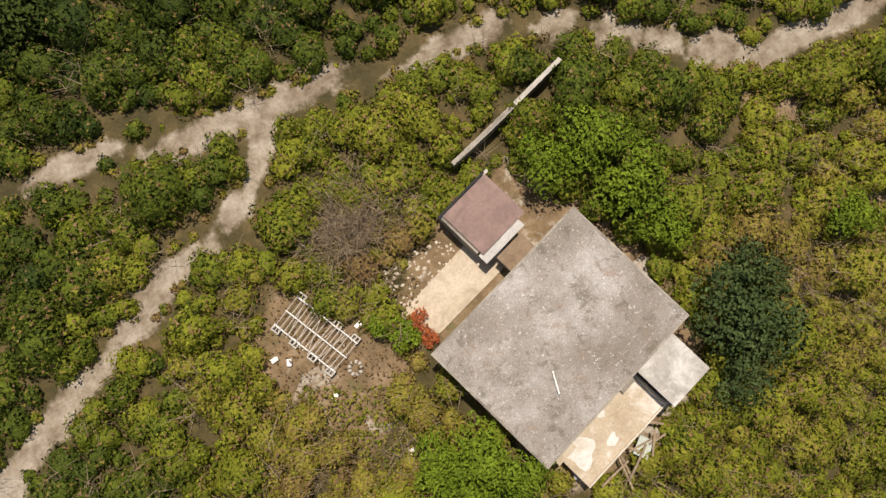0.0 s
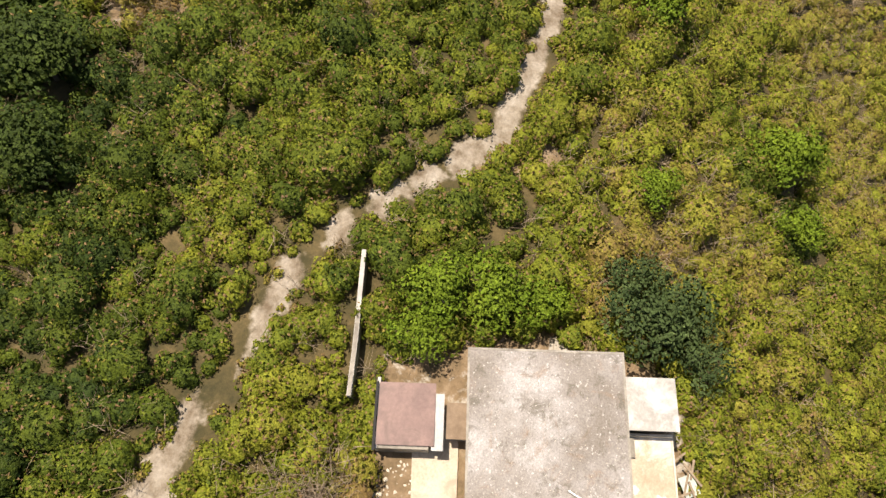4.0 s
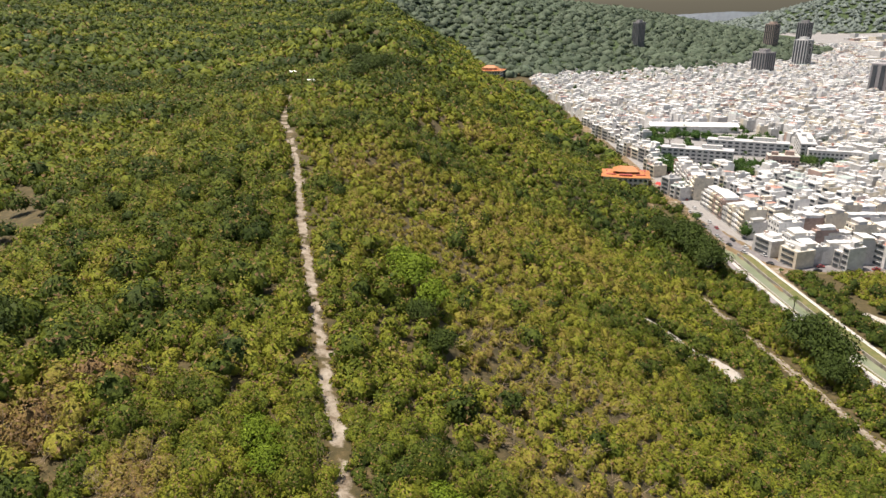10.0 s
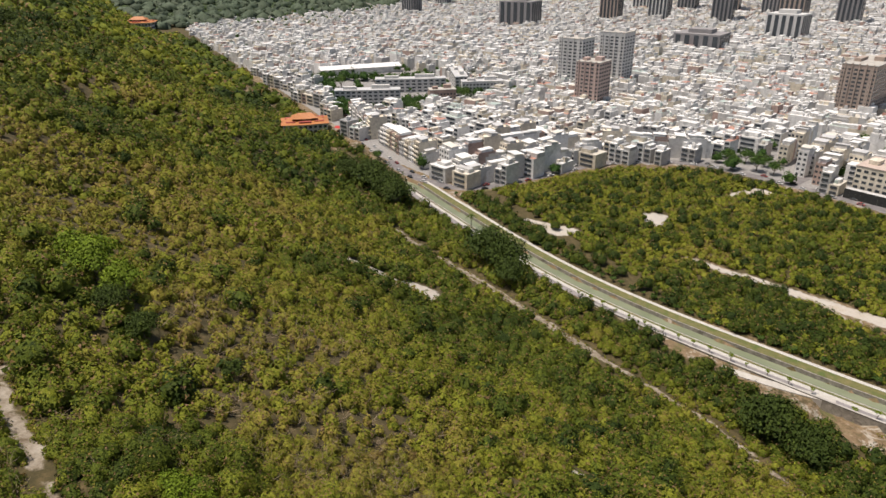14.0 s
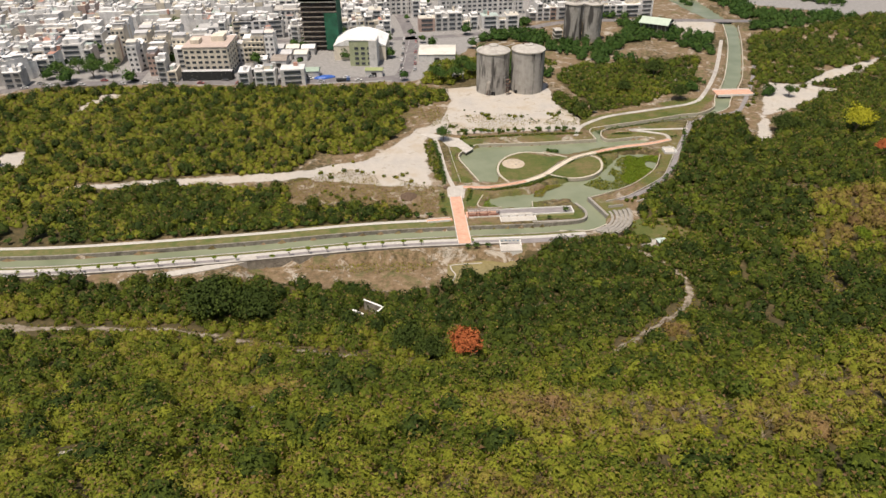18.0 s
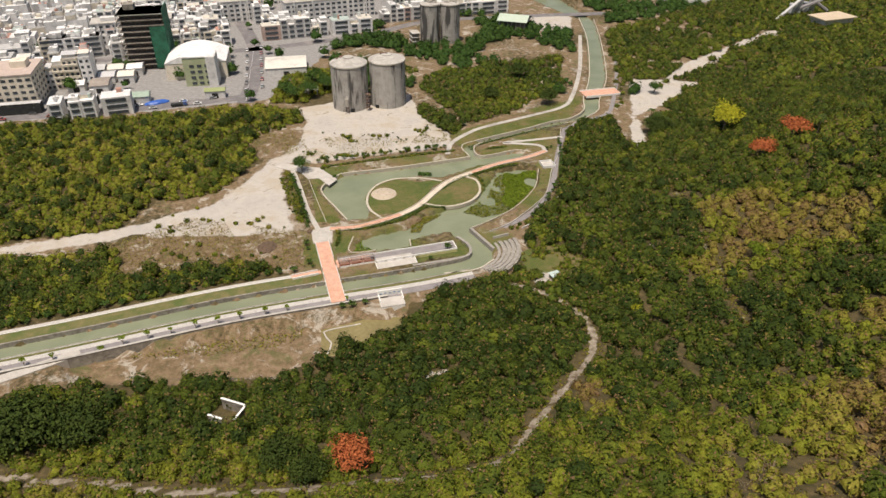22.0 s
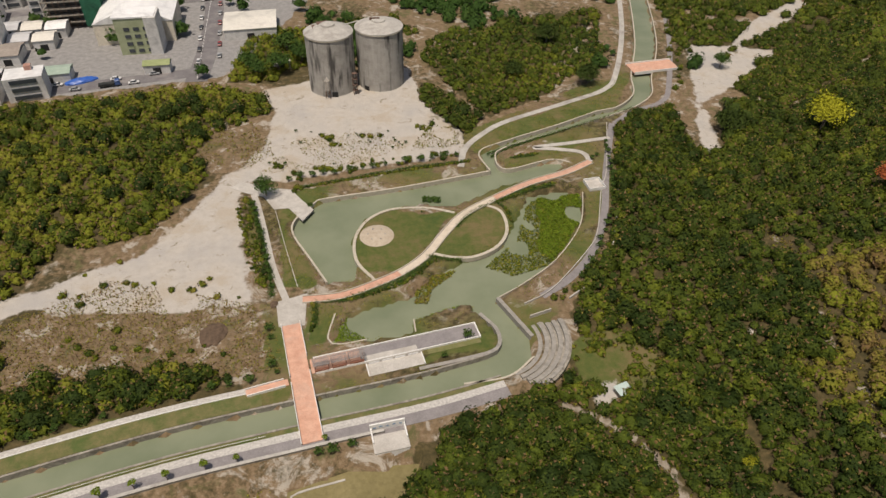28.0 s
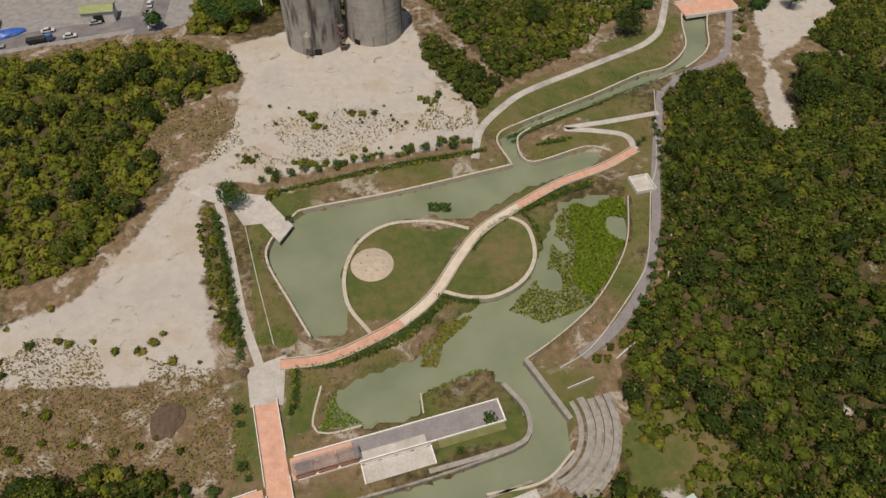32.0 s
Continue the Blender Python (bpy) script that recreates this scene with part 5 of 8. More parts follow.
cassia = tree("yellow_tree", 5.4, 5.6, M_YELLOW, "round yellow-flowering tree at the wood's edge", flat=0.85, clumps=44, k=50, size=0.32)
place(cassia, [(129, 341, 1.45, 0), (80, 119, 0.45, 90), (86, 118, 0.5, 30), (56, 205, 0.35, 200), (24, 83, 0.3, 10)])
glossy = tree("glossy_dark_tree", 2.4, 2.6, plain_leaf("glossy_leaves", (0.034, 0.058, 0.018), (0.095, 0.135, 0.045)), "glossy dark-leaved tree beside the house", flat=0.8, clumps=20, k=80, size=0.15)
place(glossy, [(-17.5, 7.0, 1.2, 0), (-19.5, 9.5, 1.1, 80), (-17.2, 11.6, 1.0, 160), (-21, 6.2, 0.9, 30)])

# young street trees and hedge bushes along the canal and walks
sap = tree("young_street_tree", 0.95, 2.1, M_BRIGHT, "thin young tree staked beside the canal lane", flat=0.9, clumps=8, k=16, size=0.22, group="young trees along the canal lane")
spots = []
for i in range(34):
    sx = -205 + i * 6.3 + rng.uniform(-0.8, 0.8)
    if sx < -30 and not -48 < sx < -39:
        spots.append((sx, float(along(sx)) - 9.9, rng.uniform(0.8, 1.25), rng.uniform(0, 360)))
place(sap, spots)
pot = tree("clipped_bush", 1.35, 1.3, M_MID, "rounded green bush planted beside the footpath", "bush", 0.85, 10, 22, 0.26, "bushes along the footpath")
spots = []
for i in range(56):
    sx = -340 + i * 5.2 + rng.uniform(-1, 1)
    if sx < -54:
        spots.append((sx, float(along(sx)) + 12.4 + rng.uniform(-0.3, 0.6), rng.uniform(0.7, 1.2), rng.uniform(0, 360)))
for i in range(14):
    spots.append((-55.5 - 0.98 * i + rng.uniform(-0.3, 0.3), 262 + 2.9 * i, rng.uniform(0.55, 0.9), i * 40))
for i in range(15):
    spots.append((-60 + 4.0 * i + rng.uniform(-0.8, 0.8), 312.5 + 1.15 * i + rng.uniform(-0.6, 1.2), rng.uniform(0.5, 1.15), i * 50))
for i in range(22):
    f = i / 21
    spots.append((50.5 - 20 * f ** 2.2 + rng.uniform(-0.5, 0.5), 338 - 72 * f, rng.uniform(0.55, 0.95), i * 33))
for bx, by, bs in ((-2.5, 243.6, 1.0), (-8.5, 237.0, 0.6), (-50.5, 299.5, 0.7), (-29, 211.5, 0.8), (-33, 210, 1.0), (-36, 209.5, 0.8), (-15, 296, 0.3), (-53.5, 246, 0.9), (-52.5, 243, 0.6), (-50.5, 234, 0.8), (-49, 231.8, 0.5), (44, 327, 0.7), (46, 329, 0.6)):
    spots.append((bx, by, bs, 0))
for i in range(20):
    spots.append((rng.uniform(-70, -6), rng.uniform(322, 345), rng.uniform(0.25, 0.6), 0))
place(pot, spots)


def hedge(line, width, tall, label):
    ln = spline(line, 0.5)
    n = len(ln) * 32
    i = rng.integers(0, len(ln), n)
    p = np.c_[ln[i], rng.uniform(0, tall, n)] + rng.normal(0, 1, (n, 3)) * (width * 0.35, width * 0.35, 0.1)
    p[:, 2] += height(p[:, 0], p[:, 1]).clip(-1, 90)
    V, F = leaf_cards(p, np.tile((0, 0, 1.0), (n, 1)), 0.17 * rng.uniform(0.6, 1.4, n))
    me = np_mesh("hedge", V, F, M_MID, np.repeat(rng.uniform(0.1, 0.9, n), 4))
    return tagged(new("hedge", me), label, "hedge", kind="stuff")


hedge([(-55, 309.2), (-40, 314), (-24, 319.6), (1, 325.4)], 0.9, 0.9, "clipped green hedge along the pond's north bank")
hedge([(-36, 257), (-27, 261.4), (-19, 266.4), (-12, 273)], 1.4, 0.5, "low green planting beside the causeway path")
hedge([(-4, 289), (1, 296.5), (10, 303), (22, 311)], 1.1, 0.4, "low green planting beside the causeway path")
hedge([(8, 332), (22, 339), (40, 349.5), (56, 358)], 1.2, 0.6, "green planting along the channel's bank")
hedge([(16, 327.5), (24, 329.5)], 1.0, 0.6, "short green hedge on the point")
hedge([(-42.0, 247), (-42.6, 256)], 1.3, 0.8, "green planting beside the plaza")
hedge([(-70, 302), (-63, 284), (-57, 266), (-55, 258)], 1.5, 0.7, "overgrown hedge beside the west walk")
hedge([(10.4, 302.2), (19, 307.2), (28.1, 311)], 1.3, 0.9, "clipped dark hedge along the causeway path")
hedge([(8.8, 301.5), (11.6, 298), (12.6, 294.6)], 1.1, 0.8, "clipped dark hedge at the island's rim")
hedge([(-12.3, 275.0), (-8, 273.6), (-3.5, 273.4)], 1.1, 0.7, "low green hedge at the island's rim")
hedge([(-21, 263.4), (-16, 267.4), (-11.4, 273.4)], 1.7, 0.9, "overgrown green hedge beside the causeway path")
hedge([(-41, 256.4), (-34, 257.0), (-27, 260.2), (-20, 264.4)], 1.0, 0.4, "low green planting beside the causeway path")
hedge([(9, 330), (34, 345), (54, 357), (66, 364)], 0.8, 0.4, "low planting on the channel's bank")


def reeds(name, poly, n, z, size, label, mat=None, t=(0.1, 0.8)):
    xs, ys = [q[0] for q in poly], [q[1] for q in poly]
    rx, ry = rng.uniform(min(xs), max(xs), n * 3), rng.uniform(min(ys), max(ys), n * 3)
    keep = inside(rx + 0.8 * lumps(rx, ry, 1.5), ry + 0.8 * lumps(ry, rx, 1.7), poly) & (lumps(rx, ry, 3.1) > -0.45)
    rx, ry = rx[keep][:n], ry[keep][:n]
    p = np.c_[rx, ry, np.full(len(rx), z) + rng.uniform(0, 0.5, len(rx))]
    V, F = leaf_cards(p, np.tile((0, 0, 0.8), (len(p), 1)), size * rng.uniform(0.5, 1.5, len(p)))
    return tagged(new(name, np_mesh(name, V, F, mat or M_BRIGHT, np.repeat(rng.uniform(*t, len(p)), 4))), label, "reeds", kind="stuff")


reeds("pond_reeds", [(20, 304), (36, 308), (34, 292), (23, 273), (11, 268), (4, 272), (14, 284), (17, 296)], 5200, -1.4, 0.33, "green reeds and weed spreading over the pond", M_LEAF, (0.15, 0.6))
reeds("pond_reeds", [(22, 305), (37, 308), (35, 294), (29, 282), (23, 274), (20, 280), (22, 292)], 7000, -1.3, 0.33, "bright green reeds in the pond")
reeds("pond_reeds", [(-16.5, 248.5), (-15, 251), (-3.6, 256.4), (-0.1, 253.7), (-4, 251)], 900, -1.4, 0.3, "bright green reeds beside the deck")
reeds("pond_reeds", [(-37, 242), (-28, 243.5), (-33, 247), (-34, 251), (-37, 253)], 700, -1.4, 0.25, "green weed along the pond's edge")
reeds("pond_reeds", [(-24, 258.5), (-13, 268), (-5, 271), (-6, 268), (-12, 262), (-13, 257)], 1500, -1.4, 0.3, "browned weed beside the causeway", M_LEAF, (0.3, 0.8))
reeds("pond_reeds", [(-15, 303), (-9, 303), (-9, 306), (-15, 306)], 260, -1.3, 0.35, "small clump of reeds in the open pond", M_MID)
# tufts over the park's banks, clear of water, paths and paving
x, y = rng.uniform(-78, 74, 90000), rng.uniform(222, 396, 90000)
ok = inside(x, y, PARK) & (lumps(x, y, 2.1) + 0.6 * lumps(y, x, 0.9) > -0.1)
x, y = x[ok], y[ok]
ok = (height(x, y) > -0.5) & (away(x, y, PINK_PATH) > 1.7) & ~mask_of([LAWN[1], LAWN[2]], x, y) & (np.abs((x + 21.2) * pn[0] + (y - 239.6) * pn[1] + 1.6) > 5.6)
for ln, gap in (([(-50.5, 256), (-56.7, 269.7), (-62.4, 286.3), (-69.5, 305.4)], 1.4), ([(56, 352), (52.5, 338.9), (47.1, 317.3), (42.7, 296.5), (36.2, 278.6), (27.3, 265.9), (18.5, 258.6)], 1.6), ([(-2, 322), (0, 334), (8, 345.5), (17, 353.5), (40.4, 367.5), (58, 379), (66, 394)], 1.6),
                ([(43.2, 325.4), (41.2, 331.4), (32.6, 333.5), (24.6, 334.5), (38.2, 337.7), (53.1, 341.5)], 1.3), ([(-50.8, 257), (-42, 230), (-37, 212)], 4.2), ([(-62, 297), (-76, 310), (-64, 309), (-52, 300)], 4.5), ([(42, 311), (42.1, 311)], 4), ([(4.6, 242.4), (14, 246)], 12)):
    ok &= away(x, y, ln) > gap
x, y = x[ok], y[ok]
V, F = leaf_cards(np.c_[x, y, 0.08 + rng.uniform(0, 0.18, len(x))], np.tile((0, 0, 0.8), (len(x), 1)), 0.17 * rng.uniform(0.5, 1.5, len(x)))
tagged(new("park_grass", np_mesh("park_grass", V, F, M_LEAF, np.repeat(np.clip(0.5 + 0.25 * lumps(x, y, 6) + rng.normal(0, 0.12, len(x)), 0.1, 0.95), 4))), "dry and green grass tufts over the park's banks", "grass", kind="stuff")
reeds("lot_weeds", [(-70, 316), (-40, 322), (-20, 335), (-35, 346), (-62, 338)], 1500, 0.05, 0.25, "sparse dry weeds on the sand lot", M_LEAF, (0.35, 0.95))
reeds("lot_weeds", [(-75, 320), (-66, 330), (-80, 352), (-98, 348), (-98, 325)], 1500, 0.05, 0.3, "dry weeds at the lot's edge", M_LEAF, (0.4, 0.95))
reeds("lot_weeds", [(-20, 332), (-2, 336), (-3, 350), (-14, 348)], 500, 0.05, 0.3, "dry weeds on the sand lot", M_LEAF, (0.35, 0.9))
reeds("lot_weeds", [(-125, 246), (-100, 264), (-60, 256), (-48, 232), (-108, 222)], 9000, 0.05, 0.24, "browned weeds on the bare ground", M_LEAF, (0.45, 1.0))
reeds("lot_weeds", [(-112, 188), (-101, 190.5), (-65, 200), (-44, 204), (-50, 196), (-75, 190)], 1200, -3.1, 0.3, "weeds on the basin's floor", M_LEAF, (0.35, 0.9))

mound = thing("sand_mound", -28.3, 284.5, 0, 0, "low mound of pale sand on the round island", "mound")
part("sand_body", np_mesh("sand_body", *(lambda a, rr: (np.c_[(rr[:, None] * np.cos(a)).ravel(), (rr[:, None] * np.sin(a)).ravel(), np.repeat(0.9 * (1 - (rr / 5.2) ** 2) + 0.06, len(a))],
     [(i * len(a) + j, i * len(a) + (j + 1) % len(a), (i + 1) * len(a) + (j + 1) % len(a), (i + 1) * len(a) + j) for i in range(len(rr) - 1) for j in range(len(a))]))(np.linspace(0, 2 * np.pi, 25)[:-1], np.array([0.05, 1.2, 2.6, 3.9, 5.2])),
     surf("heap_sand", (0.40, 0.33, 0.25), (0.50, 0.43, 0.34), 0.7), smooth=True), None, mound)
for i in range(6):
    part("stone", boxed(2.6 * math.cos(i * 1.05), 2.6 * math.sin(i * 1.05), 0.65, 0.5, 0.4, 0.35, i * 30, 0.08), M_CONC, mound, "small grey stone")


M_SOIL = surf("dark_soil", (0.075, 0.048, 0.030), (0.140, 0.092, 0.058), 1.2, bump=0.6)
for hx_, hy_, q, lab in ((-53.9, 255.2, 1.3, "small heap of dark soil on the plaza"), (-67.6, 244.3, 4.2, "low heap of dark red-brown soil on the waste land")):
    soil = thing("soil_heap", hx_, hy_, 0.12 if q < 2 else 0.0, 0, lab, "soil heap")
    bm = bmesh.new()
    bmesh.ops.create_icosphere(bm, subdivisions=3, radius=1.0)
    for v in bm.verts:
        v.co = Vector((v.co.x * q * 0.8, v.co.y * q, max(-0.05, v.co.z) * 0.35 * min(q, 2.5))) * (1 + 0.25 * noise.noise(v.co * 2.2))
    part("heap", bm, M_SOIL, soil)
hut = thing("small_hut", 33.6, 225.6, 0, 25, "small hut with a pale blue-green sheet roof in the clearing", "hut")
part("wall", boxed(0, 0, -0.1, 3.0, 2.4, 2.0), M_WALL, hut)
part("roof", boxed(0, 0, 1.95, 3.8, 3.1, 0.1), surf("pale_blue_sheet", (0.40, 0.50, 0.47), (0.50, 0.60, 0.56), 0.8, rough=0.5), hut, "pale blue-green sheet roof")
part("door", boxed(0, -1.23, 0.0, 0.8, 0.06, 1.8), M_DARKPLAIN, hut, "dark doorway")


# loose bushes on the sand lot, by the walks and at the foot of the hill
lot = []
for bx, by, rr, n in ((-51.1, 340.1, 4, 7), (-46.9, 335.6, 2.5, 5), (-35.9, 341.6, 3, 6), (-13.4, 346.4, 4, 8), (-49.4, 320.5, 3, 8), (-39.3, 320.5, 3.5, 8), (-56, 315, 3, 5), (-30.6, 323.9, 3, 5), (-20, 326, 4, 6), (-8, 328.5, 4, 6), (-85, 352, 5, 6), (-80, 362, 4, 6), (-66, 322, 4, 4), (-75, 262, 9, 6), (-95, 240, 12, 10), (-66, 236, 8, 8), (-86, 258, 9, 4), (-110, 262, 9, 7), (-56, 308, 3, 4)):
    for k in range(n):
        lot.append((bx + rng.normal(0, rr * 0.55), by + rng.normal(0, rr * 0.4), rng.uniform(0.35, 0.95)))
for ln, gap, wide in (([(52.6, 318), (49.8, 303), (44, 280), (36.5, 265.5), (27, 256)], 1.7, 0.7), ([(49.4, 305), (44.5, 287), (38, 274), (30, 264), (22, 257)], 2.6, 0.5), ([(-57.6, 262), (-62, 277), (-68, 293), (-71, 302)], 1.6, 0.8), ([(59, 352), (56, 338), (53.5, 322)], 2.0, 0.8), ([(88, 378), (96, 412), (106, 455)], 4, 1.5)):
    for px, py in spline(ln, gap):
        lot.append((px + rng.normal(0, wide), py + rng.normal(0, wide), rng.uniform(0.5, 1.25)))
for ln, wide in (([(-55.4, 308.9), (-40, 313.6), (-24, 318.6), (1, 325.3)], 0.15), ([(-34, 256.8), (-21, 262.6), (-15.8, 267.4), (-10.6, 273.6)], 0.3), ([(9.5, 301.6), (16, 306), (22, 309.6), (29, 312.6)], 0.2), ([(11.8, 298), (12.8, 292)], 0.15),
                 ([(17, 328.4), (25, 330.2)], 0.15), ([(-42.6, 246), (-43.4, 256)], 0.35), ([(-73, 298), (-66.5, 281), (-59.4, 263.7)], 0.5), ([(50.5, 316), (47, 303)], 0.3), ([(57.5, 346), (55, 334), (52, 322)], 0.3)):
    for px, py in spline(ln, 0.75):
        lot.append((px + rng.normal(0, wide), py + rng.normal(0, wide), rng.uniform(0.30, 0.50)))
lx, ly, lr = np.array(lot).T
woods("walk_bushes", lx, ly, lr * 1.5, 14, 0.26, "loose green bushes by the walks and on the sand lot", 1.0, lift=0.1, tint=np.clip(rng.normal(0.25, 0.12, len(lx)), 0, 1))


# palms
def palm_mesh():
    V, F = [], []
    for i in range(16):
        a, up = i * 2.4, 0.9 - 0.09 * (i % 8)
        for s in range(5):
            u0, u1 = s / 5, (s + 1) / 5
            pts = []
            for u in (u0, u1):
                rr, zz = 2.4 * u, up * 1.6 * u - 1.9 * u * u
                w = 0.32 * (1 - u) + 0.05
                pts.append(((rr * math.cos(a) - w * math.sin(a), rr * math.sin(a) + w * math.cos(a), 6.5 + zz), (rr * math.cos(a) + w * math.sin(a), rr * math.sin(a) - w * math.cos(a), 6.5 + zz)))
            n = len(V)
            V += [pts[0][0], pts[0][1], pts[1][1], pts[1][0]]
            F.append((n, n + 1, n + 2, n + 3))
    return np_mesh("fronds", V, F, M_DARK, np.full(len(V), 0.8))


palm = thing("palm", 0, 0, 0, 0, "tall thin palm with drooping fronds", "palm")
part("trunk", tube(bmesh.new(), (0, 0, -0.5), (0.2, 0, 6.5), 0.2, 0.13), M_BARK, palm)
part("crown", palm_mesh(), None, palm)
place(palm, [(-289, 149.5, 1.3, 0), (-271, 152.5, 1.3, 40), (101, 352, 1.2, 0), (104, 348, 1.1, 100), (99, 357, 1.2, 200), (-505, 175, 1.2, 0), (-512, 182, 1.2, 50), (-520, 178, 1.2, 90), (-500, 190, 1.1, 20), (-90, 404, 1.2, 0), (150, 300, 1.2, 0), (165, 300, 1.1, 60)])

# ---- silos ----
def silo_material():
    m, t, p = nodes_of("silo_concrete")
    n = noise_node(t, 0.25, 6, 0.7)
    col = ramp_node(t, ((0.3, (0.26, 0.245, 0.225)), (0.6, (0.40, 0.385, 0.355))), n.outputs[0]).outputs[0]
    g = t.nodes.new("ShaderNodeNewGeometry")
    mp = t.nodes.new("ShaderNodeMapping")
    mp.inputs["Scale"].default_value = (0.32, 0.32, 0.05)
    t.links.new(g.outputs["Position"], mp.inputs["Vector"])
    s = t.nodes.new("ShaderNodeTexNoise")
    s.inputs["Scale"].default_value, s.inputs["Detail"].default_value = 1.0, 6
    t.links.new(mp.outputs[0], s.inputs["Vector"])
    col = mix_node(t, col, (0.045, 0.042, 0.04), ramp_node(t, ((0.50, (0, 0, 0)), (0.60, (0.9, 0.9, 0.9))), s.outputs[0]).outputs[0])
    col = mix_node(t, col, (0.44, 0.42, 0.39), ramp_node(t, ((0.30, (0.8, 0.8, 0.8)), (0.42, (0, 0, 0))), s.outputs[0]).outputs[0])
    t.links.new(col, p.inputs["Base Color"])
    p.inputs["Roughness"].default_value = 0.9
    t.links.new(bump_node(t, n.outputs[0], 0.4, 0.2), p.inputs["Normal"])
    return m


M_SILO = silo_material()
M_RUST = surf("rusty_steel", (0.10, 0.06, 0.045), (0.20, 0.13, 0.10), 1.5)
M_DARKHOLE = surf("dark_opening", (0.012, 0.012, 0.012), (0.02, 0.02, 0.02), 1.0)


def lathe(profile, n=48):
    V, F = [], []
    for rr, zz in profile:
        V += [(rr * math.cos(2 * math.pi * i / n), rr * math.sin(2 * math.pi * i / n), zz) for i in range(n)]
    for k in range(len(profile) - 1):
        for i in range(n):
            j = (i + 1) % n
            F.append((k * n + i, k * n + j, (k + 1) * n + j, (k + 1) * n + i))
    return V, F


def silo(name, x, y, r, h, cone, label, rz=0.0, rings=12):
    ob = thing(name, x, y, 0, rz, label, "silo", "cement silos")
    prof = []
    for i in range(rings):      # cast in lifts, each a little proud at its joint
        z0, z1 = h * i / rings, h * (i + 1) / rings
        prof += [(r + 0.05, z0), (r, z0 + 0.12), (r, z1 - 0.1)]
    prof += [(r + 0.05, h), (r - 0.4, h)]
    part("shell", np_mesh("shell", *lathe(prof), M_SILO), None, ob, "streaked grey concrete shell")
    cap = part("roof", np_mesh("roof", *lathe([(r + 0.25, h - 0.25), (r + 0.25, h + 0.1), (r * 0.3, h + cone * 0.8), (r * 0.28, h + cone), (0.02, h + cone * 1.05)]), M_CONC), None, ob, "pale stained conical roof")
    part("rim", np_mesh("rim", *lathe([(r + 0.2, h - 0.55), (r + 0.3, h - 0.5), (r + 0.3, h - 0.3), (r + 0.2, h - 0.26)]), M_KERB), None, cap)
    return ob


s1 = silo("cement_silo", -52.2, 380.8, 9.3, 23.2, 3.0, "derelict grey cement silo with black streaks")
s2 = silo("cement_silo", -33.0, 385.4, 9.3, 23.6, 2.6, "derelict grey cement silo with a paler roof")
part("hatch", boxed(-1.5, 0.5, 25.8, 4.0, 0.6, 0.9), M_RUST, s2)
part("roof_rubble", boxed(-2.5, 3.5, 24.6, 4.5, 3.0, 0.6, 20), M_RUST, s1, "collapsed rusty roof sheets")
part("roof_rubble", boxed(-4.8, 0.5, 24.1, 2.6, 5.0, 0.5, 15), M_RUST, s1, "collapsed rusty roof sheets")
part("pipe", tube(bmesh.new(), (7.0, 2.0, 25.2), (11.5, 3.2, 26.2), 0.25), M_CONC, s1)
filt = thing("filter_tower", -53.0, 370.6, 0, 0, "small pale filter drum on a rusty frame", "filter drum")
part("drum", tube(bmesh.new(), (0, 0, 3.6), (0, 0, 7.6), 1.0, n=16), M_PALE, filt)
part("drum_top", tube(bmesh.new(), (0, 0, 7.6), (0, 0, 8.8), 0.9, 0.25, n=16), M_PALE, filt)
for sx in (-0.9, 0.9):
    for sy in (-0.9, 0.9):
        part("leg", tube(bmesh.new(), (sx, sy, -0.1), (sx * 0.8, sy * 0.8, 3.7), 0.1), M_RUST, filt)
part("brace", tube(bmesh.new(), (-0.9, -0.9, 0.5), (0.8, -0.8, 3.4), 0.06), M_RUST, filt)
twr = thing("stair_frame", -42.6, 374.4, 0, 20, "rusty steel stair frame between the silos", "stair frame")
for i in range(4):
    part("landing", boxed(0, 0, 1.6 + 2.4 * i, 1.8, 1.6, 0.15, i * 8), M_RUST, twr)
for sx in (-0.8, 0.8):
    for sy in (-0.7, 0.7):
        part("post", tube(bmesh.new(), (sx, sy, -0.1), (sx, sy, 9.2), 0.09), M_RUST, twr)
part("opening", boxed(1.8, -9.15, 0.05, 2.2, 0.5, 2.0), M_DARKHOLE, s1, "dark doorway")
part("opening", boxed(-5.2, -7.75, 0.05, 2.0, 0.5, 1.7, -33), M_DARKHOLE, s2, "dark doorway")
for i, (sx, sy) in enumerate(((-12.5, 494), (0.5, 495))):
    s = silo("factory_silo", sx, sy, 6.4, 25, 0.6, "tall grey factory silo with a cluttered top", 0, 8)
    for k in range(7):
        part("roof_plant", boxed(-3.5 + 1.2 * k, rng.uniform(-2, 2), 25.4, 0.9, 1.2, rng.uniform(0.8, 2.6), 15 * k), surf("plant_green", (0.22, 0.28, 0.25), (0.34, 0.40, 0.36), 1.0) if k == 0 and i == 0 else M_CONC, s)
wing = thing("factory_annex", -22.5, 489.5, 0, 18, "dark framed factory annex beside the silos", "factory annex")
for k in range(3):
    part("floor_slab", boxed(0, 0, 2.6 * k + 2.4, 5.5, 8, 0.4), M_CONC, wing)
    part("wall", boxed(0, 0.5, 2.6 * k, 4.8, 7, 2.4), M_WALL, wing)
shed2 = thing("brick_shed", 46, 526, 0, -18, "tall open brick shed with a pale green ridged roof", "shed")
part("wall", boxed(0, 0, 0, 19, 15, 7.4), surf("shed_brick", (0.13, 0.095, 0.08), (0.22, 0.17, 0.14), 0.8, stain=(0.07, 0.06, 0.055)), shed2, "dark brick walls")
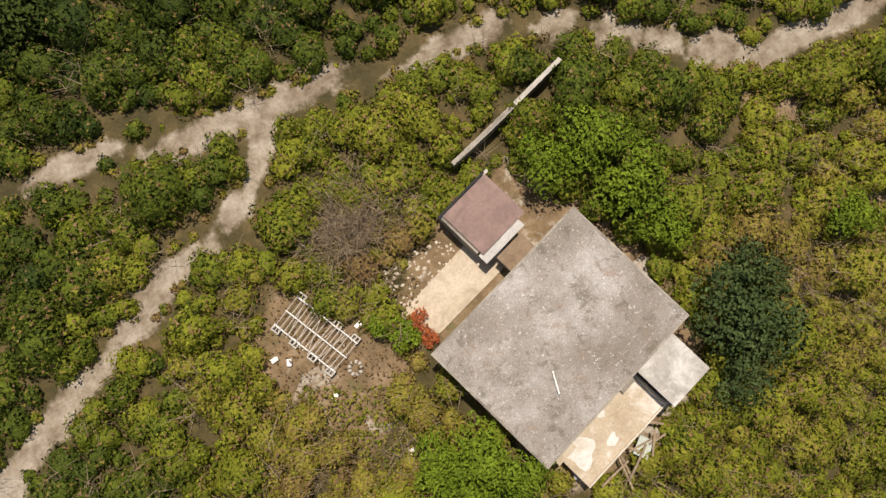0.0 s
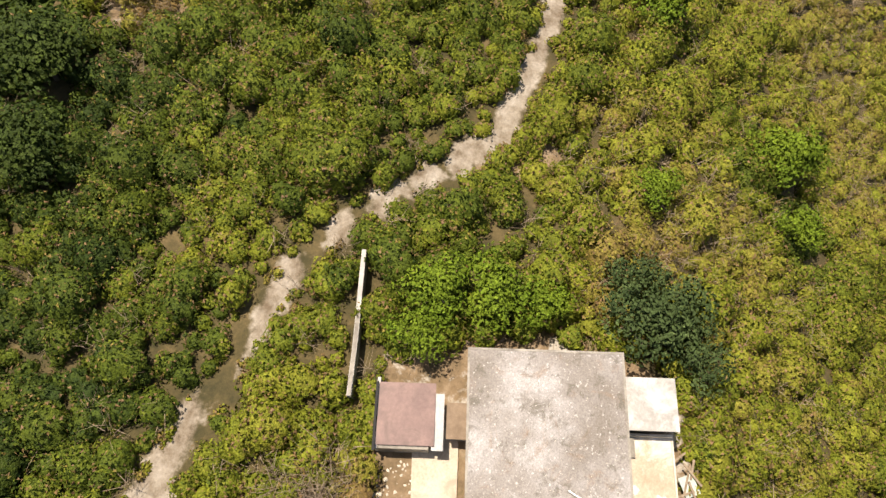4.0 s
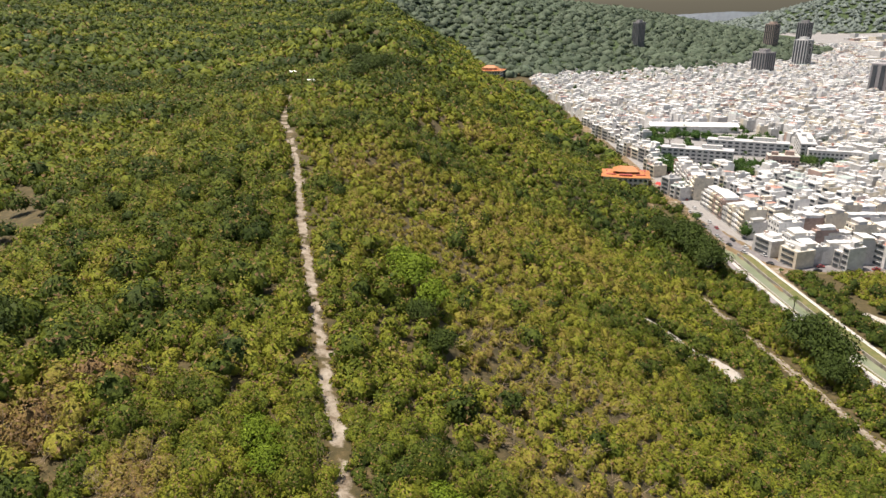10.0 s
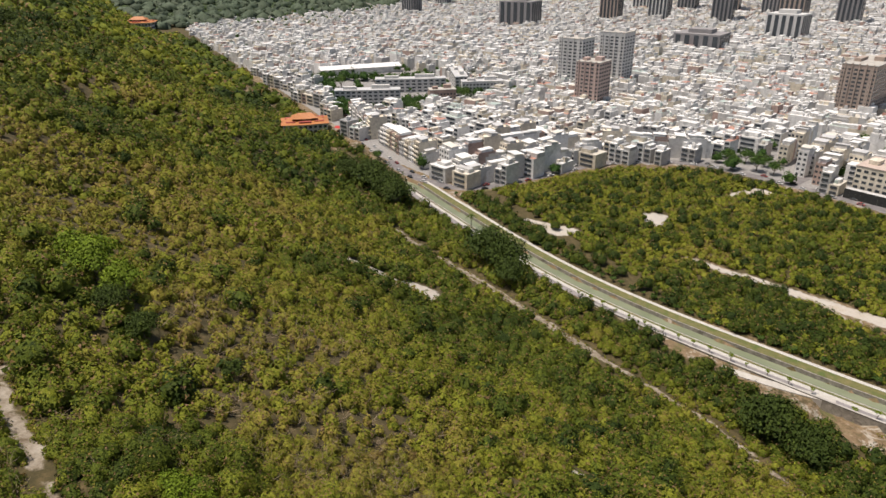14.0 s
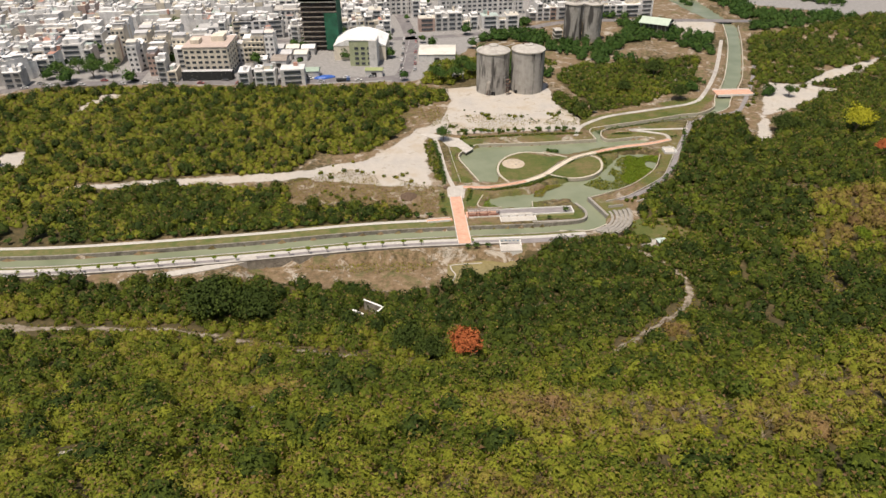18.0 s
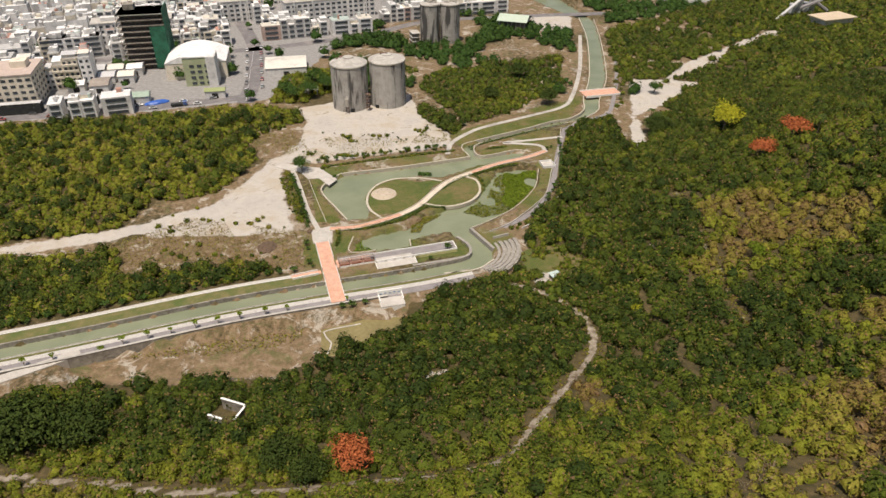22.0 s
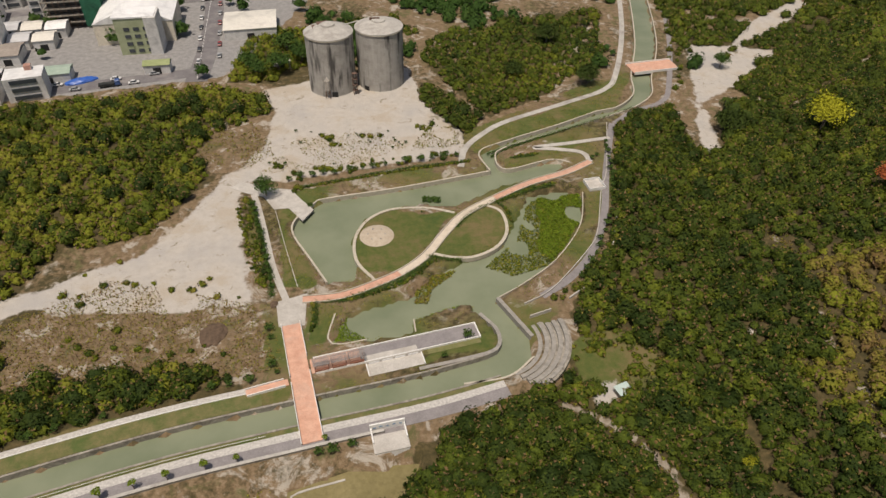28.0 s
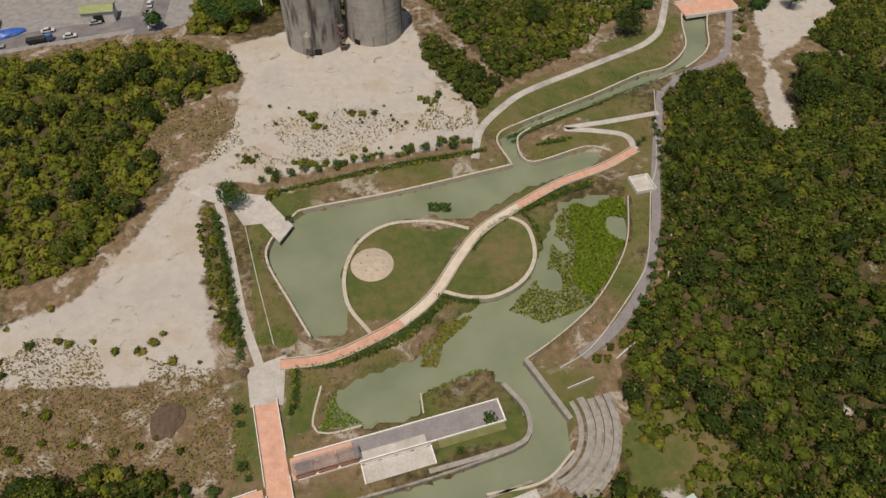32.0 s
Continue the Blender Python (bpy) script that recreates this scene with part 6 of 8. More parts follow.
for i in range(7):
    part("pillar", boxed(-9 + 3 * i, -7.7, 0, 0.5, 0.5, 7.4), M_CONC, shed2)
bm = bmesh.new()
rv = [bm.verts.new(q) for q in ((-10.5, -9, 7.2), (10.5, -9, 7.2), (10.5, 0, 10), (-10.5, 0, 10), (-10.5, 9, 7.2), (10.5, 9, 7.2), (-10.5, -9, 6.9), (10.5, -9, 6.9), (-10.5, 9, 6.9), (10.5, 9, 6.9))]
for f in ((0, 1, 2, 3), (3, 2, 5, 4), (6, 7, 1, 0), (4, 5, 9, 8), (8, 9, 7, 6)):
    bm.faces.new([rv[i] for i in f])
part("roof", bm, surf("pale_green_sheet", (0.42, 0.52, 0.42), (0.52, 0.60, 0.50), 0.6, rough=0.5), shed2, "pale green sheet roof")


# ---- town ----
def town_material(name, stops, rough, spread):
    m, t, p = nodes_of(name)
    g = t.nodes.new("ShaderNodeNewGeometry")
    col = ramp_node(t, stops, g.outputs["Random Per Island"])
    col.color_ramp.interpolation = "CONSTANT"
    n = noise_node(t, 0.35, 5, 0.7)
    s = ramp_node(t, ((0.3, (1 - spread, 1 - spread, 1 - spread)), (0.7, (1.1, 1.1, 1.1))), n.outputs[0]).outputs[0]
    t.links.new(mix_node(t, col.outputs[0], s, 1.0, "MULTIPLY"), p.inputs["Base Color"])
    p.inputs["Roughness"].default_value = rough
    return m


M_TOWN_WALL = town_material("town_walls", ((0, (0.70, 0.69, 0.67)), (0.2, (0.56, 0.55, 0.53)), (0.4, (0.78, 0.77, 0.75)), (0.62, (0.46, 0.45, 0.44)), (0.72, (0.70, 0.63, 0.51)), (0.84, (0.48, 0.35, 0.30)), (0.90, (0.80, 0.79, 0.77))), 0.8, 0.35)
M_TOWN_ROOF = town_material("town_roofs", ((0, (0.72, 0.72, 0.71)), (0.32, (0.50, 0.495, 0.48)), (0.44, (0.80, 0.80, 0.79)), (0.70, (0.33, 0.33, 0.325)), (0.80, (0.62, 0.58, 0.50)), (0.91, (0.42, 0.50, 0.46)), (0.95, (0.48, 0.26, 0.20))), 0.5, 0.25)
M_PANE = nodes_of("window_glass")[0]
pb = M_PANE.node_tree.nodes["Principled BSDF"]
pb.inputs["Base Color"].default_value, pb.inputs["Roughness"].default_value = (0.06, 0.07, 0.08, 1), 0.15

UA, UB = np.array((0.948, 0.319)), np.array((-0.319, 0.948))   # the town's two ways of streets
O_TOWN = np.array((-104.0, 388.0))


def town_xy(a, b):
    return O_TOWN[0] + a * UA[0] + b * UB[0], O_TOWN[1] + a * UA[1] + b * UB[1]


class Blocks:
    """Gathers boxes for one joined mesh of far buildings."""

    def __init__(self):
        self.v, self.f, self.m = [], [], []

    def box(self, cx, cy, z, sx, sy, h, ang, side, top):
        c, s = math.cos(ang), math.sin(ang)
        n = len(self.v)
        for zz in (z, z + h):
            for ux, uy in ((-1, -1), (1, -1), (1, 1), (-1, 1)):
                px, py = ux * sx / 2, uy * sy / 2
                self.v.append((cx + px * c - py * s, cy + px * s + py * c, zz))
        self.f += [(n, n + 1, n + 5, n + 4), (n + 1, n + 2, n + 6, n + 5), (n + 2, n + 3, n + 7, n + 6), (n + 3, n, n + 4, n + 7), (n + 4, n + 5, n + 6, n + 7)]
        self.m += [side] * 4 + [top]

    def mesh(self, name, mats):
        return np_mesh(name, self.v, self.f, mats, index=self.m)


TOWN_ANG = math.atan2(0.319, 0.948)
KEEP_CLEAR = [[(-780, 190), (-560, 165), (-540, 300), (-700, 330), (-800, 300)], [(-330, 320), (-250, 335), (-262, 385), (-320, 372)], [(-245, 360), (-100, 385), (-125, 480), (-240, 440)], [(-95, 395), (110, 400), (110, 640), (-30, 640), (-100, 480)]]
trng = random.Random(11)


def town_row(B, a0, a1, b, depth_, detail, limit):
    a = a0
    while a < a1:
        w = trng.uniform(4.2, 6.5) if trng.random() < 0.75 else trng.uniform(8, 15)
        x, y = town_xy(a + w / 2, b)
        a += w + (0.02 if trng.random() < 0.9 else 3)
        if not limit(x, y):
            continue
        st = trng.choice((2, 3, 3, 3, 3, 4, 4))
        h = st * 3.2
        dd = depth_ * trng.uniform(0.75, 1.0)
        B.box(x, y, 0, w, dd, h, TOWN_ANG, 0, 1)
        if trng.random() < 0.75:   # shed roof on top
            B.box(x + trng.uniform(-1, 1), y + trng.uniform(-2, 2), h, w * trng.uniform(0.5, 0.98), dd * trng.uniform(0.3, 0.75), trng.uniform(1.6, 3), TOWN_ANG, 0, 1)
        if math.hypot(x, y) < 900:   # stair heads, tanks and sheds on the roof
            for k in range(2):
                B.box(x + trng.uniform(-0.3, 0.3) * w, y + trng.uniform(-0.4, 0.4) * dd, h, trng.uniform(1.0, 2.6), trng.uniform(1.0, 3.2), trng.uniform(1.0, 3.2), TOWN_ANG, trng.choice((0, 1)), 1)
        if detail:
            for s in range(st):
                for sgn in (-1, 1):
                    px, py = x + UB[0] * sgn * dd / 2, y + UB[1] * sgn * dd / 2
                    B.box(px, py, s * 3.2 + 0.9, w * 0.68, 0.5, 1.6, TOWN_ANG, 2, 2)


def town_table(step=6.0, x0=-2700.0, y0=0.0, nx=560, ny=460):
    x, y = np.meshgrid(x0 + step * np.arange(nx), y0 + step * np.arange(ny))
    return inside(x, y, CITY) & (hill_depth(x, y) < -8) & ~mask_of(KEEP_CLEAR, x, y), step, x0, y0


TABLE, T_STEP, T_X0, T_Y0 = town_table()


def in_town(x, y):
    i, j = int((y - T_Y0) / T_STEP + 0.5), int((x - T_X0) / T_STEP + 0.5)
    return 0 <= i < TABLE.shape[0] and 0 <= j < TABLE.shape[1] and bool(TABLE[i, j])


M_FACADE = [surf("facade_%s" % n, c, tuple(min(1, v * 1.25) for v in c), 0.4, stain=tuple(v * 0.6 for v in c), stain_scale=0.2) for n, c in (("white", (0.72, 0.71, 0.69)), ("grey", (0.58, 0.57, 0.55)), ("cream", (0.64, 0.58, 0.48)), ("tile", (0.40, 0.29, 0.245)))]
M_SHEETS = [surf("sheet_%s" % n, c, tuple(min(1, v * 1.15) for v in c), 0.5, rough=0.45, stain=tuple(v * 0.75 for v in c)) for n, c in (("white", (0.78, 0.78, 0.77)), ("grey", (0.52, 0.52, 0.52)), ("cream", (0.66, 0.63, 0.56)))]
pane_mesh = bpy.data.meshes.new("window")
pbm = boxed(0, 0, 0, 1.5, 0.14, 1.45)
pbm.to_mesh(pane_mesh)
pbm.free()
pane_mesh.materials.append(M_PANE)


def town_house(w, d, st, wall, roof, variant):
    """A narrow town house: storeys with windows and balconies, a parapet and a sheet-metal loft."""
    ob = thing("town_house", 0, 0, 0, 0, ("white", "grey", "cream", "brown-tiled")[M_FACADE.index(wall)] + " %d-storey town house with a sheet-metal loft" % st, "town house", "town houses facing the waste land")
    h = st * 3.2
    part("wall", boxed(0, 0, 0, w, d, h), wall, ob)
    for sx, sy, lx, ly in ((0, -d / 2, w, 0.2), (0, d / 2, w, 0.2), (-w / 2 + 0.1, 0, 0.2, d - 0.2), (w / 2 - 0.1, 0, 0.2, d - 0.2)):
        part("parapet", boxed(sx, sy, h - 0.1, lx, ly, 0.9), wall, ob)
    ld = d * (0.45 + 0.12 * (variant % 3))
    bm = bmesh.new()
    y0, y1, z0, z1 = -d / 2 + 1.8, -d / 2 + 1.8 + ld, h + 2.3, h + 2.9
    v = [bm.verts.new(q) for q in ((-w / 2, y0, z0), (w / 2, y0, z0), (w / 2, y1, z1), (-w / 2, y1, z1), (-w / 2, y0, z0 - 0.1), (w / 2, y0, z0 - 0.1), (w / 2, y1, z1 - 0.1), (-w / 2, y1, z1 - 0.1))]
    for f in ((0, 1, 2, 3), (4, 7, 6, 5), (0, 4, 5, 1), (1, 5, 6, 2), (2, 6, 7, 3), (3, 7, 4, 0)):
        bm.faces.new([v[i] for i in f])
    part("loft_roof", bm, roof, ob, "sheet-metal roof")
    part("loft_wall", boxed(0, (y0 + y1) / 2, h, w * 0.9, ld * 0.86, 2.2), M_SHEETS[(variant + 1) % 3], ob)
    n = max(1, round(w / 2.6))
    for s in range(st):
        for i in range(n):
            sx = -w / 2 + (i + 0.5) * w / n
            for sy in (-d / 2 - 0.02, d / 2 + 0.02):
                part("window", pane_mesh, None, ob, at=pose(sx, sy, s * 3.2 + 0.95))
        if s and variant % 2 == 0:
            part("balcony", boxed(0, -d / 2 - 0.5, s * 3.2 - 0.1, w * 0.92, 0.9, 1.0), wall, ob)
    part("water_tank", tube(bmesh.new(), (w * 0.25, d * 0.36, h), (w * 0.25, d * 0.36, h + 1.7), 0.65, n=12), M_SHEETS[1], ob, "steel water tank")
    return ob


HOUSES = [(w, 13.0, st, town_house(w, 13.0, st, M_FACADE[c], M_SHEETS[rf], i)) for i, (w, st, c, rf) in enumerate(((5.0, 4, 0, 0), (4.8, 3, 1, 1), (5.4, 4, 2, 0), (6.0, 5, 0, 2), (9.5, 4, 1, 0), (5.0, 4, 3, 0), (8.0, 5, 2, 1), (4.6, 3, 0, 0)))]
placed = set()
H_COUNT = [0]


def house_row(p, q, turn, gap=0.05, skip=0.06):
    """Houses side by side from p to q; turn: degrees added, to face the other way."""
    p, q = np.array(p, float), np.array(q, float)
    L = np.linalg.norm(q - p)
    u = (q - p) / L
    a, s = math.degrees(math.atan2(u[1], u[0])) + turn, 0.0
    while s < L - 4:
        w, d, st, ob = trng.choice(HOUSES)
        c = p + u * (s + w / 2)
        s += w + gap
        if trng.random() < skip:
            continue
        m = pose(c[0] + trng.uniform(-0.6, 0.6) * u[1], c[1] + trng.uniform(-0.6, 0.6) * u[0], 0, 0, 0, a)
        if id(ob) in placed:
            copy_thing(ob, m)
        else:
            placed.add(id(ob))
            ob.matrix_basis = m


# the rows that face the waste land and the canal road
house_row((-356, 196), (-362, 280), 90)
house_row((-373, 196), (-380, 278), -90)
house_row((-388, 184), (-350, 186), 0)
house_row((-470, 172), (-395, 176), 0)
house_row((-560, 178), (-480, 170), 0)
house_row((-334, 352), (-372, 300), -90)
house_row((-262, 372), (-284, 438), 90)
house_row((-277, 376), (-298, 436), -90)
house_row((-300, 386), (-322, 440), 90)
house_row((-200, 415), (-260, 398), 180)
house_row((-396, 200), (-400, 262), 90)
house_row((-412, 204), (-418, 262), -90)
NEAR_ROWS = [[(-352, 180), (-358, 292), (-386, 282), (-426, 266), (-420, 190)], [(-255, 366), (-276, 445), (-330, 448), (-310, 380)], [(-565, 160), (-380, 160), (-380, 186), (-565, 190)], [(-195, 405), (-265, 388), (-270, 405), (-200, 425)], [(-330, 345), (-345, 362), (-385, 305), (-370, 290)]]
KEEP_CLEAR += NEAR_ROWS
TABLE, T_STEP, T_X0, T_Y0 = town_table()


def FAR_H(x, y):
    return bulge(x, y, -2300, -150, 420, 480, 165) + bulge(x, y, -2700, 560, 330, 330, 70) + bulge(x, y, -3500, 1900, 330, 330, 160)


def far_town():
    B = Blocks()
    b = 6.0
    row = 0
    while b < 1900:
        step = 17 if b < 900 else 30
        a0, a1 = -1500 - b * 0.9, 350 + b * 0.35
        if b < 420:
            a1 = -6
        a = a0
        while a < a1:
            L = trng.uniform(60, 110)
            x, y = town_xy(a, b)
            if math.hypot(x, y) < 2500:
                town_row(B, a, min(a + L - 9, a1), b, 13 if step == 17 else 22, math.hypot(x, y) < 560, in_town)
            a += L
        row += 1
        b += step + (8 if row % 2 == 0 else 1.5)
    # the far plain: whole blocks, wider and lower in number
    for i in range(2600):
        a, b2 = trng.uniform(-3600, 900), trng.uniform(1500, 3900)
        x, y = town_xy(a, b2)
        x2, y2 = (x, y) if i % 2 else (-trng.uniform(1500, 4200), trng.uniform(260, 2600))
        if math.hypot(x2, y2) > 1700 and float(FAR_H(x2, y2)) < 6 and y2 > 150:
            B.box(x2, y2, 0, trng.uniform(14, 46), trng.uniform(12, 34), trng.choice((7, 9, 10, 13, 16, 24)), TOWN_ANG, 0, 1)
    # streets behind the old works
    own = ((-88, 556, 42), (-40, 580, 18), (-112, 610, 38), (-210, 500, 34), (-60, 640, 48), (-160, 560, 26), (-12, 494, 26), (46, 526, 24))
    lots = [(-250, 450), (-125, 488), (-60, 520), (-15, 556), (70, 575), (60, 720), (-260, 720)]

    def free_lot(x, y):
        return bool(inside(x, y, lots)) and all(math.hypot(x - ox, y - oy) > od for ox, oy, od in own) and min(float(away(x, y, [(-113, 420), (-124, 474), (-150, 540), (-192, 620), (-260, 800)])), float(away(x, y, [(-268, 356), (-292, 440), (-330, 560)])), float(away(x, y, [(-250, 440), (-290, 560)]))) > 12

    for b in (70, 88, 112, 130, 154, 172, 196, 214, 240, 258):
        town_row(B, -160, 190, b, 12, True, free_lot)
    # the older quarter by the foot of the hill
    b = -8.0
    while b > -260:
        town_row(B, -760, -225, b, 13, b > -140, in_town)
        b -= 15 if int(b) % 2 else 22
    return B


EDGE_ROAD = spline([(-960, 262), (-740, 186), (-590, 170), (-500, 158), (-416, 155.5), (-372, 162), (-347, 182), (-349, 230), (-353, 283), (-328, 333), (-273, 353), (-180, 372), (-113, 392)], 4)
tagged(new("road_edge", slab("road_edge", EDGE_ROAD, 8.0, 0.08, M_ASPH, 0.4)), "grey asphalt road along the edge of the town", "road", kind="structure")
for nm, ln, w in (("road_north", [(-109, 384), (-113, 420), (-124, 474), (-150, 540), (-192, 620), (-260, 800)], 9), ("road_cross", [(-260, 440), (-190, 462), (-124, 478), (-60, 508), (-13, 545), (60, 560), (120, 568)], 8),
                  ("road_block", [(-268, 356), (-292, 440), (-330, 560)], 8), ("road_block", [(-226, 366), (-250, 440), (-290, 560)], 7)):
    tagged(new(nm, slab(nm, spline(ln, 5), w, 0.085, M_ASPH, 0.4)), "grey asphalt town street", "road", kind="structure")
for i in range(26):
    f = i / 25
    tagged(part("lane_mark", boxed(-109.5 - 15.5 * f, 388 + 84 * f, 0.089, 0.18, 2.0, 0.012, 11), M_WHITE), "white painted lane mark on the asphalt", "lane mark", "lane marks on the north road", "structure")
B = far_town()
tagged(new("town", B.mesh("town", [M_TOWN_WALL, M_TOWN_ROOF, M_PANE])), "dense low white and grey town houses with sheet-metal roofs", "town", kind="stuff")


# ---- landmarks of the town ----
M_BEIGE_T = surf("beige_tower", (0.34, 0.27, 0.23), (0.42, 0.34, 0.29), 0.3)
M_PINK_T = surf("pink_tower", (0.42, 0.31, 0.28), (0.50, 0.39, 0.35), 0.3)
M_WHITE_T = surf("white_tower", (0.50, 0.50, 0.50), (0.58, 0.58, 0.57), 0.3)
M_GREY_T = surf("grey_tower", (0.23, 0.22, 0.225), (0.30, 0.29, 0.295), 0.3)


def storeys(ob, w, d, h, n_x, n_y, z0=1.0, step=3.2, z_base=0.0, pw=0.6):
    """Window panes on the four faces of a block, each of its own."""
    me = bpy.data.meshes.new("window")
    b = boxed(0, 0, 0, w / n_x * pw, 0.16, 1.5)
    b.to_mesh(me)
    b.free()
    me.materials.append(M_PANE)
    for s in range(int(h / step)):
        for i in range(n_x):
            sx = -w / 2 + (i + 0.5) * w / n_x
            part("window", me, None, ob, at=pose(sx, -d / 2 - 0.02, z_base + s * step + z0))
        for i in range(n_y):
            part("window", me, None, ob, at=pose(w / 2 + 0.02, -d / 2 + (i + 0.5) * d / n_y, z_base + s * step + z0, 0, 0, 90))


def block(name, x, y, w, d, h, rz, wall, label, n_x, n_y, category="building", roof=None, ribs=0):
    ob = thing(name, x, y, 0, rz, label, category)
    part("wall", boxed(0, 0, 0, w, d, h), wall, ob)
    part("roof", boxed(0, 0, h, w + 0.5, d + 0.5, 0.5), roof or M_CONC, ob, "flat roof")
    part("stair_head", boxed(w * 0.2, d * 0.1, h + 0.5, w * 0.28, d * 0.3, 3.2), wall, ob)
    part("stair_head", boxed(-w * 0.27, -d * 0.1, h + 0.5, w * 0.2, d * 0.3, 2.4), wall, ob)
    for i in range(ribs):
        part("pier", boxed(-w / 2 + (i + 0.5) * w / ribs, -d / 2 - 0.35, 0, 0.9, 0.7, h + 1.2), wall, ob)
    storeys(ob, w, d, h, n_x, n_y)
    return ob


block("apartment_tower", -490, 371, 22, 22, 42, 26, M_PINK_T, "pink and white apartment tower with bay piers", 5, 5, "tower", ribs=4)
block("apartment_tower", -574, 412, 26, 24, 50, 26, M_WHITE_T, "white slab apartment tower", 5, 4, "tower", ribs=4)
block("apartment_tower", -566, 455, 26, 24, 54, 26, M_WHITE_T, "white slab apartment tower with stair heads", 5, 4, "tower", ribs=4)
block("apartment_tower", -372, 562, 26, 62, 44, 19, M_BEIGE_T, "long beige-brown apartment tower with many balconies", 6, 12, "tower", ribs=5)
block("school_block", -566, 262, 24, 12, 15, 74, M_FACADE[3], "red-brown and grey school block", 8, 3)
for x, y, w, d, h, rz in ((-606, 205, 60, 13, 13, 68), (-640, 262, 70, 13, 13, 68), (-650, 320, 60, 13, 13, -20), (-590, 316, 40, 12, 14, 70)):
    block("school_block", x, y, w, d, h, rz, M_FACADE[1], "long grey school block with rows of windows", 12, 3, roof=M_SHEETS[1])
hall = thing("sports_hall", -770, 252, 0, 84, "long low hall with a white sheet roof", "hall")
part("wall", boxed(0, 0, 0, 92, 26, 7), M_FACADE[1], hall)
bm = bmesh.new()
hv = [bm.verts.new(q) for q in ((-47, -14, 7), (47, -14, 7), (47, 0, 9.4), (-47, 0, 9.4), (47, 14, 7), (-47, 14, 7), (-47, -14, 6.6), (47, -14, 6.6), (47, 14, 6.6), (-47, 14, 6.6))]
for f in ((0, 1, 2, 3), (3, 2, 4, 5), (6, 7, 1, 0), (5, 4, 8, 9), (9, 8, 7, 6)):
    bm.faces.new([hv[i] for i in f])
part("roof", bm, M_SHEETS[0], hall, "white sheet roof")

# far towers
for i, (x, y, h, w) in enumerate(((-1707, 408, 92, 26), (-1045, 820, 82, 34), (-1060, 640, 46, 60), (-1180, 1010, 88, 40), (-1130, 1080, 96, 36), (-1060, 1120, 84, 40), (-980, 1150, 90, 36), (-1010, 900, 78, 34), (-920, 960, 84, 34), (-860, 1060, 92, 40), (-800, 1120, 80, 36), (-1500, 700, 60, 30), (-1350, 560, 46, 34), (-1900, 800, 80, 30), (-1850, 860, 84, 30), (-720, 880, 40, 50), (-700, 700, 26, 60), (-640, 1150, 70, 36))):
    wall = (M_GREY_T, M_BEIGE_T, M_GREY_T, M_WHITE_T)[i % 4] if i not in (0,) else M_GREY_T
    ob = thing("high_rise", x, y, 0, 20 + 7 * (i % 3), "tall far high-rise of dark-windowed storeys", "high-rise", "high-rises on the town's far side")
    part("wall", boxed(0, 0, 0, w, w * 0.7, h), wall, ob)
    part("roof_plant", boxed(0, 0, h, w * 0.5, w * 0.35, 5), wall, ob)
    for k in range(5):
        part("window_bay", boxed(-w / 2 + (k + 0.5) * w / 5, -w * 0.35 - 0.3, 2, w / 10, 0.8, h - 4), M_PANE, ob, "dark glazed bay")
        part("window_bay", boxed(w / 2 + 0.3, -w * 0.35 + (k + 0.5) * w * 0.7 / 5, 2, 0.8, w / 14, h - 4), M_PANE, ob, "dark glazed bay")

for x, y, w, d, h, rz in ((-88, 556, 66, 15, 14, 22), (-40, 580, 18, 18, 20, 22), (-112, 610, 60, 16, 16, 22), (-210, 500, 50, 16, 13, 18), (-60, 640, 80, 16, 15, 20), (-160, 560, 24, 40, 14, 20)):
    block("apartment_block", x, y, w, d, h, rz, M_FACADE[1], "grey four-storey apartment row with balconies", max(6, int(w / 4)), 4, ribs=5)

# building under a green net
nb = thing("building_shell", -180, 447, 0, 12, "dark concrete building shell in scaffolding and green netting", "building shell")
for k in range(10):
    part("floor_slab", boxed(0, 0, 3.2 * k + 2.8, 25, 20, 0.5), M_WALL, nb)
part("core", boxed(0, 1, 0, 22, 16, 31.5), surf("shell_dark", (0.05, 0.048, 0.045), (0.10, 0.095, 0.09), 0.4), nb, "dark unfinished walls")
for k in range(11):
    part("scaffold_pole", boxed(-12.3 + 2.46 * k, -10.4, 0, 0.16, 0.16, 32.5), M_RUST, nb)
M_NET = surf("green_net", (0.010, 0.085, 0.045), (0.022, 0.150, 0.085), 0.3, stain=(0.008, 0.05, 0.03))
part("net", boxed(12.9, 0, 0.5, 0.1, 20.5, 34.0), M_NET, nb, "green safety net")
part("net", boxed(8.6, -10.8, 1.0, 8.6, 0.1, 24.0), M_NET, nb, "green safety net")
part("roof_slab", boxed(0, 0, 31.6, 25.5, 20.5, 0.5), surf("shell_roof", (0.30, 0.31, 0.28), (0.40, 0.42, 0.37), 0.3, stain=(0.20, 0.30, 0.16)), nb, "pale roof slab")
part("roof_house", boxed(-7, 5, 32.1, 6, 6, 3), M_WALL, nb)

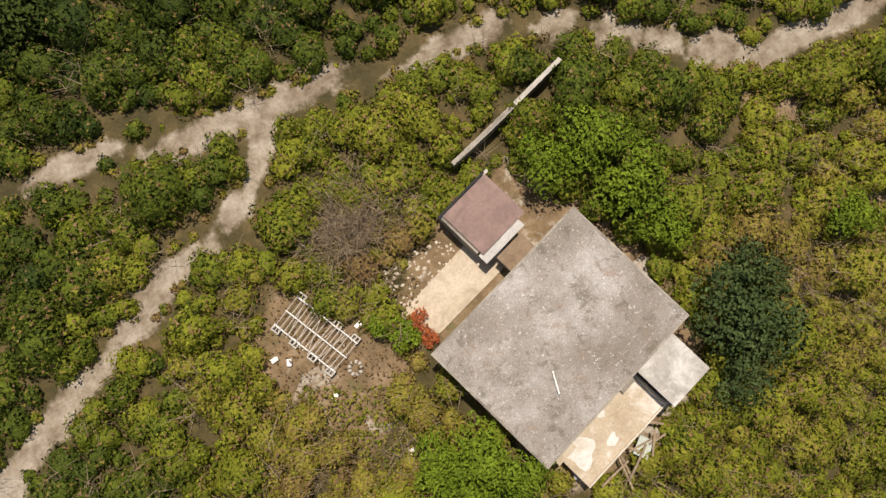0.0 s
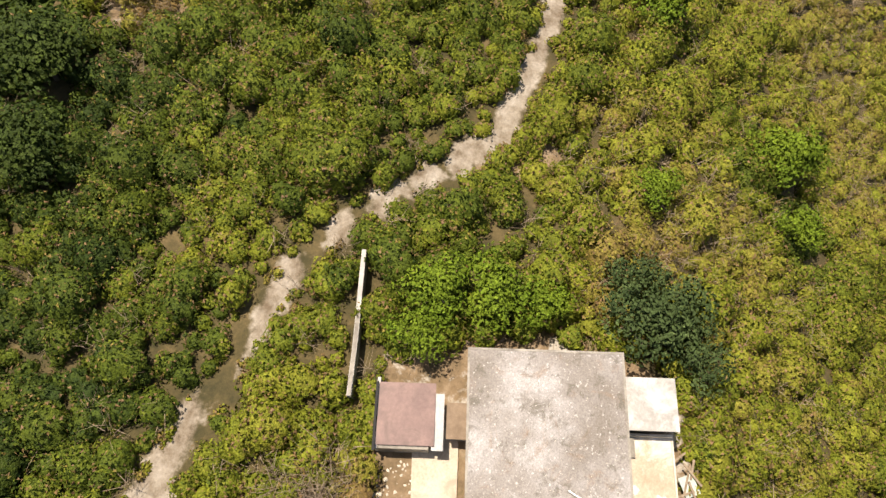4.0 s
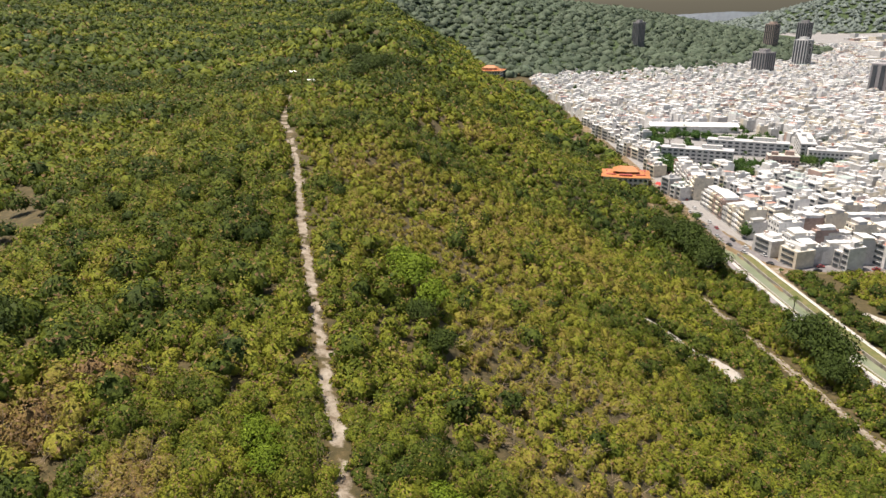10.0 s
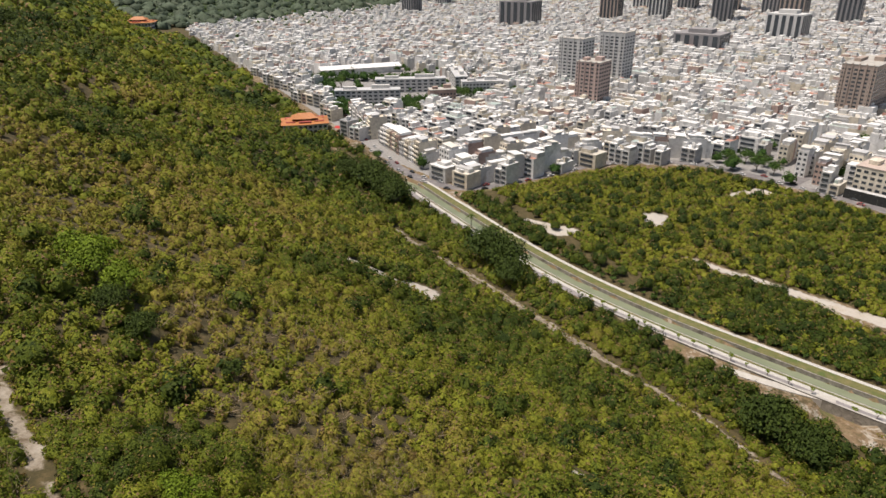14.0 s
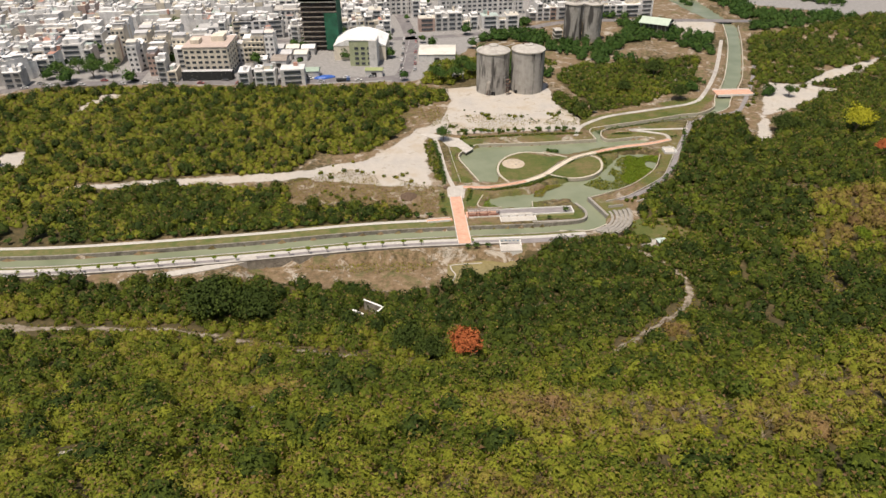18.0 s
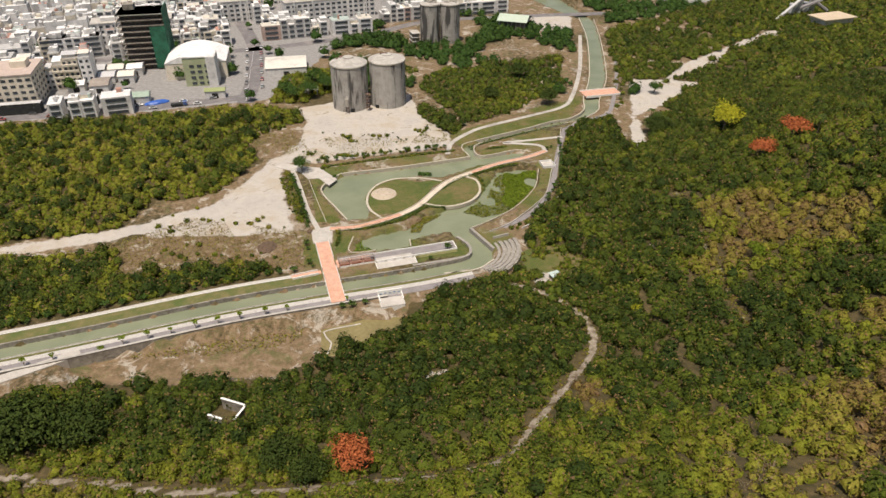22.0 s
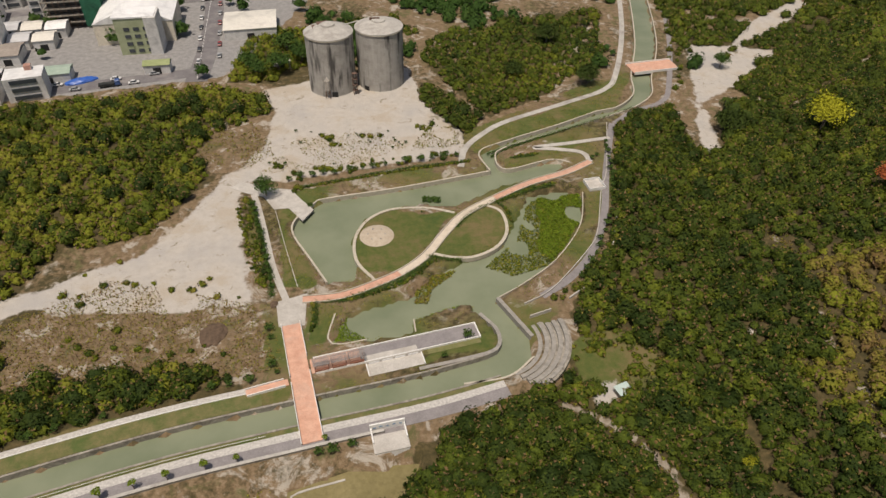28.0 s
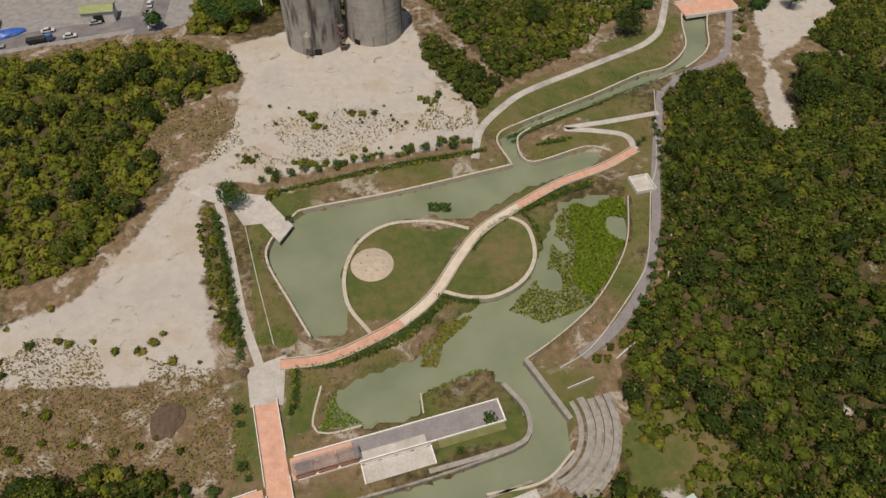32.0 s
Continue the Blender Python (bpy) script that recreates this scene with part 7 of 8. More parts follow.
# cream block, black hoardings, workshops
block("office_block", -231, 388, 27, 26, 17, 14, M_FACADE[2], "cream five-storey block with a stepped roof", 7, 5, roof=surf("pinkish_roof", (0.44, 0.35, 0.30), (0.52, 0.43, 0.38), 0.3))
M_HOARD = surf("black_hoarding", (0.016, 0.018, 0.018), (0.035, 0.037, 0.036), 0.5)
for x, y, L, h, rz in ((-224, 366.2, 30, 5.6, 13), (-196.5, 379, 22, 4.4, 16)):
    ob = thing("hoarding", x, y, 0, rz, "long black site hoarding beside the road", "hoarding", "hoardings beside the road")
    for i in range(10):
        part("panel", boxed(-L / 2 + (i + 0.5) * L / 10, 0, 0, L / 10 - 0.06, 0.12, h), M_HOARD, ob)
    part("rear_roof", boxed(0, 2.6, h - 0.5, L, 5.0, 0.2), M_SHEETS[1], ob, "grey sheet roof")
    part("side_panel", boxed(L / 2, 2.6, 0, 0.12, 5.0, h - 0.5), M_HOARD, ob)
gh2 = thing("white_hall", -147, 432, 0, 11, "large white arched hall with a pale green office front", "hall")
bm = bmesh.new()
arc = [(-17 + 34 * i / 10, 9.5 + 5.0 * math.sin(math.pi * i / 10)) for i in range(11)]
fr_v = [[bm.verts.new((x, yy, z)) for x, z in arc] for yy in (-11, 17)]
for i in range(10):
    bm.faces.new((fr_v[0][i], fr_v[0][i + 1], fr_v[1][i + 1], fr_v[1][i]))
bm.faces.new(fr_v[0][::-1])
bm.faces.new(fr_v[1])
part("roof", bm, M_SHEETS[0], gh2, "white arched sheet roof")
part("wall", boxed(0, 3, 0, 33.6, 27.6, 9.6), M_FACADE[2], gh2)
off = thing("office_block", -140, 415.5, 0, 10, "five-storey pale green office block with a white roof", "office block")
part("wall", boxed(0, 0, 0, 17, 11, 16), surf("pale_green_render", (0.33, 0.37, 0.22), (0.42, 0.45, 0.29), 0.4), off, "pale green walls")
part("stair_tower", boxed(6.5, -1, 0, 5, 12, 16.4), M_FACADE[1], off, "grey stair tower")
part("roof", boxed(-0.5, 0, 16, 17.5, 11.5, 0.6), M_SHEETS[0], off, "white roof")
storeys(off, 12, 11.2, 15, 3, 3)
for nm, x, y, w, d, h, rz, mt, lab in (("workshop", -168, 385, 17, 9, 4.2, 14, surf("green_sheet", (0.27, 0.36, 0.29), (0.36, 0.44, 0.37), 0.4), "low workshop with a pale green sheet roof"),
                                      ("workshop", -127, 393.5, 11, 6, 4, 10, surf("olive_sheet", (0.24, 0.28, 0.12), (0.32, 0.36, 0.18), 0.4), "small olive-green workshop beside the yard"),
                                      ("workshop", -97, 437, 24, 22, 5, 11, M_SHEETS[2], "low workshop with a cream flat roof"),
                                      ("workshop", -193, 404, 10, 14, 4.5, 14, surf("brown_sheet", (0.26, 0.22, 0.19), (0.34, 0.30, 0.26), 0.4), "low workshop with a brown sheet roof"),
                                      ("workshop", -206, 404, 9, 10, 4, 14, M_SHEETS[0], "low workshop with a white sheet roof"), ("workshop", -76, 398, 7, 5, 3, 20, M_SHEETS[2], "small cream-roofed shed under the trees"),
                                      *(("workshop", -206 + 11 * (k % 3), 418 + 13 * (k // 3), 9, 11, 3.6 + 0.5 * (k % 3), 14, M_SHEETS[(k + k // 3) % 3], "low workshop with a %s sheet roof" % ("white", "grey", "cream")[(k + k // 3) % 3]) for k in range(6))):
    ob = thing(nm, x, y, 0, rz, lab, "workshop")
    part("wall", boxed(0, 0, 0, w - 0.6, d - 0.6, h), M_FACADE[1], ob)
    bm = bmesh.new()
    rv = [bm.verts.new(q) for q in ((-w / 2, -d / 2, h), (w / 2, -d / 2, h), (w / 2, 0, h + 1.1), (-w / 2, 0, h + 1.1), (w / 2, d / 2, h), (-w / 2, d / 2, h), (-w / 2, -d / 2, h - 0.2), (w / 2, -d / 2, h - 0.2), (w / 2, d / 2, h - 0.2), (-w / 2, d / 2, h - 0.2))]
    for f in ((0, 1, 2, 3), (3, 2, 4, 5), (6, 7, 1, 0), (5, 4, 8, 9), (9, 8, 7, 6)):
        bm.faces.new([rv[i] for i in f])
    part("roof", bm, mt, ob)
    part("door", boxed(0, -d / 2 + 0.25, 0, 3.2, 0.12, 2.8), M_DARKHOLE, ob, "dark open doorway")
tarp = thing("tarpaulin_heap", -155.5, 383.5, 0, 30, "heap covered with bright blue tarpaulin", "tarpaulin")
bm = bmesh.new()
bmesh.ops.create_icosphere(bm, subdivisions=3, radius=1.0)
for v in bm.verts:
    v.co = Vector((v.co.x * 6.5, v.co.y * 2.4, max(0, v.co.z) * 1.7)) * (1 + 0.12 * noise.noise(v.co * 2.5))
part("sheet", bm, surf("blue_tarpaulin", (0.02, 0.09, 0.38), (0.04, 0.14, 0.50), 0.6, rough=0.4), tarp)

# temples
M_TILE = surf("orange_tile", (0.40, 0.145, 0.045), (0.52, 0.21, 0.075), 0.8, rough=0.5)
M_REDT = surf("temple_red", (0.30, 0.06, 0.045), (0.40, 0.10, 0.075), 0.6)


def hip(w, d, z, h, over=1.5):
    bm = bmesh.new()
    a, b = w / 2 + over, d / 2 + over
    lo = [bm.verts.new(q) for q in ((-a, -b, z + 0.5), (0, -b, z), (a, -b, z + 0.5), (a, 0, z), (a, b, z + 0.5), (0, b, z), (-a, b, z + 0.5), (-a, 0, z))]
    t1, t2 = bm.verts.new((-w * 0.28, 0, z + h)), bm.verts.new((w * 0.28, 0, z + h))
    for f in ((lo[0], lo[1], t1), (lo[1], t2, t1), (lo[1], lo[2], t2), (lo[2], lo[3], t2), (lo[3], lo[4], t2), (lo[4], lo[5], t2), (lo[5], t1, t2), (lo[5], lo[6], t1), (lo[6], lo[7], t1), (lo[7], lo[0], t1)):
        bm.faces.new(f)
    bm.faces.new(lo[::-1])
    return bm


def temple(x, y, rz, s, label):
    ob = thing("temple", x, y, float(height(x, y)) - 0.5, rz, label, "temple")
    ob.scale = (s, s, s)
    ob.matrix_basis = pose(x, y, max(0.0, float(height(x, y)) - 0.5), 0, 0, rz) @ Matrix.Diagonal((s, s, s, 1))
    part("hall", boxed(0, 0, 0, 34, 24, 8), M_FACADE[1], ob, "grey hall with rows of openings")
    for i in range(9):
        for k in range(2):
            part("window", boxed(-15 + 3.75 * i, -12.05, 1.2 + 3.6 * k, 2.2, 0.2, 2.0), M_PANE, ob)
            part("window", boxed(17.05, -10 + 2.6 * i, 1.2 + 3.6 * k, 0.2, 1.6, 2.0), M_PANE, ob)
    part("roof", hip(34, 24, 8, 3.0), M_TILE, ob, "orange tiled roof")
    for dx, dy, w, d, z, h in ((0, 3, 18, 12, 11, 3.6), (-11, -6, 9, 8, 9.5, 3), (11, -6, 9, 8, 9.5, 3), (0, -8, 12, 7, 9.5, 2.6), (-12, 6, 8, 8, 9.5, 2.6), (12, 6, 8, 8, 9.5, 2.6)):
        part("upper_hall", boxed(dx, dy, 7.6, w * 0.8, d * 0.8, z - 7.4), M_REDT, ob, "red upper walls")
        part("upper_roof", hip(w, d, z, h, 1.0), M_TILE, ob, "orange tiled roof")
    return ob


temple(-531, 126, 78, 1.0, "temple with tiers of curved orange tiled roofs")
temple(-1280, 45, 70, 1.35, "broad far temple with an orange tiled roof")
red = thing("red_awning", -517, 151, 0, 60, "bright red awning beside the temple", "awning")
part("canopy", hip(9, 7, 3.2, 1.4, 0.3), surf("red_canvas", (0.42, 0.03, 0.03), (0.55, 0.06, 0.05), 0.8), red)
for sx in (-4, 4):
    for sy in (-3, 3):
        part("post", tube(bmesh.new(), (sx, sy, 0), (sx, sy, 3.4), 0.08), M_CONC, red)

# conveyor plant on the far right, ridge shelters
plant = thing("gravel_plant", 262, 548, 0, 20, "gravel plant with grey conveyors and a cream roof", "gravel plant")
part("shed", boxed(8, -14, 0, 26, 14, 6), M_FACADE[1], plant)
part("roof", boxed(8, -14, 6, 29, 17, 0.6), surf("cream_roof", (0.50, 0.40, 0.28), (0.58, 0.48, 0.36), 0.3), plant, "cream roof")
for i, (p, q) in enumerate((((-26, 4, 1), (4, 10, 16)), ((-10, 16, 1), (14, 4, 13)), ((4, 10, 16), (24, 6, 4)))):
    part("conveyor", tube(bmesh.new(), p, q, 1.2, n=6), M_GREY_T if i else M_SHEETS[1], plant)
for i in range(4):
    part("bin", tube(bmesh.new(), (-4 + 6 * i, 12, 0), (-4 + 6 * i, 12, 10 + 2 * (i % 2)), 2.4, n=14), M_SHEETS[1], plant)
for x, y in ((-540, -134), (-452, -100)):
    ob = thing("ridge_shelter", x, y, float(height(x, y)), 20, "small white-roofed shelter on the ridge", "shelter", "shelters on the ridge")
    part("roof", boxed(0, 0, 4.6, 15, 5, 0.4), M_WHITE, ob, "white roof")
    for sx in (-6, 6):
        for sy in (-1.8, 1.8):
            part("post", boxed(sx, sy, -1.0, 0.3, 0.3, 5.7), M_CONC, ob)

# ruined walls on the slope
ru = thing("ruined_wall", -59, 161.5, float(height(-59, 161.5)), -20, "roofless ruin of low white-capped walls in the scrub", "ruin")
for sx, sy, lx, ly in ((0, 2.6, 7.5, 0.35), (3.6, -0.2, 0.35, 5.4), (-1.5, -3.4, 4.0, 0.35)):
    part("wall", boxed(sx, sy, -2.0, lx, ly, 5.0), M_WALL, ru)
    part("coping", boxed(sx, sy, 3.0, lx + 0.2, ly + 0.2, 0.18), M_WHITE, ru, "white coping")

# parked cars
def car(colour, label):
    ob = thing("parked_car", 0, 0, 0, 0, label, "car", "cars parked along the road")
    b = boxed(0, 0, 0.32, 4.3, 1.72, 0.55, bevel=0.12)
    part("body", b, colour, ob)
    c = bmesh.new()
    v = [c.verts.new(q) for q in ((-1.5, -0.78, 0.85), (1.15, -0.78, 0.85), (1.15, 0.78, 0.85), (-1.5, 0.78, 0.85), (-1.05, -0.66, 1.42), (0.55, -0.66, 1.42), (0.55, 0.66, 1.42), (-1.05, 0.66, 1.42))]
    for f in ((0, 1, 5, 4), (1, 2, 6, 5), (2, 3, 7, 6), (3, 0, 4, 7), (4, 5, 6, 7)):
        c.faces.new([v[i] for i in f])
    part("cabin", c, M_PANE, ob, "dark glazed cabin")
    part("roof", boxed(-0.25, 0, 1.42, 1.6, 1.3, 0.05), colour, ob)
    for sx in (-1.35, 1.35):
        for sy in (-0.8, 0.8):
            part("wheel", tube(bmesh.new(), (sx, sy - 0.1, 0.32), (sx, sy + 0.1, 0.32), 0.32, n=10), M_HOARD, ob)
    return ob


cars = [car(surf("car_" + n, c, c, 1.0, rough=0.3, bump=0.0), n + " car parked along the road") for n, c in (("white", (0.55, 0.55, 0.55)), ("silver-grey", (0.30, 0.31, 0.32)), ("black", (0.02, 0.02, 0.022)), ("dark_red", (0.25, 0.03, 0.03)))]
done = set()
for i in range(74):
    j = int(len(EDGE_ROAD) * (0.36 + 0.63 * i / 74))
    p, q = EDGE_ROAD[j], EDGE_ROAD[min(j + 1, len(EDGE_ROAD) - 1)]
    u = (q - p) / max(np.linalg.norm(q - p), 1e-6)
    side = (-3.0, 3.0)[i % 2]
    m = pose(p[0] - u[1] * side + u[0] * trng.uniform(-2, 2), p[1] + u[0] * side + u[1] * trng.uniform(-2, 2), 0.08, 0, 0, math.degrees(math.atan2(u[1], u[0])))
    c = cars[trng.choice((0, 0, 1, 2, 3)) if i > 3 else i]
    if id(c) in done:
        copy_thing(c, m)
    else:
        done.add(id(c))
        c.matrix_basis = m
for i in range(14):
    copy_thing(cars[i % 4], pose(-112.5 - 0.2 * 7 * i + (3.4 if i % 2 else 0) * 2.6, 402 + 6 * i, 0.085, 0, 0, 100))
lorry = thing("lorry", -142.5, 379.5, 0.08, 18, "dark flatbed lorry parked on the road", "lorry")
part("bed", boxed(-1, 0, 0.7, 6, 2.3, 0.9), M_HOARD, lorry)
part("cab", boxed(3.2, 0, 0.5, 1.9, 2.2, 2.1, bevel=0.15), surf("lorry_blue", (0.04, 0.09, 0.25), (0.06, 0.12, 0.30), 1.0, rough=0.35), lorry, "blue cab")
for sx in (-3, -1.8, 3.2):
    for sy in (-1.05, 1.05):
        part("wheel", tube(bmesh.new(), (sx, sy - 0.15, 0.45), (sx, sy + 0.15, 0.45), 0.45, n=12), M_HOARD, lorry)


# ---- the house on the ridge ----
GZ0 = 88.5
HRZ = 19.4
hx, hy = -6.8, 3.8


def roof_concrete():
    m, t, p = nodes_of("weathered_roof")
    a, b, c, g = noise_node(t, 0.22, 5, 0.6), noise_node(t, 1.1, 6, 0.75, 0.5), noise_node(t, 9, 4, 0.8), noise_node(t, 0.5, 6, 0.8, 1.0)
    col = ramp_node(t, ((0.34, (0.205, 0.180, 0.155)), (0.50, (0.275, 0.252, 0.232)), (0.62, (0.375, 0.358, 0.345))), a.outputs[0]).outputs[0]
    col = mix_node(t, col, (0.13, 0.115, 0.09), ramp_node(t, ((0.53, (0, 0, 0)), (0.63, (0.7, 0.7, 0.7))), b.outputs[0]).outputs[0])
    speck = noise_node(t, 4.5, 3, 0.6)
    col = mix_node(t, col, (0.60, 0.585, 0.56), ramp_node(t, ((0.63, (0, 0, 0)), (0.70, (0.5, 0.5, 0.5))), speck.outputs[0]).outputs[0])
    col = mix_node(t, col, (0.24, 0.17, 0.12), ramp_node(t, ((0.55, (0, 0, 0)), (0.66, (0.65, 0.65, 0.65))), g.outputs[0]).outputs[0])
    grit = ramp_node(t, ((0.3, (0.6, 0.6, 0.6)), (0.7, (1.35, 1.35, 1.35))), c.outputs[0]).outputs[0]
    t.links.new(mix_node(t, col, grit, 0.9, "MULTIPLY"), p.inputs["Base Color"])
    p.inputs["Roughness"].default_value = 0.95
    t.links.new(bump_node(t, c.outputs[0], 0.6, 0.04), p.inputs["Normal"])
    return m


M_ROOF = roof_concrete()
M_BEIGE = surf("beige_render", (0.38, 0.32, 0.24), (0.50, 0.43, 0.34), 0.8, stain=(0.28, 0.22, 0.15), stain_scale=0.5)
M_PATCH = surf("patchy_terrace", (0.36, 0.29, 0.205), (0.48, 0.41, 0.315), 0.7, stain=(0.72, 0.71, 0.685), stain_scale=0.33)
M_GREYROOF = surf("grey_patchy_roof", (0.29, 0.275, 0.25), (0.40, 0.385, 0.36), 0.7, stain=(0.60, 0.59, 0.57), stain_scale=0.4)
M_SHEET = surf("rusty_brown_sheet", (0.15, 0.085, 0.075), (0.23, 0.14, 0.12), 0.5, rough=0.6, stain=(0.10, 0.06, 0.05), stain_scale=0.6)
M_GREYSHEET = surf("grey_sheet", (0.26, 0.25, 0.25), (0.38, 0.37, 0.36), 0.7, rough=0.5)
M_GLASSDARK = surf("dark_window", (0.02, 0.022, 0.025), (0.04, 0.042, 0.045), 1.0, rough=0.2)
house = thing("ridge_house", hx, hy, GZ0, HRZ, "flat-roofed weathered concrete house on the ridge", "house")
bm = bmesh.new()
L2, S2 = 6.47, 4.93
top = [bm.verts.new(q) for q in ((-L2, -S2, 3.5), (L2, -S2, 3.5), (L2, S2, 3.5), (-L2, S2, 3.5))]
ridge = [bm.verts.new((-2.0, 0, 3.78)), bm.verts.new((2.0, 0, 3.78))]
low = [bm.verts.new((v.co.x, v.co.y, 3.2)) for v in top]
for f in ((top[0], top[1], ridge[1], ridge[0]), (top[1], top[2], ridge[1]), (top[2], top[3], ridge[0], ridge[1]), (top[3], top[0], ridge[0])):
    bm.faces.new(f)
for i in range(4):
    bm.faces.new((low[i], low[(i + 1) % 4], top[(i + 1) % 4], top[i]))
bm.faces.new(low[::-1])
roof_slab = part("roof", bm, M_ROOF, house, "weathered grey concrete roof slab")
for sx, sy, lx, ly in ((0, -S2, 2 * L2 + 0.14, 0.14), (0, S2, 2 * L2 + 0.14, 0.14), (-L2, 0, 0.14, 2 * S2 - 0.14), (L2, 0, 0.14, 2 * S2 - 0.14)):
    part("roof_edge", boxed(sx, sy, 3.3, lx, ly, 0.23), M_WALL, roof_slab, "paler worn roof edge")
for sy in (-4.3, 4.3):
    part("wall", boxed(0, sy, -0.2, 11.9, 0.24, 3.4), M_BEIGE, house)
for sx in (-5.85, 5.85):
    part("wall", boxed(sx, 0, -0.2, 0.24, 8.3, 3.4), M_BEIGE, house)
for i, sx in enumerate((-4, -1.2, 1.6, 4.4)):
    part("window", boxed(sx, -4.44, 0.95, 1.3, 0.06, 1.2), M_GLASSDARK, house, "dark window")
part("roof_pipe", tube(bmesh.new(), (2.05, 1.15, 3.85), (2.75, 2.35, 3.85), 0.055), M_WHITE, roof_slab, "white pipe lying on the roof")
part("roof_pipe", tube(bmesh.new(), (2.05, 1.15, 3.60), (2.05, 1.15, 3.98), 0.07), M_WHITE, roof_slab, "white pipe stub")
for i in range(160):   # pale grit and crumbled concrete
    a, b = rng.uniform(-6.2, 6.2), rng.uniform(-4.7, 4.7)
    if i == 0:
        chip = bpy.data.meshes.new("chip")
        cb = bmesh.new()
        bmesh.ops.create_icosphere(cb, subdivisions=1, radius=0.05)
        cb.to_mesh(chip)
        cb.free()
        chip.materials.append(M_KERB)
    s = rng.uniform(0.3, 0.95)
    hz = 3.78 - 0.28 * max(abs(b) / S2, (abs(a) - 2) / (L2 - 2))
    part("chip", chip, None, roof_slab, at=pose(a, b, hz + 0.02, 0, 0, i * 40) @ Matrix.Diagonal((s, s * 0.7, s * 0.5, 1)))
annex = thing("house_annex", hx, hy, GZ0, HRZ, "low annex with patchy grey and cream roofs beside the house", "annex")
part("roof", boxed(-3.45, 6.62, 2.62, 3.35, 3.4, 0.22), M_GREYROOF, annex, "grey roof with white patches")
part("wall", boxed(-3.45, 6.4, -0.2, 3.0, 3.2, 2.8), M_BEIGE, annex)
part("terrace", boxed(1.9, 6.35, 0.9, 7.35, 3.9, 0.3), M_PATCH, annex, "cream terrace with peeled white patches")
part("wall", boxed(1.9, 6.35, -0.2, 6.9, 3.5, 1.1), M_BEIGE, annex)
M_PEEL = surf("peeled_white", (0.50, 0.48, 0.45), (0.66, 0.65, 0.62), 1.6, stain=(0.44, 0.38, 0.30), stain_scale=0.7)
for px, py, q in ((4.35, 6.5, 0.95), (2.3, 7.35, 0.42), (1.6, 5.6, 0.3)):
    part("peeled_patch", prism(blob(px, py, q), 1.19, 1.206), M_PEEL, annex, "peeled white patch")
part("dividing_wall", boxed(-1.68, 6.4, 1.0, 0.16, 3.6, 0.7), M_KERB, annex, "low pale dividing wall")
part("parapet", boxed(1.9, 8.25, 1.2, 7.35, 0.12, 0.12), M_KERB, annex)
part("stair", boxed(-0.9, 5.3, 1.2, 1.2, 1.0, 0.25), M_WALL, annex, "dark stairwell hatch")
for i in range(9):
    part("plank", boxed(-0.5 + 0.55 * i + rng.uniform(-0.2, 0.2), 9.0 + rng.uniform(-0.4, 0.7), 0.25 + 0.12 * (i % 3), rng.uniform(1.2, 2.6), 0.14, 0.06, rng.uniform(-80, 80)), M_TWIG, annex, "loose grey plank")
part("scrap_sheet", boxed(1.2, 9.4, 0.25, 1.3, 1.0, 0.05, 20), surf("pale_green_scrap", (0.36, 0.42, 0.38), (0.46, 0.50, 0.45), 1.0), annex, "pale green scrap sheet")
part("scrap_sheet", boxed(5.3, 7.4, 0.35, 0.9, 0.8, 0.05, 50), M_GREYSHEET, annex, "grey scrap sheet")
part("ledge", boxed(5.1, 5.2, 2.2, 1.6, 0.9, 0.25), M_BEIGE, annex, "cream ledge")
tagged(part("house_terrace", prism([(0.9, 0.7), (2.2, -1.8), (-4.6, -4.4), (-7.0, -2.4), (-5.8, -1.6)], GZ0 - 0.3, GZ0 + 0.16), surf("yard_screed", (0.44, 0.37, 0.28), (0.54, 0.47, 0.38), 0.7, stain=(0.33, 0.27, 0.20), stain_scale=0.5)), "cream cement terrace in front of the house", "terrace", kind="structure")
shed = thing("sheet_shed", -6.0, -5.4, GZ0, HRZ, "low shed with a rusty brown sheet-metal roof", "shed")
part("wall", boxed(0, 0, -0.2, 4.1, 3.2, 2.0), M_WALL, shed)
part("roof_sheet", boxed(-0.95, 0.1, 1.86, 2.4, 3.7, 0.06), M_SHEET, shed, "rusty brown roof sheet")
part("roof_sheet", boxed(1.0, 0.1, 1.92, 1.7, 3.7, 0.06), M_SHEET, shed, "rusty brown roof sheet")
part("roof_sheet", boxed(0.3, 2.15, 1.80, 3.6, 0.75, 0.05), M_GREYSHEET, shed, "grey roof sheet")
part("gutter", boxed(0, -1.9, 1.8, 4.4, 0.16, 0.14), M_DARKHOLE, shed, "black gutter")
lean = thing("lean_to", -7.0, -2.0, GZ0, HRZ, "small lean-to with a brown cluttered roof", "lean-to")
part("roof", boxed(0, 0, 1.7, 2.3, 1.7, 0.08), surf("leaf_littered_roof", (0.16, 0.11, 0.07), (0.25, 0.18, 0.12), 2.0), lean, "leaf-littered brown roof")
part("wall", boxed(0, 0, -0.2, 2.0, 1.5, 1.9), M_WALL, lean)
part("gutter", boxed(0.5, 0.95, 1.6, 1.3, 0.18, 0.18), M_DARKHOLE, lean, "black gutter")
gwall = thing("garden_wall", 0, 0, 0, 0, "low weathered concrete garden wall among the scrub", "garden wall")
wl_line = spline([(-15.8, -12.7), (-12.6, -11.6), (-9.4, -10.5), (-5.9, -9.4)], 1.0)
part("wall", slab("wall", wl_line, 0.26, GZ0 + 1.55, M_WALL, 1.9), None, gwall)
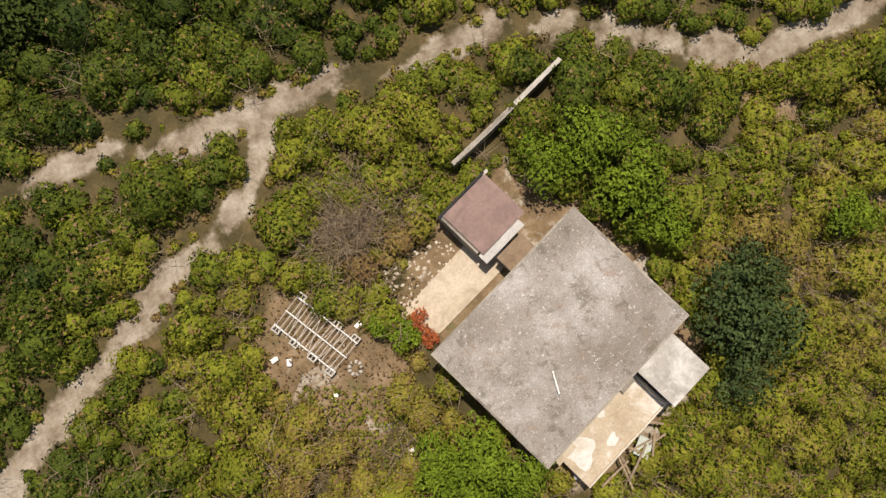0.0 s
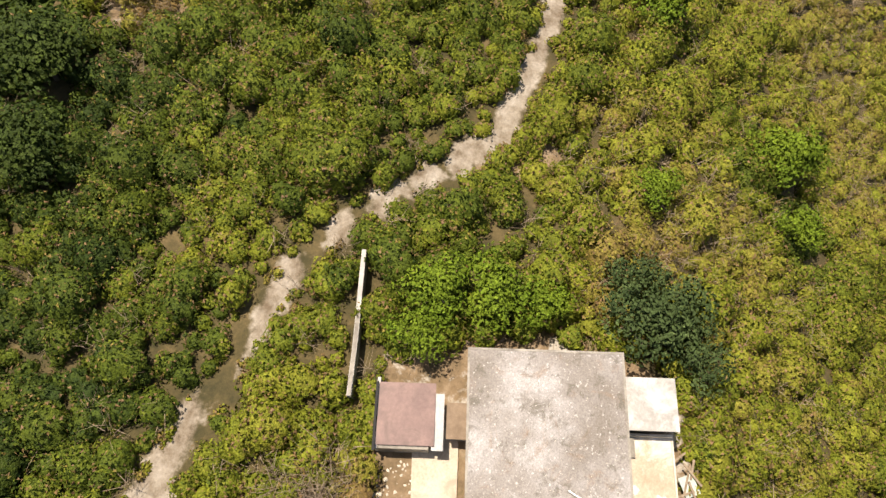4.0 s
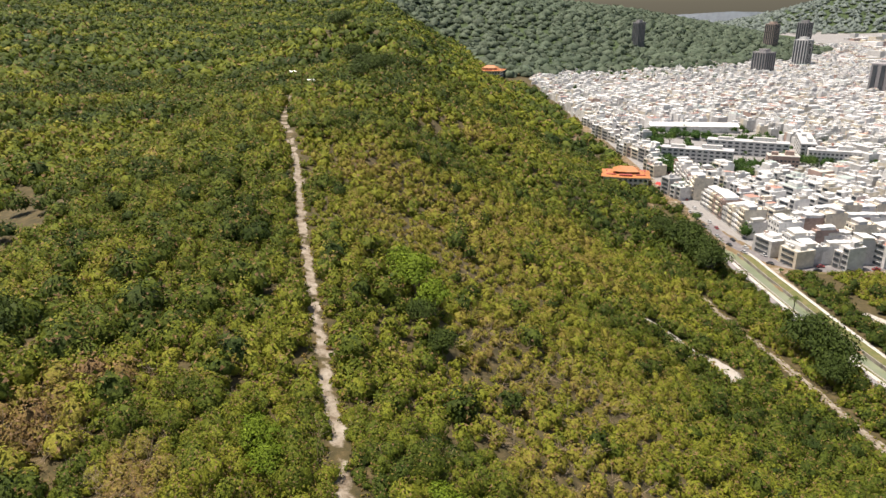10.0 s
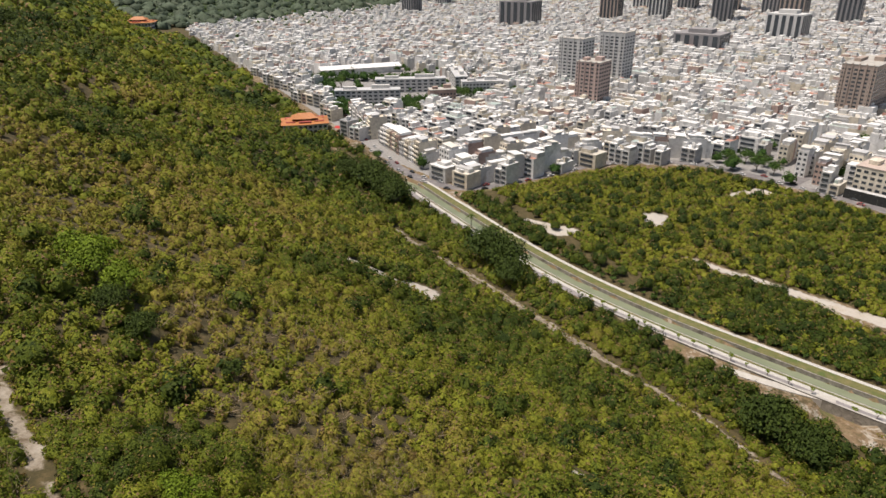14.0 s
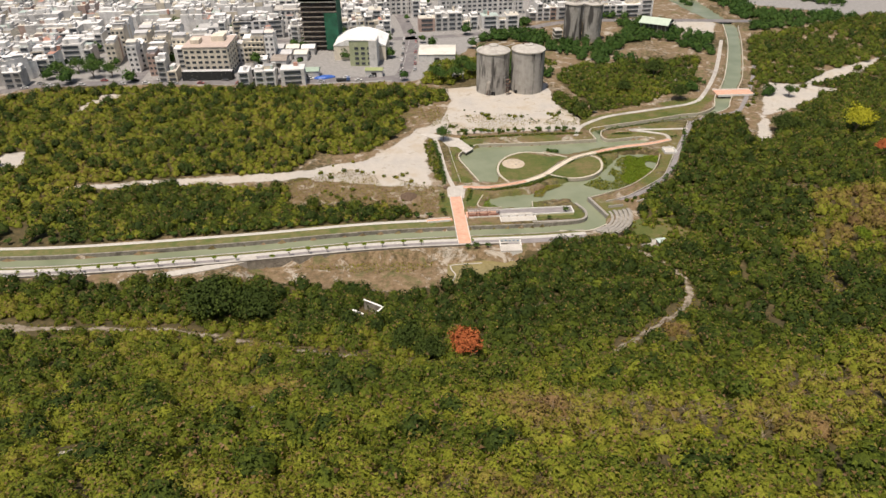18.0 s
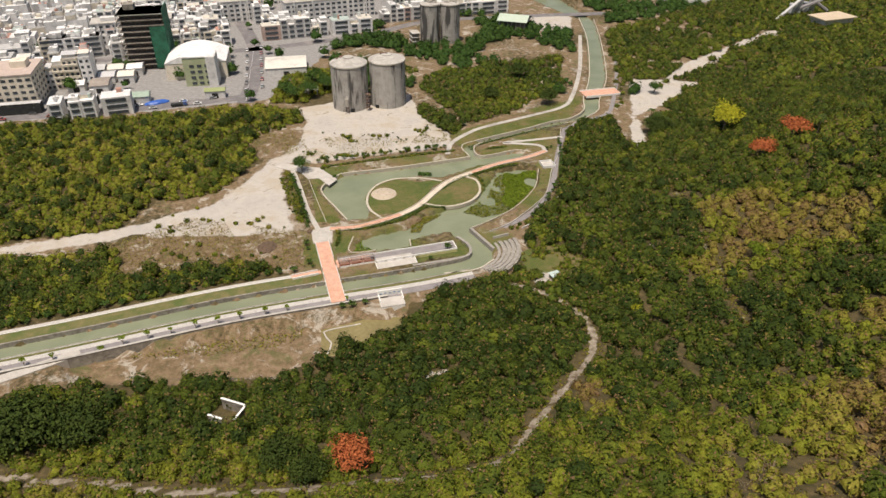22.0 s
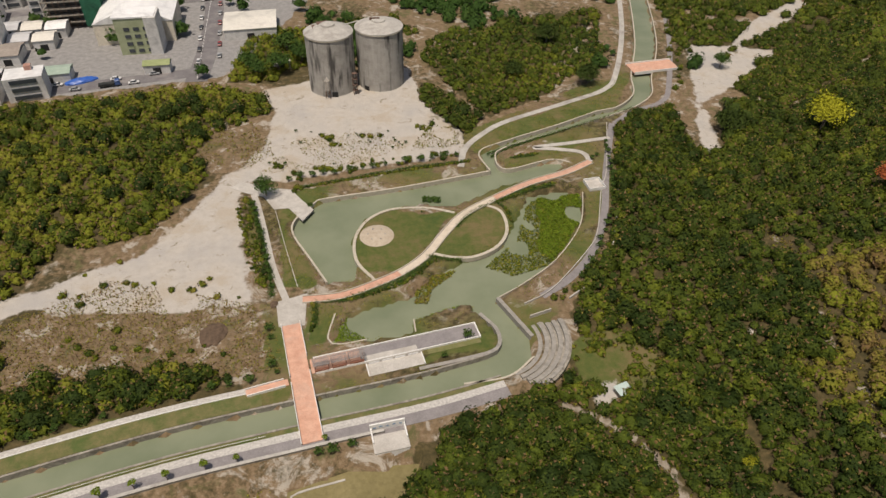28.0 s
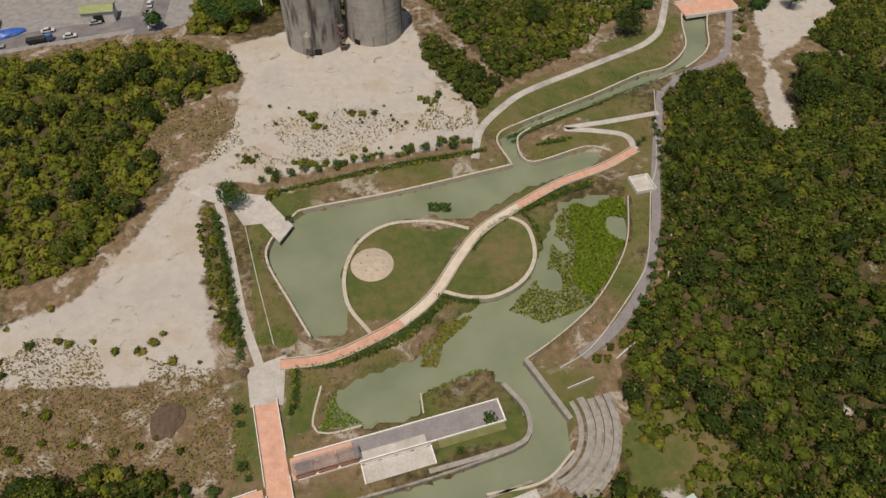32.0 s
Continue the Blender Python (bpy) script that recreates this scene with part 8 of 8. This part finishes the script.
for wp, wq in ((0, 4), (4, 8), (8, len(wl_line) - 1)):
    part("coping", slab("coping", wl_line[wp:wq + 1], 0.32, GZ0 + 1.62 - 0.02 * wp, M_CONC, 0.08), None, gwall, "worn grey coping")
yard_wall = thing("yard_wall", 0, 0, 0, 0, "low dark wall along the shed's back", "yard wall")
part("wall", slab("wall", spline([(-7.8, -8.0), (-3.5, -6.4)], 1.0), 0.22, GZ0 + 1.5, M_CONC, 1.7), None, yard_wall)
rubble = bpy.data.meshes.new("rubble")
cb = bmesh.new()
bmesh.ops.create_icosphere(cb, subdivisions=1, radius=0.5)
for v in cb.verts:
    v.co *= 0.8 + 0.5 * noise.random()
cb.to_mesh(rubble)
cb.free()
rubble.materials.append(M_KERB)
heap = thing("rubble_heap", -0.6, -3.9, GZ0, 0, "scattered pale stones and rubble in the house yard", "rubble")
for i in range(150):
    q, a = 3.6 * math.sqrt(rng.uniform(0, 1)), rng.uniform(0, 6.28)
    sz = rng.uniform(0.08, 0.34)
    part("stone", rubble, None, heap, at=pose(q * math.cos(a) * 0.9, q * math.sin(a) * 0.6, 0.02, 0, 0, i * 37) @ Matrix.Diagonal((sz, sz * 0.8, sz * 0.5, 1)))

# the pale lattice of a dismantled tent on the bare yard
fr = thing("lattice_frame", 7.35, -3.3, GZ0 + 0.06, 116, "pale pipe lattice of a frame laid on hollow blocks", "lattice frame")
for sy in (-1.25, 0.0, 1.25):
    part("rail", tube(bmesh.new(), (-2.6, sy * 0.95, 0.42), (2.6, sy * 0.95, 0.42), 0.045), M_WHITE, fr)
for i in range(15):
    sx = -2.5 + i * 5.0 / 14 + rng.uniform(-0.06, 0.06)
    part("bar", tube(bmesh.new(), (sx, -1.4, 0.47), (sx + rng.uniform(-0.1, 0.1), 1.4, 0.47), 0.025), M_PALE, fr)
for i in range(5):
    sx = rng.uniform(-2, 2)
    part("loose_bar", tube(bmesh.new(), (sx, -1.2, 0.55), (sx + rng.uniform(-1.2, 1.2), 1.2, 0.55), 0.022), M_PALE, fr)
for i in range(4):
    for sy in (-1.35, 1.35):
        blk = bmesh.new()
        cx, cy = -2.3 + i * 1.53, sy
        for q in ((0, -0.2, 0.62, 0.08), (0, 0.2, 0.62, 0.08), (-0.27, 0, 0.08, 0.34), (0.27, 0, 0.08, 0.34), (0, 0, 0.06, 0.34)):
            box(blk, cx + q[0], cy + q[1], 0.0, q[2], q[3], 0.42)
        part("block", blk, M_PALE, fr, "white hollow block")
cut = thing("white_block", 0, 0, GZ0, 0, "loose white polystyrene block on the bare yard", "block", "blocks in the yard")
part("block", boxed(0, 0, 0.02, 0.5, 0.32, 0.22, bevel=0.02), M_WHITE, cut)
for i, (bx, by, a) in enumerate(((4.6, -2.6, 20), (9.8, -2.4, 70), (10.6, -3.0, 10), (8.0, 1.0, 40), (4.0, 5.6, 30), (5.0, 6.4, 80))):
    m = pose(bx, by, GZ0, 0, 0, a)
    if i == 0:
        cut.matrix_basis = m
    else:
        copy_thing(cut, m)
pit = thing("fire_ring", 6.0, -0.1, GZ0, 0, "ring of stones round an old fire place", "fire ring")
for i in range(9):
    part("stone", boxed(0.42 * math.cos(i * 0.7), 0.42 * math.sin(i * 0.7), 0.0, 0.24, 0.2, 0.16, i * 40, 0.04), M_CONC, pit)
hp = thing("blossom_bush", 0.9, -1.1, GZ0, 0, "low bush of orange-red blossom by the terrace", "bush")
part("crown", crown_mesh("crown", 0.75, 0.5, 12, 60, 0.09, M_FLAME, 0.4), None, hp)
copy_thing(hp, pose(0.6, 0.2, GZ0, 0, 0, 80))
hp2 = thing("round_bush", 2.0, -0.5, GZ0, 0, "dense round bright-green bush in the yard", "bush")
part("crown", crown_mesh("crown", 1.1, 0.8, 16, 90, 0.11, M_BRIGHT, 0.7), None, hp2)
copy_thing(hp2, pose(2.9, -1.7, GZ0, 0, 0, 70))
reeds("yard_weeds", [(4, 2), (1, 5), (6, 8), (9, 3), (12, 1), (10, -1)], 1200, GZ0 + 0.05, 0.13, "low weeds over the bare yard", M_LEAF, (0.2, 0.8))
reeds("yard_litter", [(4, -8), (12, -8), (12, 2), (4, 4), (-4, -8)], 1600, GZ0 + 0.02, 0.10, "dry leaf litter on the bare yard", M_LEAF, (0.75, 1.0))
